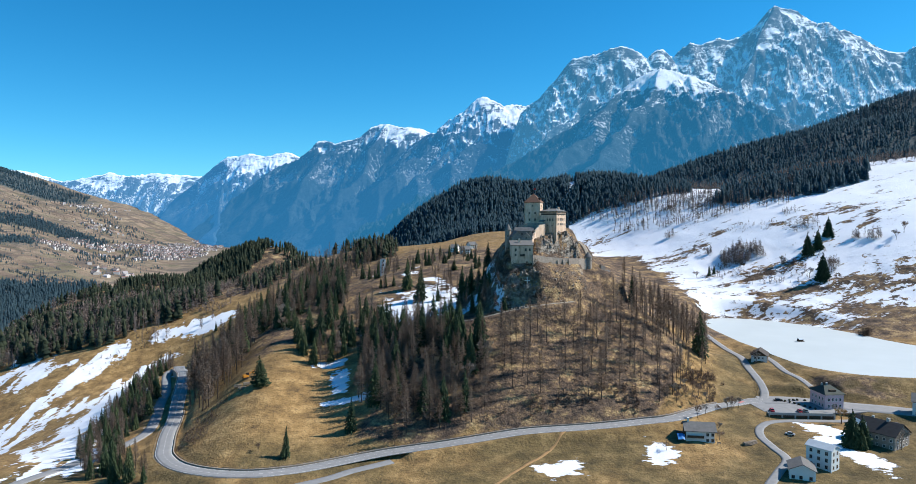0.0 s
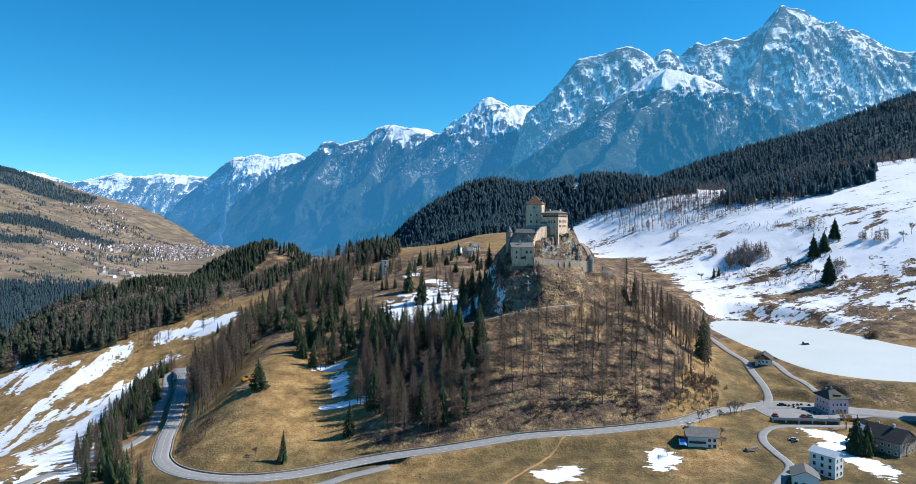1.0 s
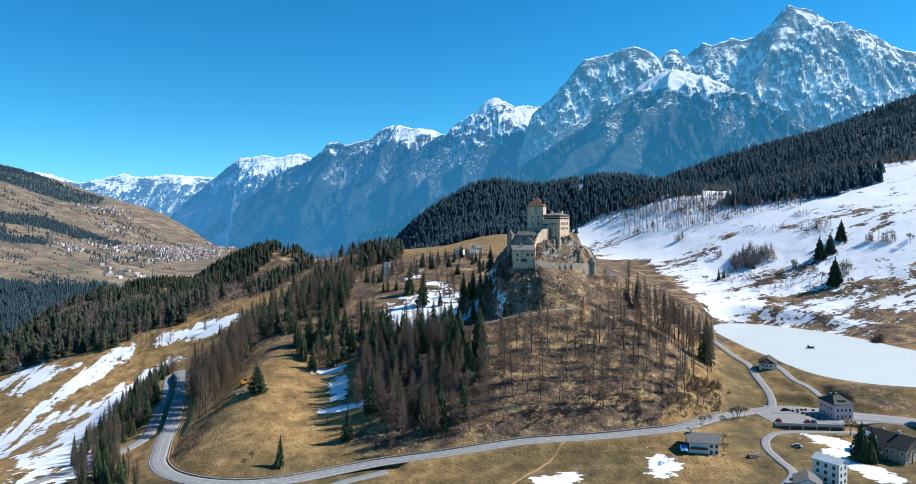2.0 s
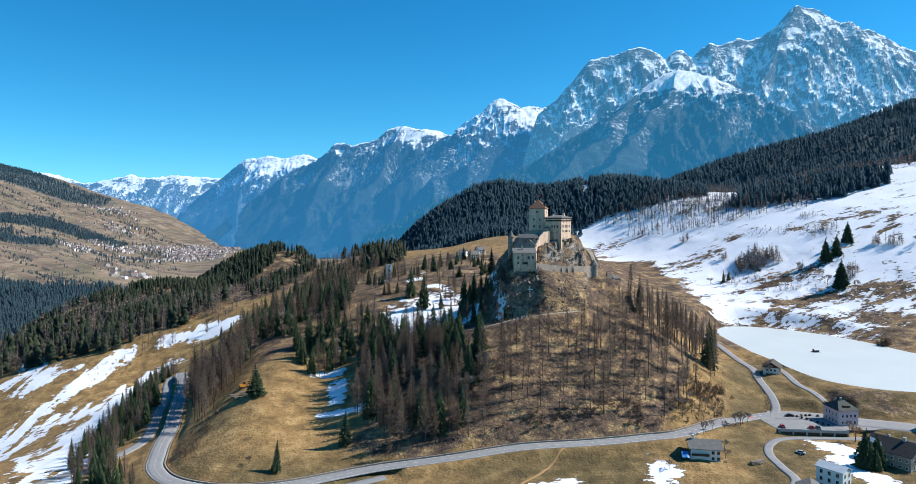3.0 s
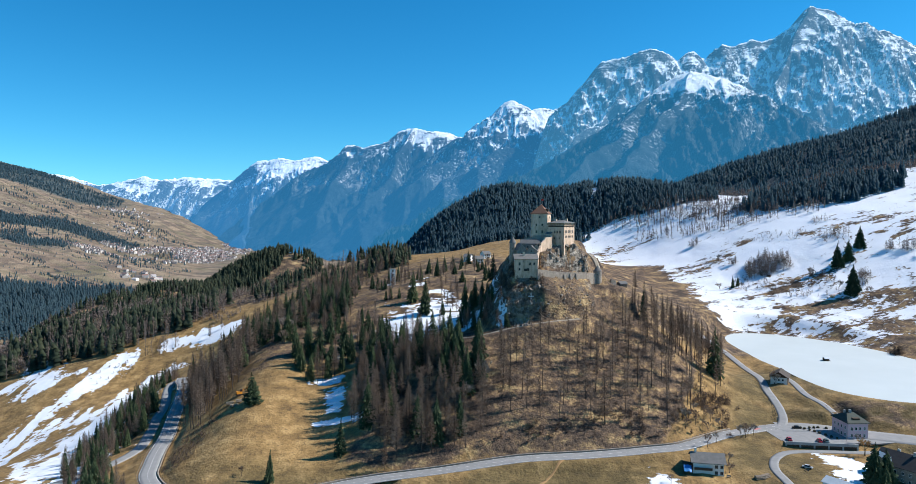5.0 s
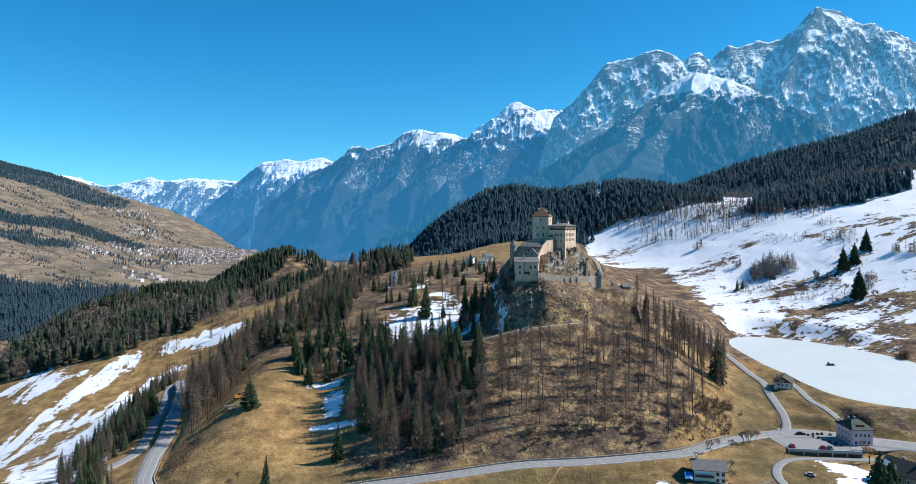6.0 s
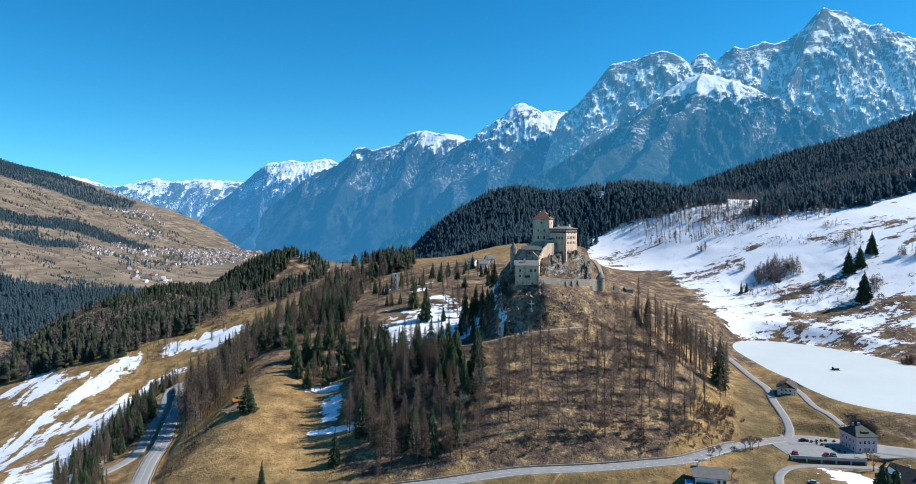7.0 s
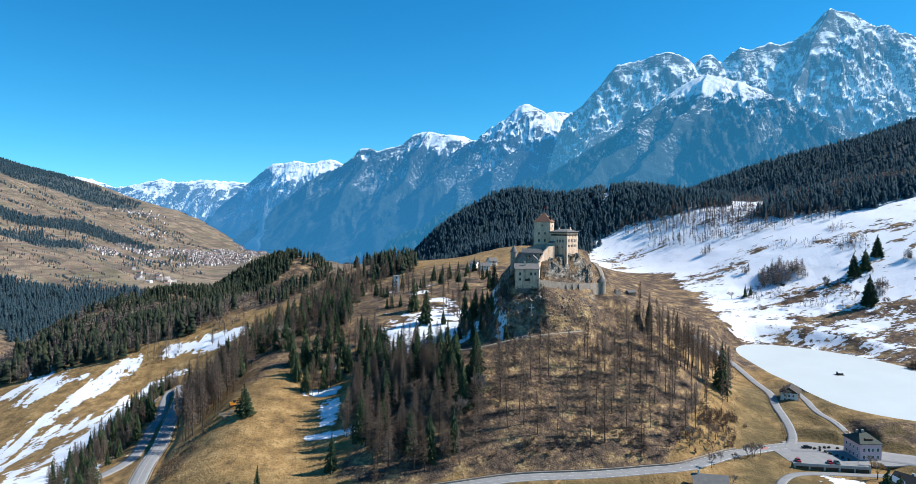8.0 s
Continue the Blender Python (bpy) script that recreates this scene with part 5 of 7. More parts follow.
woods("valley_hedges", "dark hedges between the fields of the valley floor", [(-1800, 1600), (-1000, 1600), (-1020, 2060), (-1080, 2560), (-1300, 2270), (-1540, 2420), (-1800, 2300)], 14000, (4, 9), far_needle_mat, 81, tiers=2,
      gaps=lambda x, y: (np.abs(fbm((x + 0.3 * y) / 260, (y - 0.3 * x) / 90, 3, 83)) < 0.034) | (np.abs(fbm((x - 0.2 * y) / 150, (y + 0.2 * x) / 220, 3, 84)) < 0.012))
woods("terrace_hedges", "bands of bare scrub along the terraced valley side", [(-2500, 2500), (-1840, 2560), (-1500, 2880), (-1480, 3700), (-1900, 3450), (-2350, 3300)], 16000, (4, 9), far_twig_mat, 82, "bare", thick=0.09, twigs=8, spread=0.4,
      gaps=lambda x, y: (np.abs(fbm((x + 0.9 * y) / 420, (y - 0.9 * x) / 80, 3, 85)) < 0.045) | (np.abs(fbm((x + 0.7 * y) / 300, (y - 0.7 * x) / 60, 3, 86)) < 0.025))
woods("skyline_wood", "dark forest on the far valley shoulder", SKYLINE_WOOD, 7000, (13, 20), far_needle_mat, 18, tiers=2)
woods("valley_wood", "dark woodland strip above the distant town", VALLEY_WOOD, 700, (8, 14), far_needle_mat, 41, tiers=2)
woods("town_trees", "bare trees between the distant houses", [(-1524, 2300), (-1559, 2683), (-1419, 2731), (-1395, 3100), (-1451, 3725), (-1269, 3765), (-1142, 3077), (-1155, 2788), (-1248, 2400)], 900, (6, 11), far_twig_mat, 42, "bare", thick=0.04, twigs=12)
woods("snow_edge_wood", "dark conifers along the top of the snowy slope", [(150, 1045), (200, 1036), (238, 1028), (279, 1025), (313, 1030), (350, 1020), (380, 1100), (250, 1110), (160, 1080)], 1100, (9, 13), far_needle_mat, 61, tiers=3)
woods("snow_edge_larches", "bare larches along the top of the snowy slope", [(161, 1030), (210, 1012), (241, 998), (279, 980), (340, 925), (440, 890), (470, 930), (340, 1030), (250, 1045)], 620, (9, 15), far_twig_mat, 62, "bare", thick=0.04)
woods("shore_bush", "dark bare bush on the frozen lake's shore", [(305, 510), (311, 510), (313, 518), (307, 520)], 26, (4, 6.5), shrub_mat, 63, "bare", thick=0.035, twigs=60, spread=0.5)
woods("shore_reeds", "low brown scrub along the lake's far shore", [(212, 604), (250, 606), (286, 577), (308, 533), (315, 500), (322, 502), (314, 540), (290, 586), (254, 614), (212, 612)], 240, (0.6, 1.6), shrub_mat, 64, "bare", thick=0.035, twigs=44, spread=0.5)


# ---- buildings ----
def part(name, bm, mat, parent, label=""):
    """Links a bmesh as one mesh under a thing or a part."""
    me = bpy.data.meshes.new(name)
    bm.to_mesh(me)
    bm.free()
    me.materials.append(mat)
    ob = new(name, me)
    ob.parent = parent
    return tagged(ob, label)


def box(bm, x0, x1, y0, y1, z0, z1, bevel=0.0):
    vs = [bm.verts.new((x, y, z)) for z in (z0, z1) for x, y in ((x0, y0), (x1, y0), (x1, y1), (x0, y1))]
    for f in ((3, 2, 1, 0), (4, 5, 6, 7), (0, 1, 5, 4), (1, 2, 6, 5), (2, 3, 7, 6), (3, 0, 4, 7)):
        bm.faces.new([vs[i] for i in f])
    return vs


def boxes(*list_of):
    bm = bmesh.new()
    for b in list_of:
        box(bm, *b)
    return bm


def prism(bm, outline, z0, z1):
    """Upright walls over a plan outline, with lid and base."""
    lo = [bm.verts.new((x, y, z0)) for x, y in outline]
    hi = [bm.verts.new((x, y, z1)) for x, y in outline]
    n = len(outline)
    for i in range(n):
        bm.faces.new((lo[i], lo[(i + 1) % n], hi[(i + 1) % n], hi[i]))
    bm.faces.new(hi)
    bm.faces.new(lo[::-1])


def slab(bm, corners, thick):
    """A roof plane of some thickness under the given corners."""
    top = [bm.verts.new(c) for c in corners]
    low = [bm.verts.new((x, y, z - thick)) for x, y, z in corners]
    n = len(corners)
    bm.faces.new(top)
    bm.faces.new(low[::-1])
    for i in range(n):
        bm.faces.new((low[i], low[(i + 1) % n], top[(i + 1) % n], top[i]))


def roof_mesh(kind, w, d, z, rise, over, thick=0.25, ridge=0.35):
    """gable: ridge along x; gable_y: ridge along y; hip; pyramid; lean: rising to the back."""
    bm = bmesh.new()
    x, y = w / 2 + over, d / 2 + over
    lo = z - over * rise / (d / 2) * 0.6
    if kind == "gable":
        slab(bm, [(-x, -y, lo), (x, -y, lo), (x, 0, z + rise), (-x, 0, z + rise)], thick)
        slab(bm, [(x, y, lo), (-x, y, lo), (-x, 0, z + rise), (x, 0, z + rise)], thick)
    elif kind == "gable_y":
        slab(bm, [(-x, y, lo), (-x, -y, lo), (0, -y, z + rise), (0, y, z + rise)], thick)
        slab(bm, [(x, -y, lo), (x, y, lo), (0, y, z + rise), (0, -y, z + rise)], thick)
    elif kind == "lean":
        slab(bm, [(-x, -y, z), (x, -y, z), (x, y, z + rise), (-x, y, z + rise)], thick)
    else:
        r = 0 if kind == "pyramid" else ridge * w / 2
        a, b = (-r, 0, z + rise), (r, 0, z + rise)
        c = [(-x, -y, lo), (x, -y, lo), (x, y, lo), (-x, y, lo)]
        if r:
            slab(bm, [c[0], c[1], b, a], thick)
            slab(bm, [c[2], c[3], a, b], thick)
        else:
            slab(bm, [c[0], c[1], a], thick)
            slab(bm, [c[2], c[3], a], thick)
        slab(bm, [c[1], c[2], b], thick)
        slab(bm, [c[3], c[0], a], thick)
    return bm


WINDOW_MESHES = {}


def window_meshes(w, h, frame_mat, pane_mat):
    key = (w, h, frame_mat.name, pane_mat.name)
    if key not in WINDOW_MESHES:
        t = min(0.14, w * 0.16)
        bm = boxes((-w / 2 - t, w / 2 + t, -0.09, 0.02, -t * 1.2, 0), (-w / 2 - t, w / 2 + t, -0.06, 0.02, h, h + t), (-w / 2 - t, -w / 2, -0.06, 0.02, 0, h), (w / 2, w / 2 + t, -0.06, 0.02, 0, h))
        frame_me = bpy.data.meshes.new("window")
        bm.to_mesh(frame_me)
        bm.free()
        frame_me.materials.append(frame_mat)
        bm = boxes((-w / 2, -0.03, -0.025, 0.0, 0, h), (0.03, w / 2, -0.025, 0.0, 0, h))
        pane_me = bpy.data.meshes.new("pane")
        bm.to_mesh(pane_me)
        bm.free()
        pane_me.materials.append(pane_mat)
        bm = boxes((-0.03, 0.03, -0.045, 0.0, 0, h))
        bar_me = bpy.data.meshes.new("glazing_bar")
        bm.to_mesh(bar_me)
        bm.free()
        bar_me.materials.append(frame_mat)
        WINDOW_MESHES[key] = frame_me, pane_me, bar_me
    return WINDOW_MESHES[key]


def add_window(parent, face, w, d, along, z, ww, wh, frame_mat, pane_mat=None):
    """A framed window on a wall face: front, right, left or back of a w by d block."""
    turn, ox, oy = {"front": (0, along, -d / 2), "right": (90, w / 2, along), "back": (180, -along, d / 2), "left": (-90, -w / 2, -along)}[face]
    frame_me, pane_me, bar_me = window_meshes(ww, wh, frame_mat, pane_mat or glass_mat)
    win = new("window", frame_me)
    win.parent = parent
    win.matrix_basis = pose(ox, oy, z, 0, 0, turn)
    for nm, me in (("pane", pane_me), ("glazing_bar", bar_me)):
        p = new(nm, me)
        p.parent = win
    return win


def block(name, label, category, x, y, z, turn, w, d, h, wall_mat, roof=None, roof_mat=None, windows=(), sunk=4.0, frame_mat=None, group=""):
    """A house: walls, roof and windows (face, along, sill height, width, height) round a centre."""
    ob = tagged(new(name), label, category, group)
    ob.matrix_basis = pose(x, y, z, 0, 0, turn)
    bm = bmesh.new()
    if roof and roof[0] in ("gable", "gable_y", "lean"):
        kind, rise = roof[0], roof[1] - 0.12
        prof = {"gable": [(-d / 2, -sunk), (d / 2, -sunk), (d / 2, h), (0, h + rise), (-d / 2, h)],
                "gable_y": [(-w / 2, -sunk), (w / 2, -sunk), (w / 2, h), (0, h + rise), (-w / 2, h)],
                "lean": [(-d / 2, -sunk), (d / 2, -sunk), (d / 2, h + rise), (-d / 2, h)]}[kind]
        ends = (-w / 2, w / 2) if kind != "gable_y" else (-d / 2, d / 2)
        rings = []
        for e in ends:
            rings.append([bm.verts.new((e, a, b) if kind != "gable_y" else (a, e, b)) for a, b in prof])
        n = len(prof)
        for i in range(n):
            bm.faces.new((rings[0][i], rings[0][(i + 1) % n], rings[1][(i + 1) % n], rings[1][i]))
        bm.faces.new(rings[0][::-1])
        bm.faces.new(rings[1])
        bmesh.ops.recalc_face_normals(bm, faces=bm.faces)
    else:
        box(bm, -w / 2, w / 2, -d / 2, d / 2, -sunk, h)
    part("wall", bm, wall_mat, ob)
    if roof:
        kind, rise, over = roof[:3]
        bm = roof_mesh(kind, w, d, h + 0.12, rise, over)
        bmesh.ops.recalc_face_normals(bm, faces=bm.faces)
        part("roof", bm, roof_mat, ob)
    for face, along, sill, ww, wh in windows:
        add_window(ob, face, w, d, along, sill, ww, wh, frame_mat or stone_mat)
    return ob


def rows_of(face, alongs, sills, ww, wh):
    return [(face, a, s, ww, wh) for a in alongs for s in sills]


# ---- the castle ----
opening_shade_mat = plain("dark_opening", (0.012, 0.010, 0.009), (0.03, 0.025, 0.022), 1.0, bump=0.0)
keep = block("castle_keep", "tall plastered castle keep with a brown pyramid roof", "castle tower", 50.2, 453.2, 79, -17, 10.3, 10.5, 21.4, plaster_mat,
             ("pyramid", 5.6, 0.5), tile_mat,
             rows_of("front", (-1.8, 1.9), (4.6, 9.0), 0.9, 1.5) + rows_of("front", (-1.8, 1.9), (13.5,), 0.8, 1.2) + [("front", 0.2, 18.4, 0.9, 1.0), ("right", 0.5, 18.2, 0.8, 1.1), ("right", 3, 14, 0.8, 1.2)])
bm = bmesh.new()
bmesh.ops.create_cone(bm, cap_ends=True, segments=8, radius1=0.07, radius2=0.05, depth=4.2, matrix=Matrix.Translation((0, 0, 28.6)))
mast = part("flagpole", bm, slate_mat, keep)
flag_mat = plain("red_flag", (0.42, 0.03, 0.03), (0.55, 0.06, 0.05), 1.0, bump=0.0)
bm = boxes((0.06, 1.5, -0.02, 0.02, 29.4, 30.5))
part("flag", bm, flag_mat, keep, "small red flag")
bm = boxes((3.0, 4.9, -2.2, -0.2, 22.4, 24.0))
part("dormer", bm, bark_mat, keep, "small dark dormer on the roof")
bm = bmesh.new()
slab(bm, [(2.7, -2.5, 23.95), (5.3, -2.5, 23.6), (5.3, 0.1, 23.6), (2.7, 0.1, 23.95)], 0.15)
part("dormer_roof", bm, tile_mat, keep)
bm = boxes((-2.9, -2.1, 0.6, 1.4, 23.5, 26.2))
part("chimney", bm, plaster_mat, keep)
palace = block("castle_palace", "pale plastered castle palace with rows of small windows", "castle building", 61.8, 444.2, 79, -32, 11.3, 14.7, 15.3, plaster_mat,
               ("hip", 1.5, 0.6), slate_mat,
               rows_of("front", (-0.6, 1.1, 3.0), (9.0,), 0.85, 1.5) + rows_of("front", (-3.8,), (8.6,), 0.7, 1.1) + rows_of("front", (-0.6, 2.6), (5.6,), 0.6, 0.8)
               + rows_of("right", (-5.2, -3.6, -1.2, 0.4, 2.4, 4.6), (9.2,), 0.85, 1.5) + rows_of("right", (-5.2, -3.6, -1.2, 0.4, 2.4, 4.6), (6.3,), 0.85, 1.2)
               + rows_of("right", (-4.4, 0.0, 4.2), (12.3,), 0.6, 0.6))
bm = boxes((-5.9, 5.9, -7.6, 7.6, 14.35, 14.85))
part("eaves_band", bm, bark_mat, palace, "dark timber eaves band")
# solid near-black strips paint the shade inside the loggia
part("loggia", boxes((-5.0, 5.72, -7.42, -7.3, 12.9, 13.75), (5.6, 5.72, -7.3, 7.0, 12.9, 13.75)), opening_shade_mat, palace, "dark open loggia under the eaves")
bm = boxes((1.6, 2.6, 3.0, 4.0, 15.4, 18.0), (-3.4, -2.6, -1.0, -0.2, 15.4, 17.7), (-1.2, 1.6, 5.0, 7.0, 15.3, 16.8))
part("chimney", bm, plaster_mat, palace)
bm = boxes((-5.62, -2.3, -9.2, -7.35, 3.0, 8.8))
part("stair_turret", bm, plaster_mat, palace)
bm = bmesh.new()
slab(bm, [(-5.9, -9.5, 8.7), (-2.1, -9.5, 8.7), (-2.1, -7.36, 9.7), (-5.9, -7.36, 9.7)], 0.2)
part("stair_roof", bm, slate_mat, palace)

low_house = block("castle_lower_house", "grey plastered lower castle house with a slate roof", "castle building", 38.4, 414.2, 64, 2, 13.2, 7.4, 9.6, plaster_mat,
                  ("lean", 2.6, 0.45), slate_mat, rows_of("front", (-3.9, 2.2, 4.6), (6.2,), 0.9, 1.4) + rows_of("front", (-3.9,), (3.2,), 0.8, 1.2) + [("front", 1.0, 3.2, 0.8, 1.2)], sunk=9)
bm = boxes((-1.4, 1.6, -4.5, -3.7, 2.9, 3.1), (-1.4, 1.6, -4.52, -4.44, 3.1, 4.2), (-1.4, -1.32, -4.5, -3.7, 3.1, 4.2), (1.52, 1.6, -4.5, -3.7, 3.1, 4.2))
part("balcony", bm, bark_mat, low_house, "small dark wooden balcony")
bm = boxes((-1.7, -0.6, 0.4, 1.5, 9.5, 13.6))
part("chimney", bm, plaster_mat, low_house)


def round_tower(name, label, x, y, z, radius, h, roof_h, sunk=5.0, over=0.35):
    ob = tagged(new(name), label, "castle tower")
    ob.matrix_basis = pose(x, y, z)
    bm = bmesh.new()
    bmesh.ops.create_cone(bm, cap_ends=True, segments=20, radius1=radius * 1.06, radius2=radius, depth=h + sunk, matrix=Matrix.Translation((0, 0, (h - sunk) / 2)))
    part("wall", bm, stone_mat, ob)
    bm = bmesh.new()
    bmesh.ops.create_cone(bm, cap_ends=True, segments=20, radius1=radius + over, radius2=0.05, depth=roof_h, matrix=Matrix.Translation((0, 0, h + roof_h / 2)))
    part("roof", bm, slate_mat, ob)
    for a in (-100, -40, -160):
        win = new("window", window_meshes(0.4, 0.8, stone_mat, glass_mat)[0])
        win.parent = ob
        win.matrix_basis = pose(0, 0, 0, 0, 0, a + 90) @ pose(0, -radius * 1.0, h * 0.65)
        p = new("pane", window_meshes(0.4, 0.8, stone_mat, glass_mat)[1])
        p.parent = win
    return ob


round_tower("castle_chapel_tower", "slim round stone tower with a pointed slate roof", 31.3, 427.5, 71, 1.9, 11.5, 4.0, 9)
round_tower("castle_wall_turret", "round stone turret with a conical slate roof", 84.2, 442.0, 57.5, 2.5, 7.0, 3.6)
block("castle_chapel", "small gabled castle chapel with a slate roof", "castle building", 35.6, 426.0, 69, 12, 5.6, 9.0, 9.5, stone_mat, ("gable_y", 3.6, 0.3), slate_mat,
      rows_of("front", (-0.1,), (6.0,), 0.8, 1.8) + rows_of("right", (-2.0, 1.5), (5.0,), 0.7, 1.4), sunk=9)
block("castle_hall", "gabled grey castle hall with arched windows", "castle building", 42.4, 424.0, 69, -6, 7.0, 8.0, 8.6, stone_mat, ("gable_y", 3.3, 0.3), slate_mat,
      rows_of("front", (-1.8, 0.2, 2.0), (4.4,), 0.8, 1.5) + [("front", 0.0, 8.2, 0.7, 1.0)], sunk=8)
block("castle_stable", "long slate-roofed castle outbuilding", "castle building", 42.6, 437.0, 74, -18, 12.0, 6.0, 7.8, stone_mat, ("gable", 2.2, 0.3), slate_mat,
      rows_of("front", (-4, -1, 2.2), (5.2,), 0.7, 1.0), sunk=9)


def castle_wall(name, label, points, thick, tops, deep=6.0, mat=None, merlons=True):
    """A stone wall along plan points, its top stepping with the given heights."""
    ob = tagged(new(name), label, "wall")
    (ox, oy), oz = points[0], tops[0]
    ob.matrix_basis = pose(ox, oy, oz)
    for (a, b), (za, zb) in zip(zip(points, points[1:]), zip(tops, tops[1:])):
        bm = bmesh.new()
        a, b = Vector(a), Vector(b)
        d = (b - a).normalized()
        n = Vector((-d.y, d.x)) * thick / 2
        ends = [a - n - d * thick / 2, b - n + d * thick / 2, b + n + d * thick / 2, a + n - d * thick / 2]
        zs = [za, zb, zb, za]
        lo = [bm.verts.new((p.x - ox, p.y - oy, z - oz - deep)) for p, z in zip(ends, zs)]
        hi = [bm.verts.new((p.x - ox, p.y - oy, z - oz)) for p, z in zip(ends, zs)]
        for i in range(4):
            bm.faces.new((lo[i], lo[(i + 1) % 4], hi[(i + 1) % 4], hi[i]))
        bm.faces.new(hi)
        bm.faces.new(lo[::-1])
        part("wall_length", bm, mat or stone_mat, ob)
    return ob


castle_wall("castle_curtain_wall", "high curtain wall climbing to the palace", [(45.0, 416), (46.0, 422), (48.2, 427), (51.0, 430), (54.5, 433.5), (55.5, 437)], 1.0, [75, 77.5, 82, 85.5, 85.8, 86.5], 9, plaster_mat)
rampart = castle_wall("castle_rampart", "low stone rampart with buttresses below the castle", RAMPART, 0.9,
                      RAMPART_TOPS, 7)
for bx, by in ((61.8, 421.6), (65.6, 424.0), (69.4, 426.4)):
    bm = bmesh.new()
    vs = box(bm, -0.7, 0.7, -1.2, 0.9, -6, -0.3)
    for v in vs[4:6]:
        v.co.y += 1.0
    b = part("buttress", bm, stone_mat, rampart)
    b.matrix_basis = pose(bx - 45.0, by - 409.5, 64.4 - 68.0, 0, 0, 32)
castle_wall("ruined_wall_stump", "broken stump of an old stone wall", [(93.5, 445.5), (95.2, 446.2)], 1.6, [59.5, 58.2], 6)
castle_wall("castle_east_wall", "low stone wall running from the turret", [(86.5, 443), (93, 445)], 0.8, [57.6, 56.2], 5)
block("castle_gatehouse", "narrow castle gatehouse with a pitched slate roof", "castle building", 46.6, 430.5, 71, -20, 5.0, 6.5, 8.2, plaster_mat, ("gable_y", 2.6, 0.3), black_slate_mat,
      rows_of("front", (-1.1, 1.1), (5.6,), 0.7, 1.1), sunk=8)
block("castle_lean_to", "low castle outhouse under a dark lean-to roof", "castle building", 37.6, 433.5, 72, 8, 8.0, 5.0, 5.6, stone_mat, ("lean", 1.8, 0.3), black_slate_mat,
      rows_of("front", (-2.2, 0.4, 2.6), (3.2,), 0.6, 0.9), sunk=8)
# upper terrace walls under the keep
castle_wall("castle_terrace_wall", "rough stone retaining wall under the keep", [(40.5, 444), (45, 441.5), (50, 440.5), (55, 437)], 1.2, [84.5, 86.5, 86.8, 86.5], 10)
# pale cross-shaped mark on the cliff below the lower house
cross = tagged(new("cliff_cross"), "pale blue-white cross standing on the cliff below the castle", "cross")
cross.matrix_basis = pose(40.8, 402.5, float(ground_height(np.array([40.8]), np.array([402.5]))[0]) - 0.5)
part("post", boxes((-0.2, 0.2, -0.2, 0.2, 0, 5.0)), white_mat, cross)
part("crossbar", boxes((-1.6, 1.6, -0.18, 0.18, 2.9, 3.3)), white_mat, cross)


# ---- crags of the castle rock ----
def chunk(r):
    """One angular block of rock about a metre across."""
    bm = bmesh.new()
    for _ in range(9):
        v = Vector((r.gauss(0, 1), r.gauss(0, 1), r.gauss(0, 1))).normalized() * r.uniform(0.75, 1.0)
        bm.verts.new((v.x, v.y * 0.8, v.z * 0.9))
    out = bmesh.ops.convex_hull(bm, input=bm.verts)
    bmesh.ops.delete(bm, geom=list({g for g in out["geom_interior"] if isinstance(g, bmesh.types.BMVert)}), context="VERTS")
    bm.verts.index_update()
    data = [v.co.copy() for v in bm.verts], [[v.index for v in f.verts] for f in bm.faces]
    bm.free()
    return data


def crag(name, label, outline, count, sizes, seed, tall=1.2):
    """Blocks of rock breaking out of the slope, as one mesh."""
    r = random.Random(seed)
    kinds = [chunk(r) for _ in range(7)]
    verts, faces = [], []
    places = scatter(outline, count, sizes[0] * 0.7, seed)
    heights = ground_height(np.array([p[0] for p in places]), np.array([p[1] for p in places]))
    for (x, y), z in zip(places, heights):
        vs, fs = kinds[r.randrange(7)]
        s = sizes[0] + (sizes[1] - sizes[0]) * r.random() ** 2
        turn = Matrix.Rotation(r.uniform(0, 6.28), 3, "Z") @ Matrix.Rotation(r.uniform(-0.4, 0.4), 3, "X")
        b = len(verts)
        for v in vs:
            p = turn @ Vector((v.x * s * r.uniform(0.95, 1.1), v.y * s, v.z * s * tall))
            verts.append((x + p.x, y + p.y, float(z) + p.z - 0.25 * s))
        faces += [[b + i for i in f] for f in fs]
    me = mesh_of(name, verts, faces, rock_mat)
    return tagged(new(name, me), label, "rock", kind="stuff")


crag("palace_crag", "broken grey crag carrying the castle palace", [(47, 428), (55, 425), (66, 430), (77, 438), (80, 446), (72, 446), (62, 438), (52, 437), (47, 434)], 260, (0.5, 2.6), 1)
crag("slope_rocks", "rock outcrops on the slope below the rampart", [(43, 404), (52, 411), (62, 417), (72, 424), (80, 428), (78, 412), (66, 400), (52, 394), (42, 392)], 210, (0.3, 1.5), 2, 0.8)
crag("house_cliff", "dark cliff falling from below the lower castle house", [(19, 410), (27, 404), (35, 407), (46, 408), (46, 401), (38, 394), (26, 396), (18, 402)], 260, (0.5, 2.0), 3, 1.5)
crag("chapel_cliff", "rocky edge below the castle chapel", [(22, 420), (27, 428), (30, 436), (24, 436), (19, 426)], 60, (0.5, 1.8), 4, 1.3)


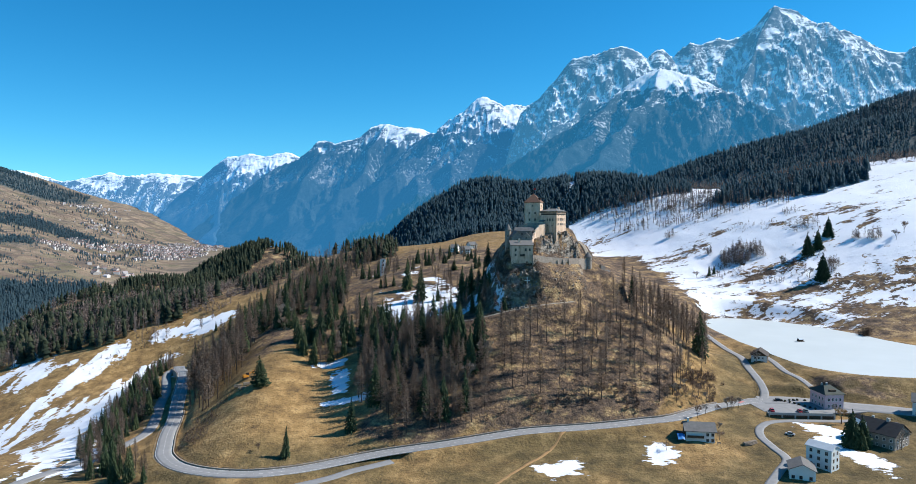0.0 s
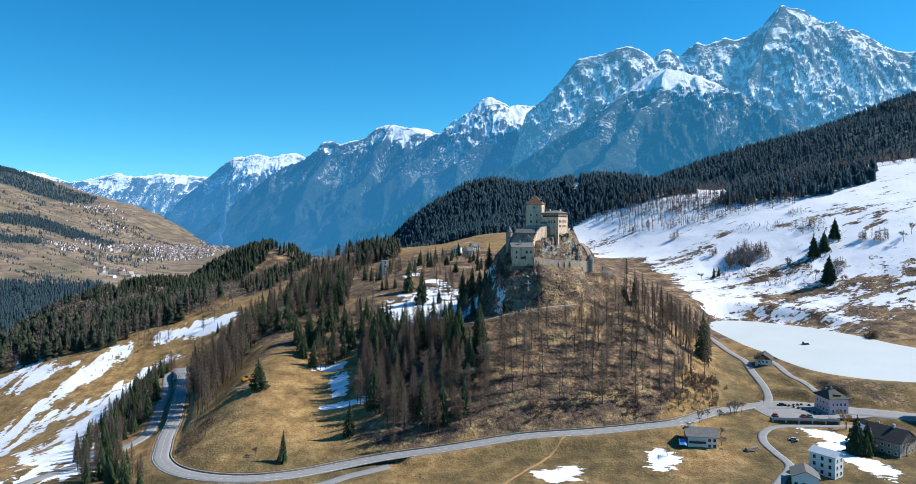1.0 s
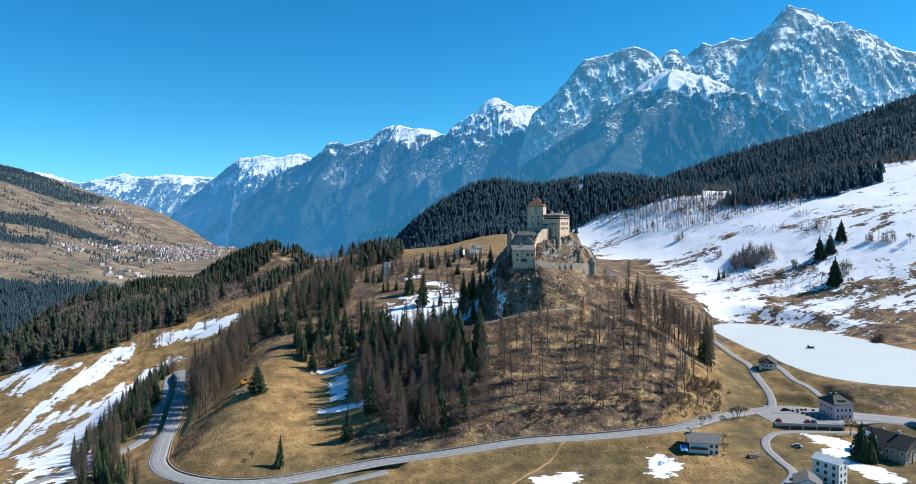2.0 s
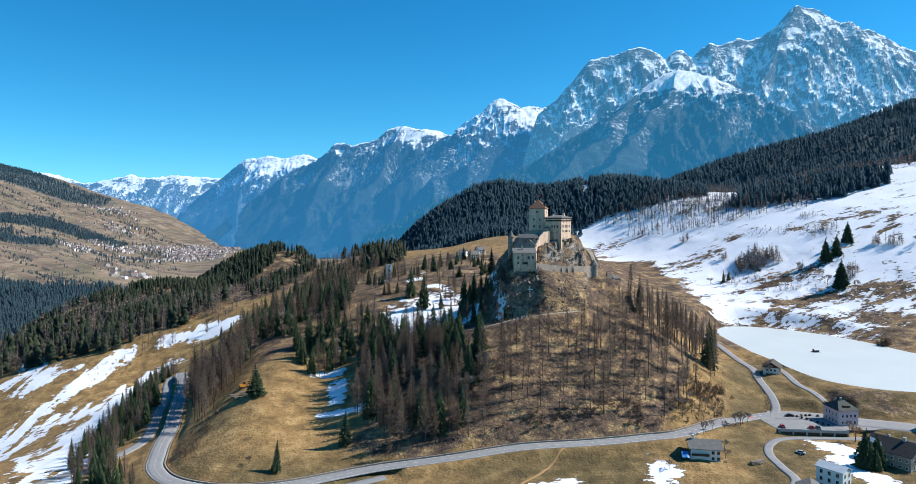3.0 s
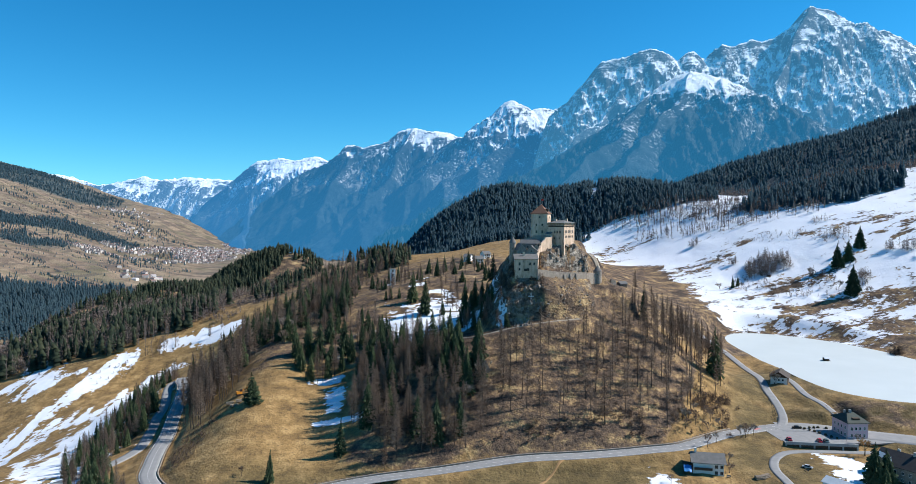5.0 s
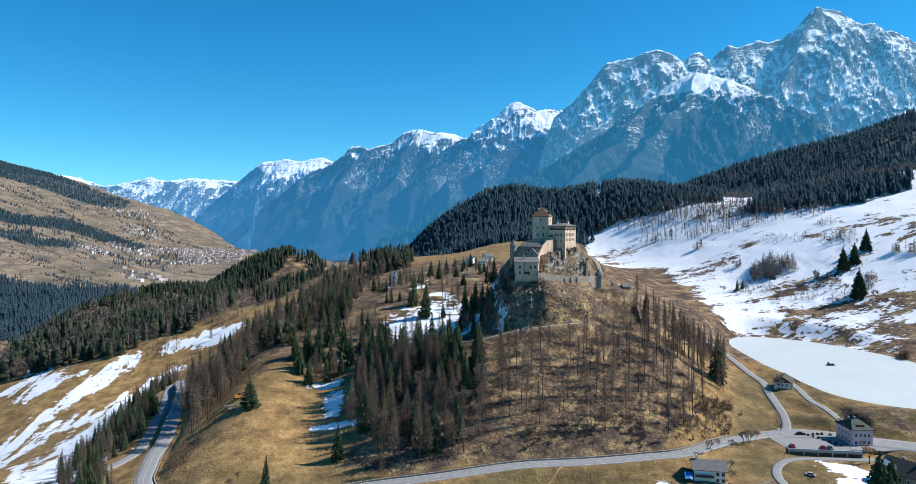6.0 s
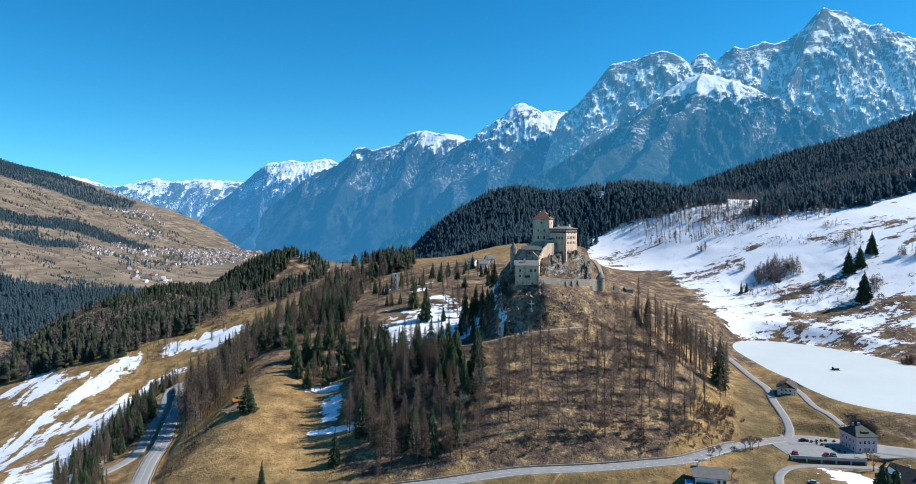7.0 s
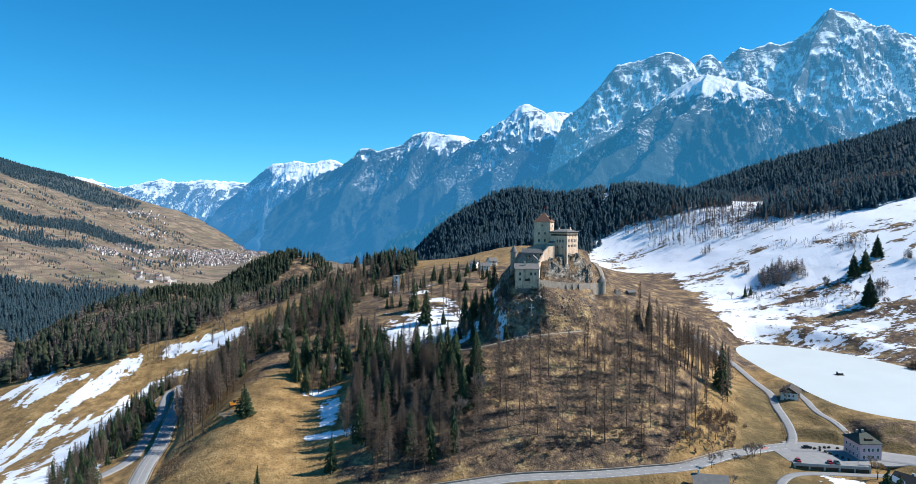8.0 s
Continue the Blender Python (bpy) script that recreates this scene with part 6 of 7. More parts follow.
# ---- the village ----
pink_mat = plain("pink_render", (0.62, 0.42, 0.44), (0.74, 0.53, 0.55), 3.0)
green_roof_mat = plain("weathered_green_metal", (0.022, 0.035, 0.03), (0.05, 0.066, 0.058), 2.0, 0.65)
concrete_mat = plain("concrete", (0.28, 0.28, 0.27), (0.42, 0.42, 0.40), 2.0)
dark_wood_mat = plain("dark_timber", (0.045, 0.03, 0.02), (0.11, 0.075, 0.05), 1.0)
grey_wood_mat = plain("weathered_timber", (0.14, 0.115, 0.09), (0.26, 0.215, 0.17), 1.0)
pale_roof_mat = plain("pale_metal_roof", (0.42, 0.47, 0.52), (0.55, 0.60, 0.64), 2.0, 0.45)
sage_mat = plain("cool_white_render", (0.55, 0.60, 0.60), (0.68, 0.72, 0.72), 2.5)


def level(x, y):
    return float(ground_height(np.array([float(x)]), np.array([float(y)]))[0])


inn = block("pink_inn", "pink rendered inn with a dark hipped roof beside the square", "house", 194.0, 357.0, -9.3, 4, 9.8, 13.5, 7.9, pink_mat, ("hip", 3.2, 0.7), green_roof_mat,
            rows_of("front", (-3.1, -1.0, 1.0, 3.1), (0.9, 4.2), 0.95, 1.5) + rows_of("left", (-4.2, -1.4, 1.6, 4.4), (0.9, 4.2), 0.95, 1.5) + rows_of("right", (-4, 0, 4), (0.9, 4.2), 0.95, 1.5),
            frame_mat=white_mat)
part("chimney", boxes((-0.5, 0.5, -0.4, 0.5, 10.2, 12.4)), concrete_mat, inn)
part("chimney", boxes((-1.9, -1.1, 1.6, 2.4, 9.4, 11.8)), concrete_mat, inn)
bm = boxes((-1.6, 1.6, -5.4, -3.6, 8.2, 9.6))
part("dormer", bm, dark_wood_mat, inn, "dark dormer with small windows")
part("cornice", boxes((-5.1, 5.1, -6.95, 6.95, 7.45, 7.75)), white_mat, inn)

garage = tagged(new("garage_row"), "low concrete garage row with dark openings under the car park", "garage")
garage.matrix_basis = pose(157.3, 342.3, -11.9, 0, 0, -5.5)
L = 31.5
part("deck", boxes((-0.3, L + 0.3, 0.2, 9.0, 2.55, 2.9)), asphalt_mat, garage)
part("parapet", boxes((-0.3, L + 0.3, -0.1, 0.2, 2.45, 3.5)), concrete_mat, garage)
part("back_wall", boxes((0, L, 5.5, 5.8, -2, 2.5)), concrete_mat, garage)
part("floor_slab", boxes((0, L, 0.2, 5.5, -2, 0.1)), concrete_mat, garage)
for k in range(6):
    part("pier", boxes((k * L / 5 - 0.35, k * L / 5 + 0.35, 0.0, 5.5, -2, 2.45)), concrete_mat, garage)
for k in range(5):
    door = part("garage_door", boxes((k * L / 5 + 0.35, (k + 1) * L / 5 - 0.35, 0.35, 0.45, 0.1, 2.1)), dark_wood_mat, garage, "dark garage door")
    part("lintel", boxes((k * L / 5 + 0.35, (k + 1) * L / 5 - 0.35, 0.05, 0.35, 2.1, 2.5)), concrete_mat, garage)

barn = block("lake_house", "half-timbered house with a white gable by the lake", "house", 189.5, 427.0, -1.0, 62, 12.0, 9.0, 5.2, dark_wood_mat, ("gable", 3.0, 0.8), plain("dark_shingles", (0.05, 0.042, 0.038), (0.10, 0.085, 0.075), 1.0),
             rows_of("front", (-3, 0, 3), (1.0,), 0.9, 1.2), sunk=3)
part("gable_front", boxes((-6.2, -6.02, -4.4, 4.4, -2, 5.0)), white_mat, barn, "white rendered gable end")
for a in (-2.2, 0, 2.2):
    for sill in (0.6, 3.0):
        add_window(barn, "left", 12.44, 9.0, a, sill, 0.85, 1.2, white_mat)

hz = level(112, 310)
road_house = block("road_house", "two-storey grey house with a broad slate roof below the road", "house", 111.3, 313.6, hz - 0.8, -10, 12.4, 9.6, 5.8, white_mat, ("gable", 2.6, 1.0), slate_mat,
                   rows_of("front", (3.2, 5.4), (0.8, 3.4), 1.0, 1.2) + rows_of("right", (-2.5, 1.5), (0.8, 3.4), 1.0, 1.2), sunk=4)
part("timber_gable", boxes((-6.34, -6.21, -4.7, 4.7, 2.6, 5.9)), dark_wood_mat, road_house)
part("balcony", boxes((-5.8, 1.5, -5.9, -4.8, 2.5, 2.7), (-5.8, 1.5, -5.9, -5.8, 2.7, 3.6)), dark_wood_mat, road_house, "dark wooden balcony")
part("lean_to", boxes((-9.8, -6.4, -4.5, 4.0, -3, 2.4)), dark_wood_mat, road_house, "dark timber lean-to")
part("chimney", boxes((-5.2, -4.4, -0.4, 0.4, 7.6, 10.2)), white_mat, road_house)
tarp_mat = plain("blue_cover", (0.03, 0.16, 0.42), (0.06, 0.26, 0.58), 1.0, 0.5)
cover_ob = tagged(new("blue_tarpaulin"), "bright blue tarpaulin hung beside the house", "tarpaulin")
cover_ob.matrix_basis = pose(102.4, 312.6, hz + 0.6, 0, 0, -10)
bm = bmesh.new()
bmesh.ops.create_grid(bm, x_segments=8, y_segments=8, size=1.0)
for v in bm.verts:
    v.co = Vector((v.co.x * 1.6, v.co.y * 1.6 - 4.0, 1.9 + 0.9 * (v.co.y) - 0.25 * v.co.x ** 2 + 0.08 * math.sin(5 * v.co.x)))
part("sheet", bm, tarp_mat, cover_ob)
part("post", boxes((-1.5, -1.4, -2.5, -2.4, -1, 2.6), (1.4, 1.5, -2.5, -2.4, -1, 2.6)), dark_wood_mat, cover_ob)

wz = level(139, 272)
cabin = block("white_house", "low white house with a grey pitched roof", "house", 139.5, 274.5, wz - 0.8, -22, 9.5, 10.0, 4.6, white_mat, ("gable_y", 2.4, 0.5), slate_mat,
              rows_of("front", (-3.4, -0.6, 3.0), (1.0,), 1.0, 1.2) + rows_of("left", (0,), (1.0, 3.6), 0.8, 1.0) + rows_of("right", (-1.8, 1.6), (1.0,), 1.0, 1.2))
wz2 = level(152, 281)
tall_house = block("tall_white_house", "tall pale house with a light metal roof", "house", 152.0, 282.0, wz2 - 0.5, -55, 10.5, 6.5, 9.0, sage_mat, ("gable", 1.6, 0.5), pale_roof_mat,
                   rows_of("front", (-3.2, 0, 3.2), (1.0, 3.8, 6.6), 0.95, 1.3) + rows_of("left", (-1.5, 1.5), (3.8, 6.6), 0.9, 1.2) + rows_of("right", (-1.5, 1.5), (1.0, 3.8, 6.6), 0.9, 1.2))
bz = level(192, 307)
farm = block("farmhouse", "large old stone farmhouse under a black slate roof", "house", 192.5, 309.0, bz - 0.5, -58, 19.0, 13.0, 6.8, stone_mat, ("gable", 4.4, 0.7), black_slate_mat,
             rows_of("front", (-7, -4, -1, 2, 5, 8), (1.0, 3.9), 0.9, 1.2) + rows_of("left", (-4, 0, 4), (1.0, 3.9), 0.9, 1.2) + rows_of("right", (-4, -1.3, 1.3, 4), (1.0, 3.9), 0.9, 1.3) + rows_of("right", (-1, 1), (7.0,), 0.8, 1.0),
             frame_mat=white_mat)
part("chimney", boxes((3.0, 4.2, -0.6, 0.6, 9.6, 12.6)), concrete_mat, farm)
part("chimney", boxes((-4.2, -3.2, 1.0, 2.0, 9.0, 11.8)), concrete_mat, farm)
bm = bmesh.new()
slab(bm, [(-9.6, -6.6, 6.75), (-2.0, -6.9, 6.72), (-4.2, -3.6, 9.25), (-9.6, -2.4, 10.0)], 0.12)
part("roof_snow", bm, ice_mat, farm, "melting snow left on the roof")
block("corner_house", "white village house at the street's edge", "house", 236.0, 341.0, level(236, 341) - 0.5, -35, 12, 10, 8.0, white_mat, ("gable", 3.2, 0.7), slate_mat,
      rows_of("front", (-4, -1.3, 1.3, 4), (1.2, 4.4), 0.95, 1.3) + rows_of("left", (-3, 0, 3), (1.2, 4.4), 0.95, 1.3), frame_mat=stone_mat)
block("timber_shed", "small weathered timber shed behind the farmhouse", "shed", 208.5, 326.0, level(208.5, 326) - 0.3, -30, 6.0, 4.0, 2.6, grey_wood_mat, ("gable", 1.2, 0.4), slate_mat, rows_of("front", (0,), (0.8,), 0.8, 0.8))
block("pasture_hut", "small grey hut on the pasture behind the castle", "hut", 138, 640, level(138, 640) - 0.3, 20, 7.0, 5.5, 3.0, grey_wood_mat, ("gable", 1.8, 0.5), slate_mat, rows_of("front", (-1.5, 1.5), (1.0,), 0.8, 0.9))
for hx, hy, turn, w in ((7, 672, 15, 8.5), (-3, 694, -20, 7), (14, 700, 30, 7.5), (-268, 905, 10, 10)):
    block("hamlet_house", "white farmhouse with a dark roof in the hamlet", "house", hx, hy, level(hx, hy) - 0.4, turn, w, 8, 4.6, white_mat, ("gable", 2.8, 0.7), slate_mat if hx > -200 else tile_mat,
          rows_of("front", (-2.2, 0, 2.2), (0.9, 2.9), 0.8, 1.0), group="hamlet houses")
def bench(x, y, turn):
    ob = tagged(new("garden_bench"), "weathered wooden bench on the grass beside the house", "bench", "garden benches")
    ob.matrix_basis = pose(x, y, level(x, y), 0, 0, turn)
    part("seat", boxes((-0.9, 0.9, -0.25, 0.2, 0.42, 0.48)), grey_wood_mat, ob)
    part("backrest", boxes((-0.9, 0.9, 0.2, 0.26, 0.5, 0.95)), grey_wood_mat, ob)
    for lx in (-0.75, 0.75):
        part("leg", boxes((lx - 0.05, lx + 0.05, -0.2, 0.2, 0.0, 0.42)), grey_wood_mat, ob)


bench(118.5, 307.2, 15)
bench(154.5, 315.5, -60)
# ruined chapel tower on the shoulder
tower = block("chapel_tower", "slim pale ruined chapel tower among the trees", "tower", -68.5, 622.0, level(-68.5, 622) - 0.4, 14, 4.6, 4.6, 15.5, white_mat, None, None,
              rows_of("front", (0,), (9.5, 13.0), 0.9, 1.6) + rows_of("right", (0,), (12.0,), 0.9, 1.6), frame_mat=stone_mat)
part("parapet", boxes((-2.5, 2.5, -2.5, 2.5, 15.2, 15.55)), stone_mat, tower)

# hut on the ice, and the stalls of the square
hut = block("ice_hut", "tiny dark hut standing on the frozen lake", "hut", 247.6, 491.9, -0.02, 10, 3.2, 2.6, 1.6, dark_wood_mat, ("gable", 0.8, 0.3), pale_roof_mat, sunk=0.0)
part("skirt_board", boxes((-2.3, 2.3, -2.0, 2.0, 0.0, 0.18)), dark_wood_mat, hut)

# cars: body, cabin and wheels
tyre_mat = plain("tyre", (0.015, 0.015, 0.015), (0.03, 0.03, 0.03), 0.5)


def car(x, y, z, turn, paint, label):
    ob = tagged(new("parked_car"), label, "car", "parked cars")
    ob.matrix_basis = pose(x, y, z, 0, 0, turn)
    bm = bmesh.new()
    for z0, z1, a, b, inset in ((0.3, 0.85, -2.15, 2.15, 0.08),):
        vs = box(bm, a, b, -0.88, 0.88, z0, z1)
        for v in vs[4:]:
            v.co.y *= 0.95
            v.co.x *= 0.96
    bmesh.ops.bevel(bm, geom=bm.edges[:], offset=0.1, segments=2, affect="EDGES")
    part("body", bm, paint, ob)
    bm = bmesh.new()
    vs = box(bm, -1.25, 1.2, -0.8, 0.8, 0.84, 1.44)
    for v in vs[4:]:
        v.co.x = v.co.x * 0.68 - 0.08
        v.co.y *= 0.82
    part("window_band", bm, glass_mat, ob, "dark car windows")
    bm = bmesh.new()
    vs = box(bm, -0.95, 0.78, -0.66, 0.66, 1.42, 1.5)
    part("car_roof", bm, paint, ob)
    for wx in (-1.35, 1.35):
        for wy in (-0.86, 0.86):
            bm = bmesh.new()
            bmesh.ops.create_cone(bm, cap_ends=True, segments=14, radius1=0.33, radius2=0.33, depth=0.22)
            w = part("wheel", bm, tyre_mat, ob)
            w.matrix_basis = pose(wx, wy, 0.33, 90, 0, 0)
    return ob


def paint(name, col):
    return plain(name, tuple(0.85 * c for c in col), col, 2.0, 0.3, 0.0, 0.2)


red_paint, grey_paint, black_paint, silver_paint = paint("red_paint", (0.45, 0.03, 0.05)), paint("petrol_paint", (0.12, 0.2, 0.22)), paint("black_paint", (0.02, 0.02, 0.022)), paint("silver_paint", (0.5, 0.5, 0.52))
car(160.2, 346.0, -8.98, 84, red_paint, "red car parked at the edge of the car park")
car(173.6, 344.4, -8.98, 80, red_paint, "dark red car parked beside the parapet")
car(176.6, 344.3, -8.98, 82, grey_paint, "grey-green car parked beside the parapet")
car(172.2, 365.4, -9.08, 2, black_paint, "black car parked on the square")
car(156.2, 318.5, level(156.2, 318.5) + 0.02, -35, silver_paint, "silver car parked beside the lane")
planter_mat = plain("planter_shrub", (0.03, 0.035, 0.02), (0.07, 0.075, 0.045), 0.4)
tub = tagged(new("planter"), "dark planter tub with a clipped shrub on the square", "planter", "planters on the square")
part("tub", boxes((-0.7, 0.7, -0.35, 0.35, 0, 0.5)), dark_wood_mat, tub)
bm = bmesh.new()
bmesh.ops.create_icosphere(bm, subdivisions=2, radius=0.62)
for v in bm.verts:
    v.co *= 1 + 0.25 * noise.noise(v.co * 4)
    v.co.z = v.co.z * 0.6 + 0.75
part("shrub", bm, planter_mat, tub)
SPOTS = [(175.6, 364.2), (177.0, 361.8), (178.6, 360.0), (179.8, 357.6), (181.4, 354.6), (182.6, 351.6), (184.0, 349.0), (181, 366), (183.2, 366.4), (186.8, 365.4), (190.4, 364.6), (178.6, 365.6)]
tub.matrix_basis = pose(174.2, 365.4, -9.08)
for n, (px, py) in enumerate(SPOTS):
    copy_thing(tub, pose(px, py, -9.08, 0, 0, 20 + 37 * n))
# parking square surface and its painted mark
bm = bmesh.new()
prism(bm, [(156.5, 346), (186, 343.4), (200, 343), (214, 346), (206, 362), (186, 369.5), (168, 372), (155, 362)], -9.6, -9.06)
me = bpy.data.meshes.new("square")
bm.to_mesh(me)
bm.free()
me.materials.append(asphalt_mat)
tagged(new("pavement_square", me), "asphalt village square used as a car park", "square", kind="structure")
mark_mat = plain("red_road_mark", (0.42, 0.16, 0.15), (0.55, 0.24, 0.22), 0.8, bump=0.0)
bm = boxes((-2.6, 2.6, -0.8, 0.8, 0, 0.03))
me = bpy.data.meshes.new("road_mark")
bm.to_mesh(me)
bm.free()
me.materials.append(mark_mat)
rm = tagged(new("trim_road_mark", me), "faded red marking on the road", "road mark", kind="structure")
line, z, half = LINES["main_road"]
i = int(np.argmin(np.hypot(line[:, 0] - 152, line[:, 1] - 363)))
rm.matrix_basis = pose(line[i, 0], line[i, 1], z[i] + 0.17, 0, 0, 38)


# road lines, fences and rails
def along(name, key, offset, wide, dash, gap, lift, mat, label, lo=0.0, hi=1.0):
    line, z, half = LINES[key]
    d = np.gradient(line, axis=0)
    d /= np.linalg.norm(d, axis=1)[:, None]
    nrm = np.stack([-d[:, 1], d[:, 0]], -1)
    p = line + nrm * offset
    verts, faces = [], []
    n0, n1 = int(lo * len(p)), int(hi * len(p)) - 1
    step = dash + gap
    for i in range(n0, n1, step):
        for j in range(i, min(i + dash, n1)):
            b = len(verts)
            for q, zz in ((p[j], z[j]), (p[j + 1], z[j + 1])):
                m = nrm[j if q is p[j] else j + 1]
                verts += [(*(q - m * wide / 2), zz + lift), (*(q + m * wide / 2), zz + lift)]
            faces.append((b, b + 2, b + 3, b + 1))
    return tagged(new(name, mesh_of(name, verts, faces, mat)), label, "road marking", kind="structure")


along("trim_edge_line", "main_road", 3.55, 0.16, 1, 0, 0.125, line_mat, "white edge line of the road")
along("trim_edge_line", "main_road", -3.55, 0.16, 1, 0, 0.125, line_mat, "white edge line of the road")
along("trim_centre_line", "main_road", 0.0, 0.14, 1, 1, 0.16, line_mat, "dashed white centre line")


def fence(name, label, key, offset, gap, tall, mat, lo, hi, rails=(0.45, 0.9), post_w=0.09):
    """Posts and rails beside a road."""
    line, z, half = LINES[key]
    d = np.gradient(line, axis=0)
    d /= np.linalg.norm(d, axis=1)[:, None]
    p = line + np.stack([-d[:, 1], d[:, 0]], -1) * offset
    p = p[int(lo * len(p)):int(hi * len(p))]
    s = np.r_[0, np.cumsum(np.linalg.norm(np.diff(p, axis=0), axis=1))]
    at = np.arange(0, s[-1], gap)
    x, y = np.interp(at, s, p[:, 0]), np.interp(at, s, p[:, 1])
    g = ground_height(x, y)
    ob = tagged(new(name), label, "fence")
    ob.matrix_basis = pose(x[0], y[0], g[0])
    bm = boxes((-post_w, post_w, -post_w, post_w, -0.4, tall))
    post_me = bpy.data.meshes.new("post")
    bm.to_mesh(post_me)
    bm.free()
    post_me.materials.append(mat)
    for i in range(len(x)):
        o = new("post", post_me)
        o.parent = ob
        o.matrix_basis = pose(x[i] - x[0], y[i] - y[0], g[i] - g[0], rng.uniform(-3, 3), rng.uniform(-3, 3), rng.uniform(0, 90))
    for r in rails:
        bm = bmesh.new()
        prev = None
        for i in range(len(x)):
            zz = g[i] - g[0] + r
            cur = [bm.verts.new((x[i] - x[0], y[i] - y[0], zz - 0.07)), bm.verts.new((x[i] - x[0], y[i] - y[0] + 0.07, zz - 0.07)),
                   bm.verts.new((x[i] - x[0], y[i] - y[0] + 0.07, zz + 0.07)), bm.verts.new((x[i] - x[0], y[i] - y[0], zz + 0.07))]
            if prev:
                for k in range(4):
                    bm.faces.new((prev[k], prev[(k + 1) % 4], cur[(k + 1) % 4], cur[k]))
            prev = cur
        part("rail", bm, mat, ob)
    return ob


rail_mat = plain("galvanised_rail", (0.30, 0.31, 0.32), (0.45, 0.46, 0.47), 1.0, 0.45, 0.0, 0.6)
fence("pasture_fence", "weathered timber fence above the main road", "main_road", 5.4, 3.0, 1.15, grey_wood_mat, 0.40, 0.93)
fence("bend_wall_fence", "dark timber fence round the inside of the bend", "main_road", 5.2, 2.6, 1.1, dark_wood_mat, 0.22, 0.40)
fence("guard_rail", "steel guard rail on the outside of the bend", "main_road", -4.6, 3.0, 0.75, rail_mat, 0.10, 0.52, rails=(0.6,), post_w=0.06)
fence("lane_fence", "timber fence beside the lake lane", "lake_lane", 3.2, 3.0, 1.1, grey_wood_mat, 0.05, 0.95, rails=(0.9,))


def kerb_wall(name, label, key, offset, wide, tall, mat, lo, hi, deep=1.5):
    """A low retaining wall beside a road."""
    line, z, half = LINES[key]
    d = np.gradient(line, axis=0)
    d /= np.linalg.norm(d, axis=1)[:, None]
    nrm = np.stack([-d[:, 1], d[:, 0]], -1)
    n0, n1 = int(lo * len(line)), int(hi * len(line))
    rows = []
    for off, dz in ((offset - wide / 2, -deep), (offset - wide / 2, tall), (offset + wide / 2, tall), (offset + wide / 2, -deep)):
        rows.append(np.column_stack([line + nrm * off, z + dz])[n0:n1])
    v = np.stack(rows, 1).reshape(-1, 3)
    ob = sheet(name, v, n1 - n0, 4, mat)
    for poly in ob.data.polygons:
        poly.use_smooth = False
    return tagged(ob, label, "wall", kind="structure")


kerb_wall("wall_bank", "low stone wall holding the bank above the road", "main_road", 4.55, 0.5, 0.7, stone_mat, 0.24, 0.94)
kerb_wall("wall_between_roads", "stone retaining wall between the two road levels", "main_road", -4.45, 0.5, 0.25, stone_mat, 0.03, 0.2, 5.0)

# dirt track down the meadow
track = spline([(50, 318.5), (44, 311), (36, 301), (28, 292), (18, 281), (6, 268)], 2.0)
tz = ground_height(track[:, 0], track[:, 1])
ribbon("dirt_track", track, tz + 0.02, 0.75, dirt_mat, 0.06, "bare orange earth track across the meadow")

# retaining pile by the orange tent, digger and timber on the meadow's edge
orange_mat = plain("orange_machine", (0.55, 0.20, 0.02), (0.70, 0.30, 0.04), 1.0, 0.5)
digger = tagged(new("digger"), "orange digger parked at the meadow's edge", "digger")
digger.matrix_basis = pose(-121.5, 388, level(-121.5, 388), 0, 0, 35)
part("track", boxes((-1.7, 1.7, -1.3, -0.8, 0, 0.8)), tyre_mat, digger)
part("track", boxes((-1.7, 1.7, 0.8, 1.3, 0, 0.8)), tyre_mat, digger)
part("body", boxes((-1.7, 1.3, -1.2, 1.2, 0.8, 2.1)), orange_mat, digger)
part("cab", boxes((0.1, 1.4, -1.1, 0.1, 2.1, 3.1)), glass_mat, digger)
bm = bmesh.new()
vs = box(bm, 1.2, 4.6, 0.2, 0.6, 1.6, 2.1)
for v in vs:
    if v.co.x > 3:
        v.co.z += 2.0
part("boom", bm, orange_mat, digger)
bm = bmesh.new()
vs = box(bm, 4.2, 4.7, 0.2, 0.6, 0.8, 4.0)
part("arm", bm, orange_mat, digger)
part("bucket", boxes((3.9, 4.9, -0.1, 0.9, 0.2, 0.9)), dark_wood_mat, digger)
for k, (px, py, turn) in enumerate(((-118, 379, 20), (-120, 376, 30), (-124, 381, 15), (131, 306, 10), (134, 308, 30))):
    pile = tagged(new("timber_pile"), "stack of cut logs and planks on the ground", "timber pile", "timber piles")
    pile.matrix_basis = pose(px, py, level(px, py), 0, 0, turn)
    for r in range(3):
        for c in range(5 - r):
            bm = bmesh.new()
            bmesh.ops.create_cone(bm, cap_ends=True, segments=7, radius1=0.26, radius2=0.24, depth=4.2, matrix=pose(0, (c + r / 2) * 0.5 - 1.0, 0.25 + 0.44 * r, 0, 90, 0))
            part("log", bm, grey_wood_mat, pile)


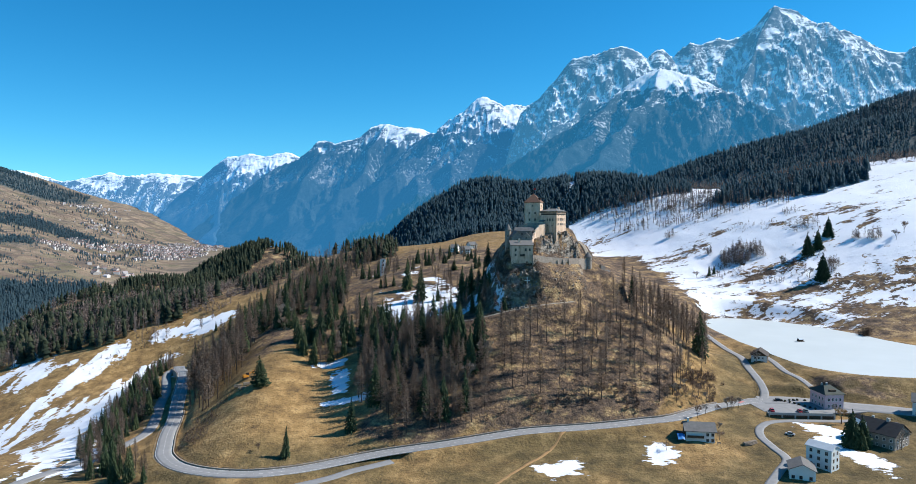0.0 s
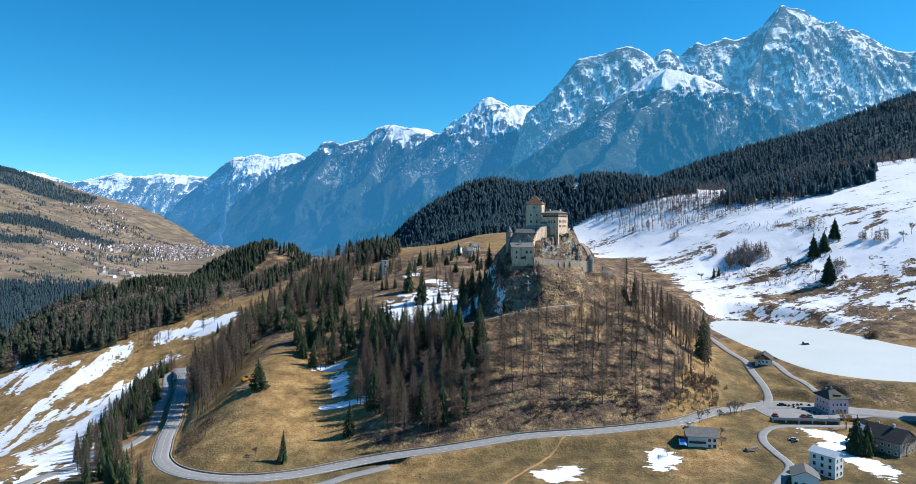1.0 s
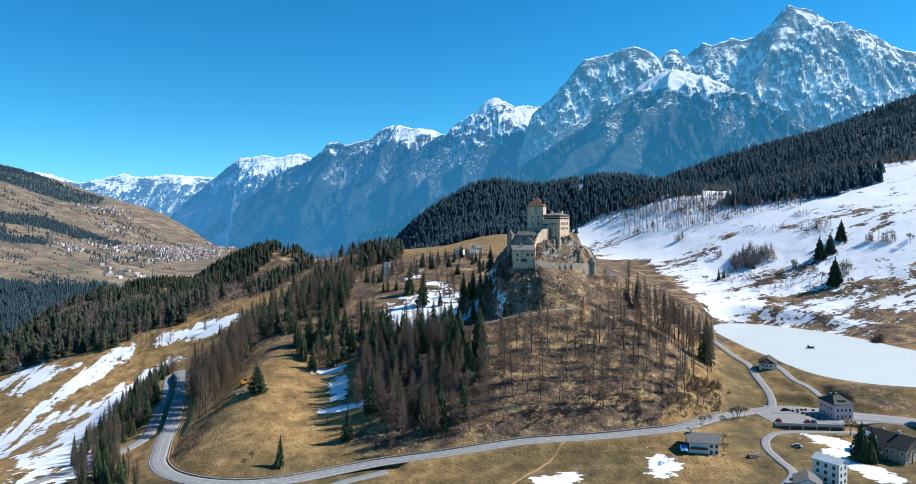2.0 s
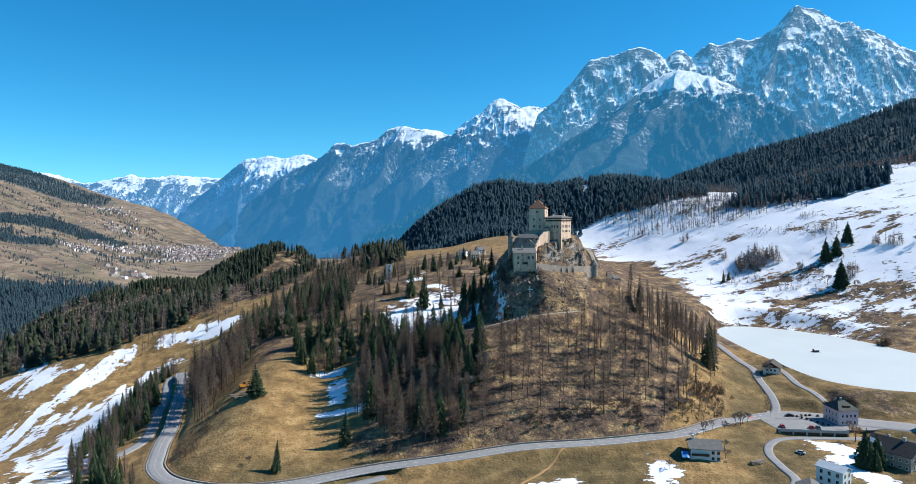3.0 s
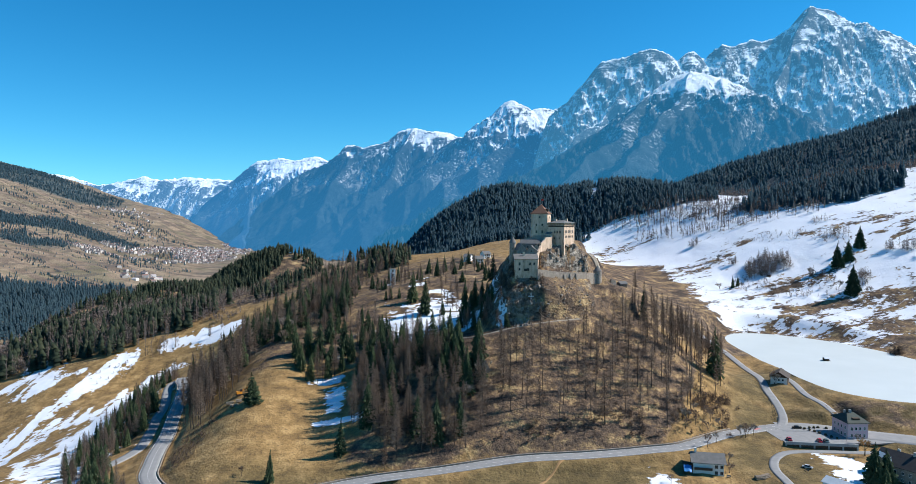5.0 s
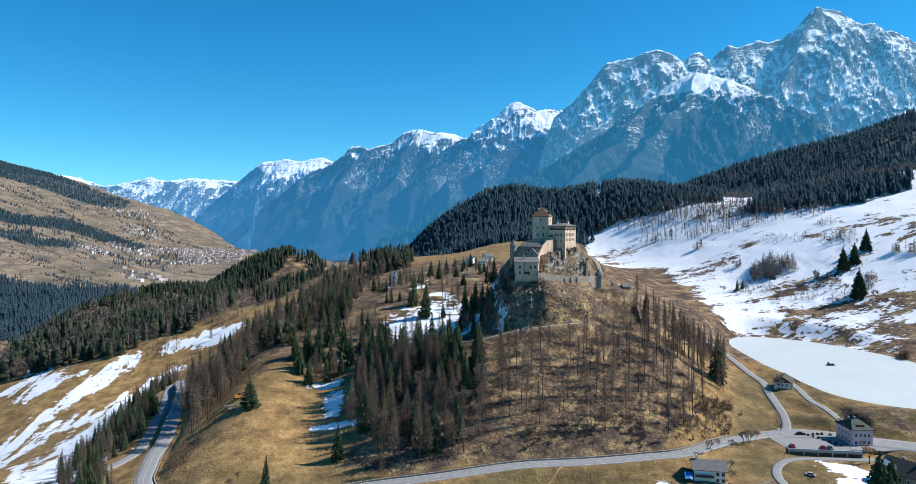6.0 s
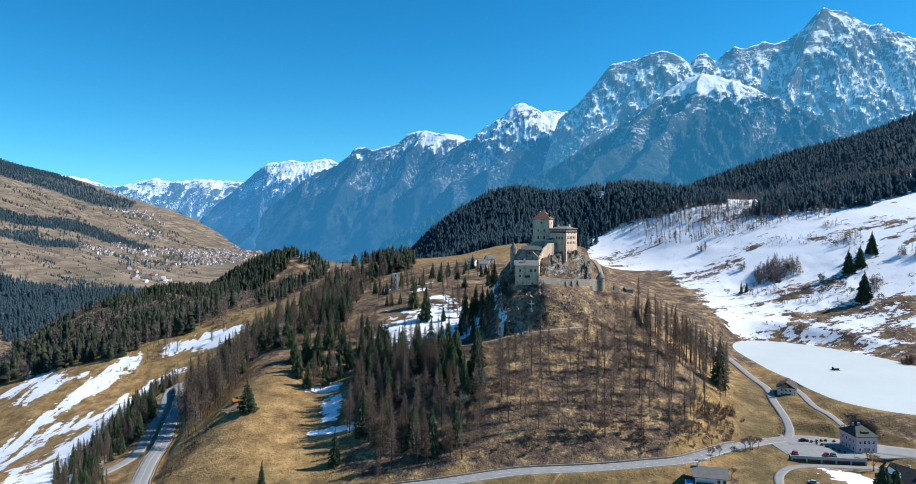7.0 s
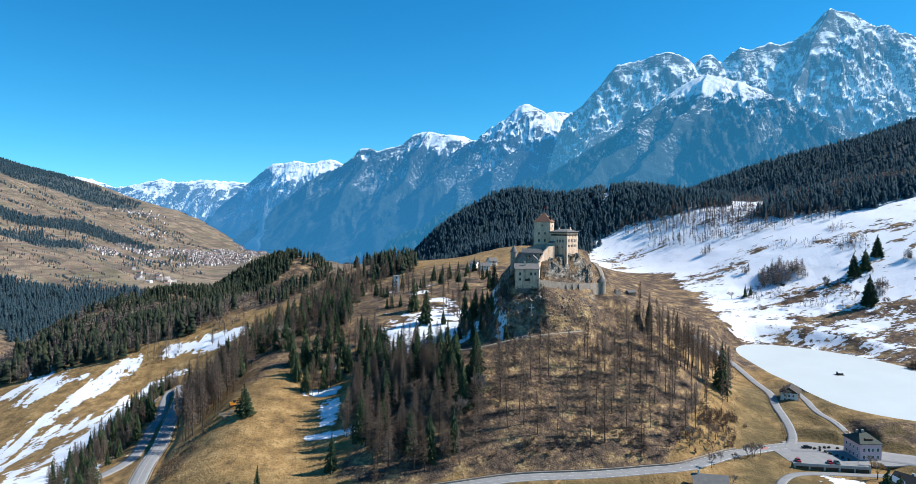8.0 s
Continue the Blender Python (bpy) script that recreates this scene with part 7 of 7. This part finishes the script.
# street lamps on the square and the sign posts
def street_lamp(x, y, z, first=None):
    if first:
        return copy_thing(first, pose(x, y, z))
    ob = tagged(new("street_lamp"), "slim grey street lamp on the square", "street lamp", "street lamps")
    ob.matrix_basis = pose(x, y, z)
    bm = bmesh.new()
    bmesh.ops.create_cone(bm, cap_ends=True, segments=8, radius1=0.08, radius2=0.05, depth=5.5, matrix=Matrix.Translation((0, 0, 2.75)))
    part("pole", bm, rail_mat, ob)
    part("lamp_head", boxes((-0.1, 0.7, -0.14, 0.14, 5.45, 5.6)), rail_mat, ob)
    return ob


lamp = street_lamp(186.5, 345.4, -8.98)
for lx, ly in ((163, 366.5), (203, 360)):
    street_lamp(lx, ly, -9.1, lamp)


# ---- the distant town ----
def town(name, label, centres, count, seed, size=1.0):
    """Small gabled houses over the valley floor, as one mesh."""
    r = np.random.RandomState(seed)
    verts, faces, mats = [], [], []
    for _ in range(count):
        cx, cy, sx, sy, turn = centres[r.randint(len(centres))]
        u, v = r.normal() * sx, r.normal() * sy
        x, y = cx + u * math.cos(turn) - v * math.sin(turn), cy + u * math.sin(turn) + v * math.cos(turn)
        z = float(ground_height(np.array([x]), np.array([y]))[0])
        w, d, h, rise, a = size * r.uniform(6, 14), size * r.uniform(6, 10), r.uniform(3, 7), r.uniform(2, 4), r.uniform(-0.8, 0.8)
        c, s = math.cos(a), math.sin(a)
        b = len(verts)
        for lx, ly, lz in ((-w, -d, -3), (w, -d, -3), (w, d, -3), (-w, d, -3), (-w, -d, h), (w, -d, h), (w, d, h), (-w, d, h), (-w, 0, h + rise), (w, 0, h + rise)):
            verts.append((x + (lx * c - ly * s) / 2, y + (lx * s + ly * c) / 2, z + lz))
        faces += [(b, b + 1, b + 5, b + 4), (b + 1, b + 2, b + 6, b + 9, b + 5), (b + 2, b + 3, b + 7, b + 6), (b + 3, b, b + 4, b + 8, b + 7), (b + 4, b + 5, b + 9, b + 8), (b + 6, b + 7, b + 8, b + 9)]
        mats += [0, 0, 0, 0, 1, 1]
    me = bpy.data.meshes.new(name)
    me.from_pydata(verts, [], faces)
    me.materials.append(town_wall_mat)
    me.materials.append(town_roof_mat)
    me.polygons.foreach_set("material_index", mats)
    me.update()
    return tagged(new(name, me), label, "town", kind="stuff")


town_wall_mat = material("town_walls", lambda k: k.ramp(k.island(), (0.0, (0.16, 0.14, 0.13)), (0.5, (0.42, 0.40, 0.38)), (1.0, (0.75, 0.74, 0.72))))
town_roof_mat = material("town_roofs", lambda k: k.ramp(k.island(), (0.0, (0.10, 0.095, 0.10)), (0.5, (0.19, 0.17, 0.17)), (0.8, (0.30, 0.15, 0.11)), (1.0, (0.50, 0.53, 0.57))))
TOWN = np.array([(-1524, 2441), (-1559, 2683), (-1419, 2731), (-1395, 3100), (-1451, 3725), (-1472, 4050), (-1269, 3765), (-1142, 3077), (-1155, 2788), (-1248, 2532), (-1308, 2439), (-1339, 2275)], float)
tx, ty, tr = scatter_many(TOWN, 2600, 44)
keep = fbm(tx / 130, ty / 170, 3, 5) > -0.2
town("distant_town", "distant town of pale houses on the valley floor", [(x, y, 3, 3, 0.3) for x, y in zip(tx[keep], ty[keep])], 2100, 5, 0.8)
town("distant_village", "distant hamlet on the valley side", [(-1960, 3750, 60, 150, 0.3), (-2000, 3650, 40, 60, 0.2), (-1700, 3250, 50, 70, 0.3)], 150, 6, 0.9)
town("distant_works", "large pale halls at the near edge of the town", [(-1105, 2130, 36, 60, 0.3)], 20, 7, 1.9)
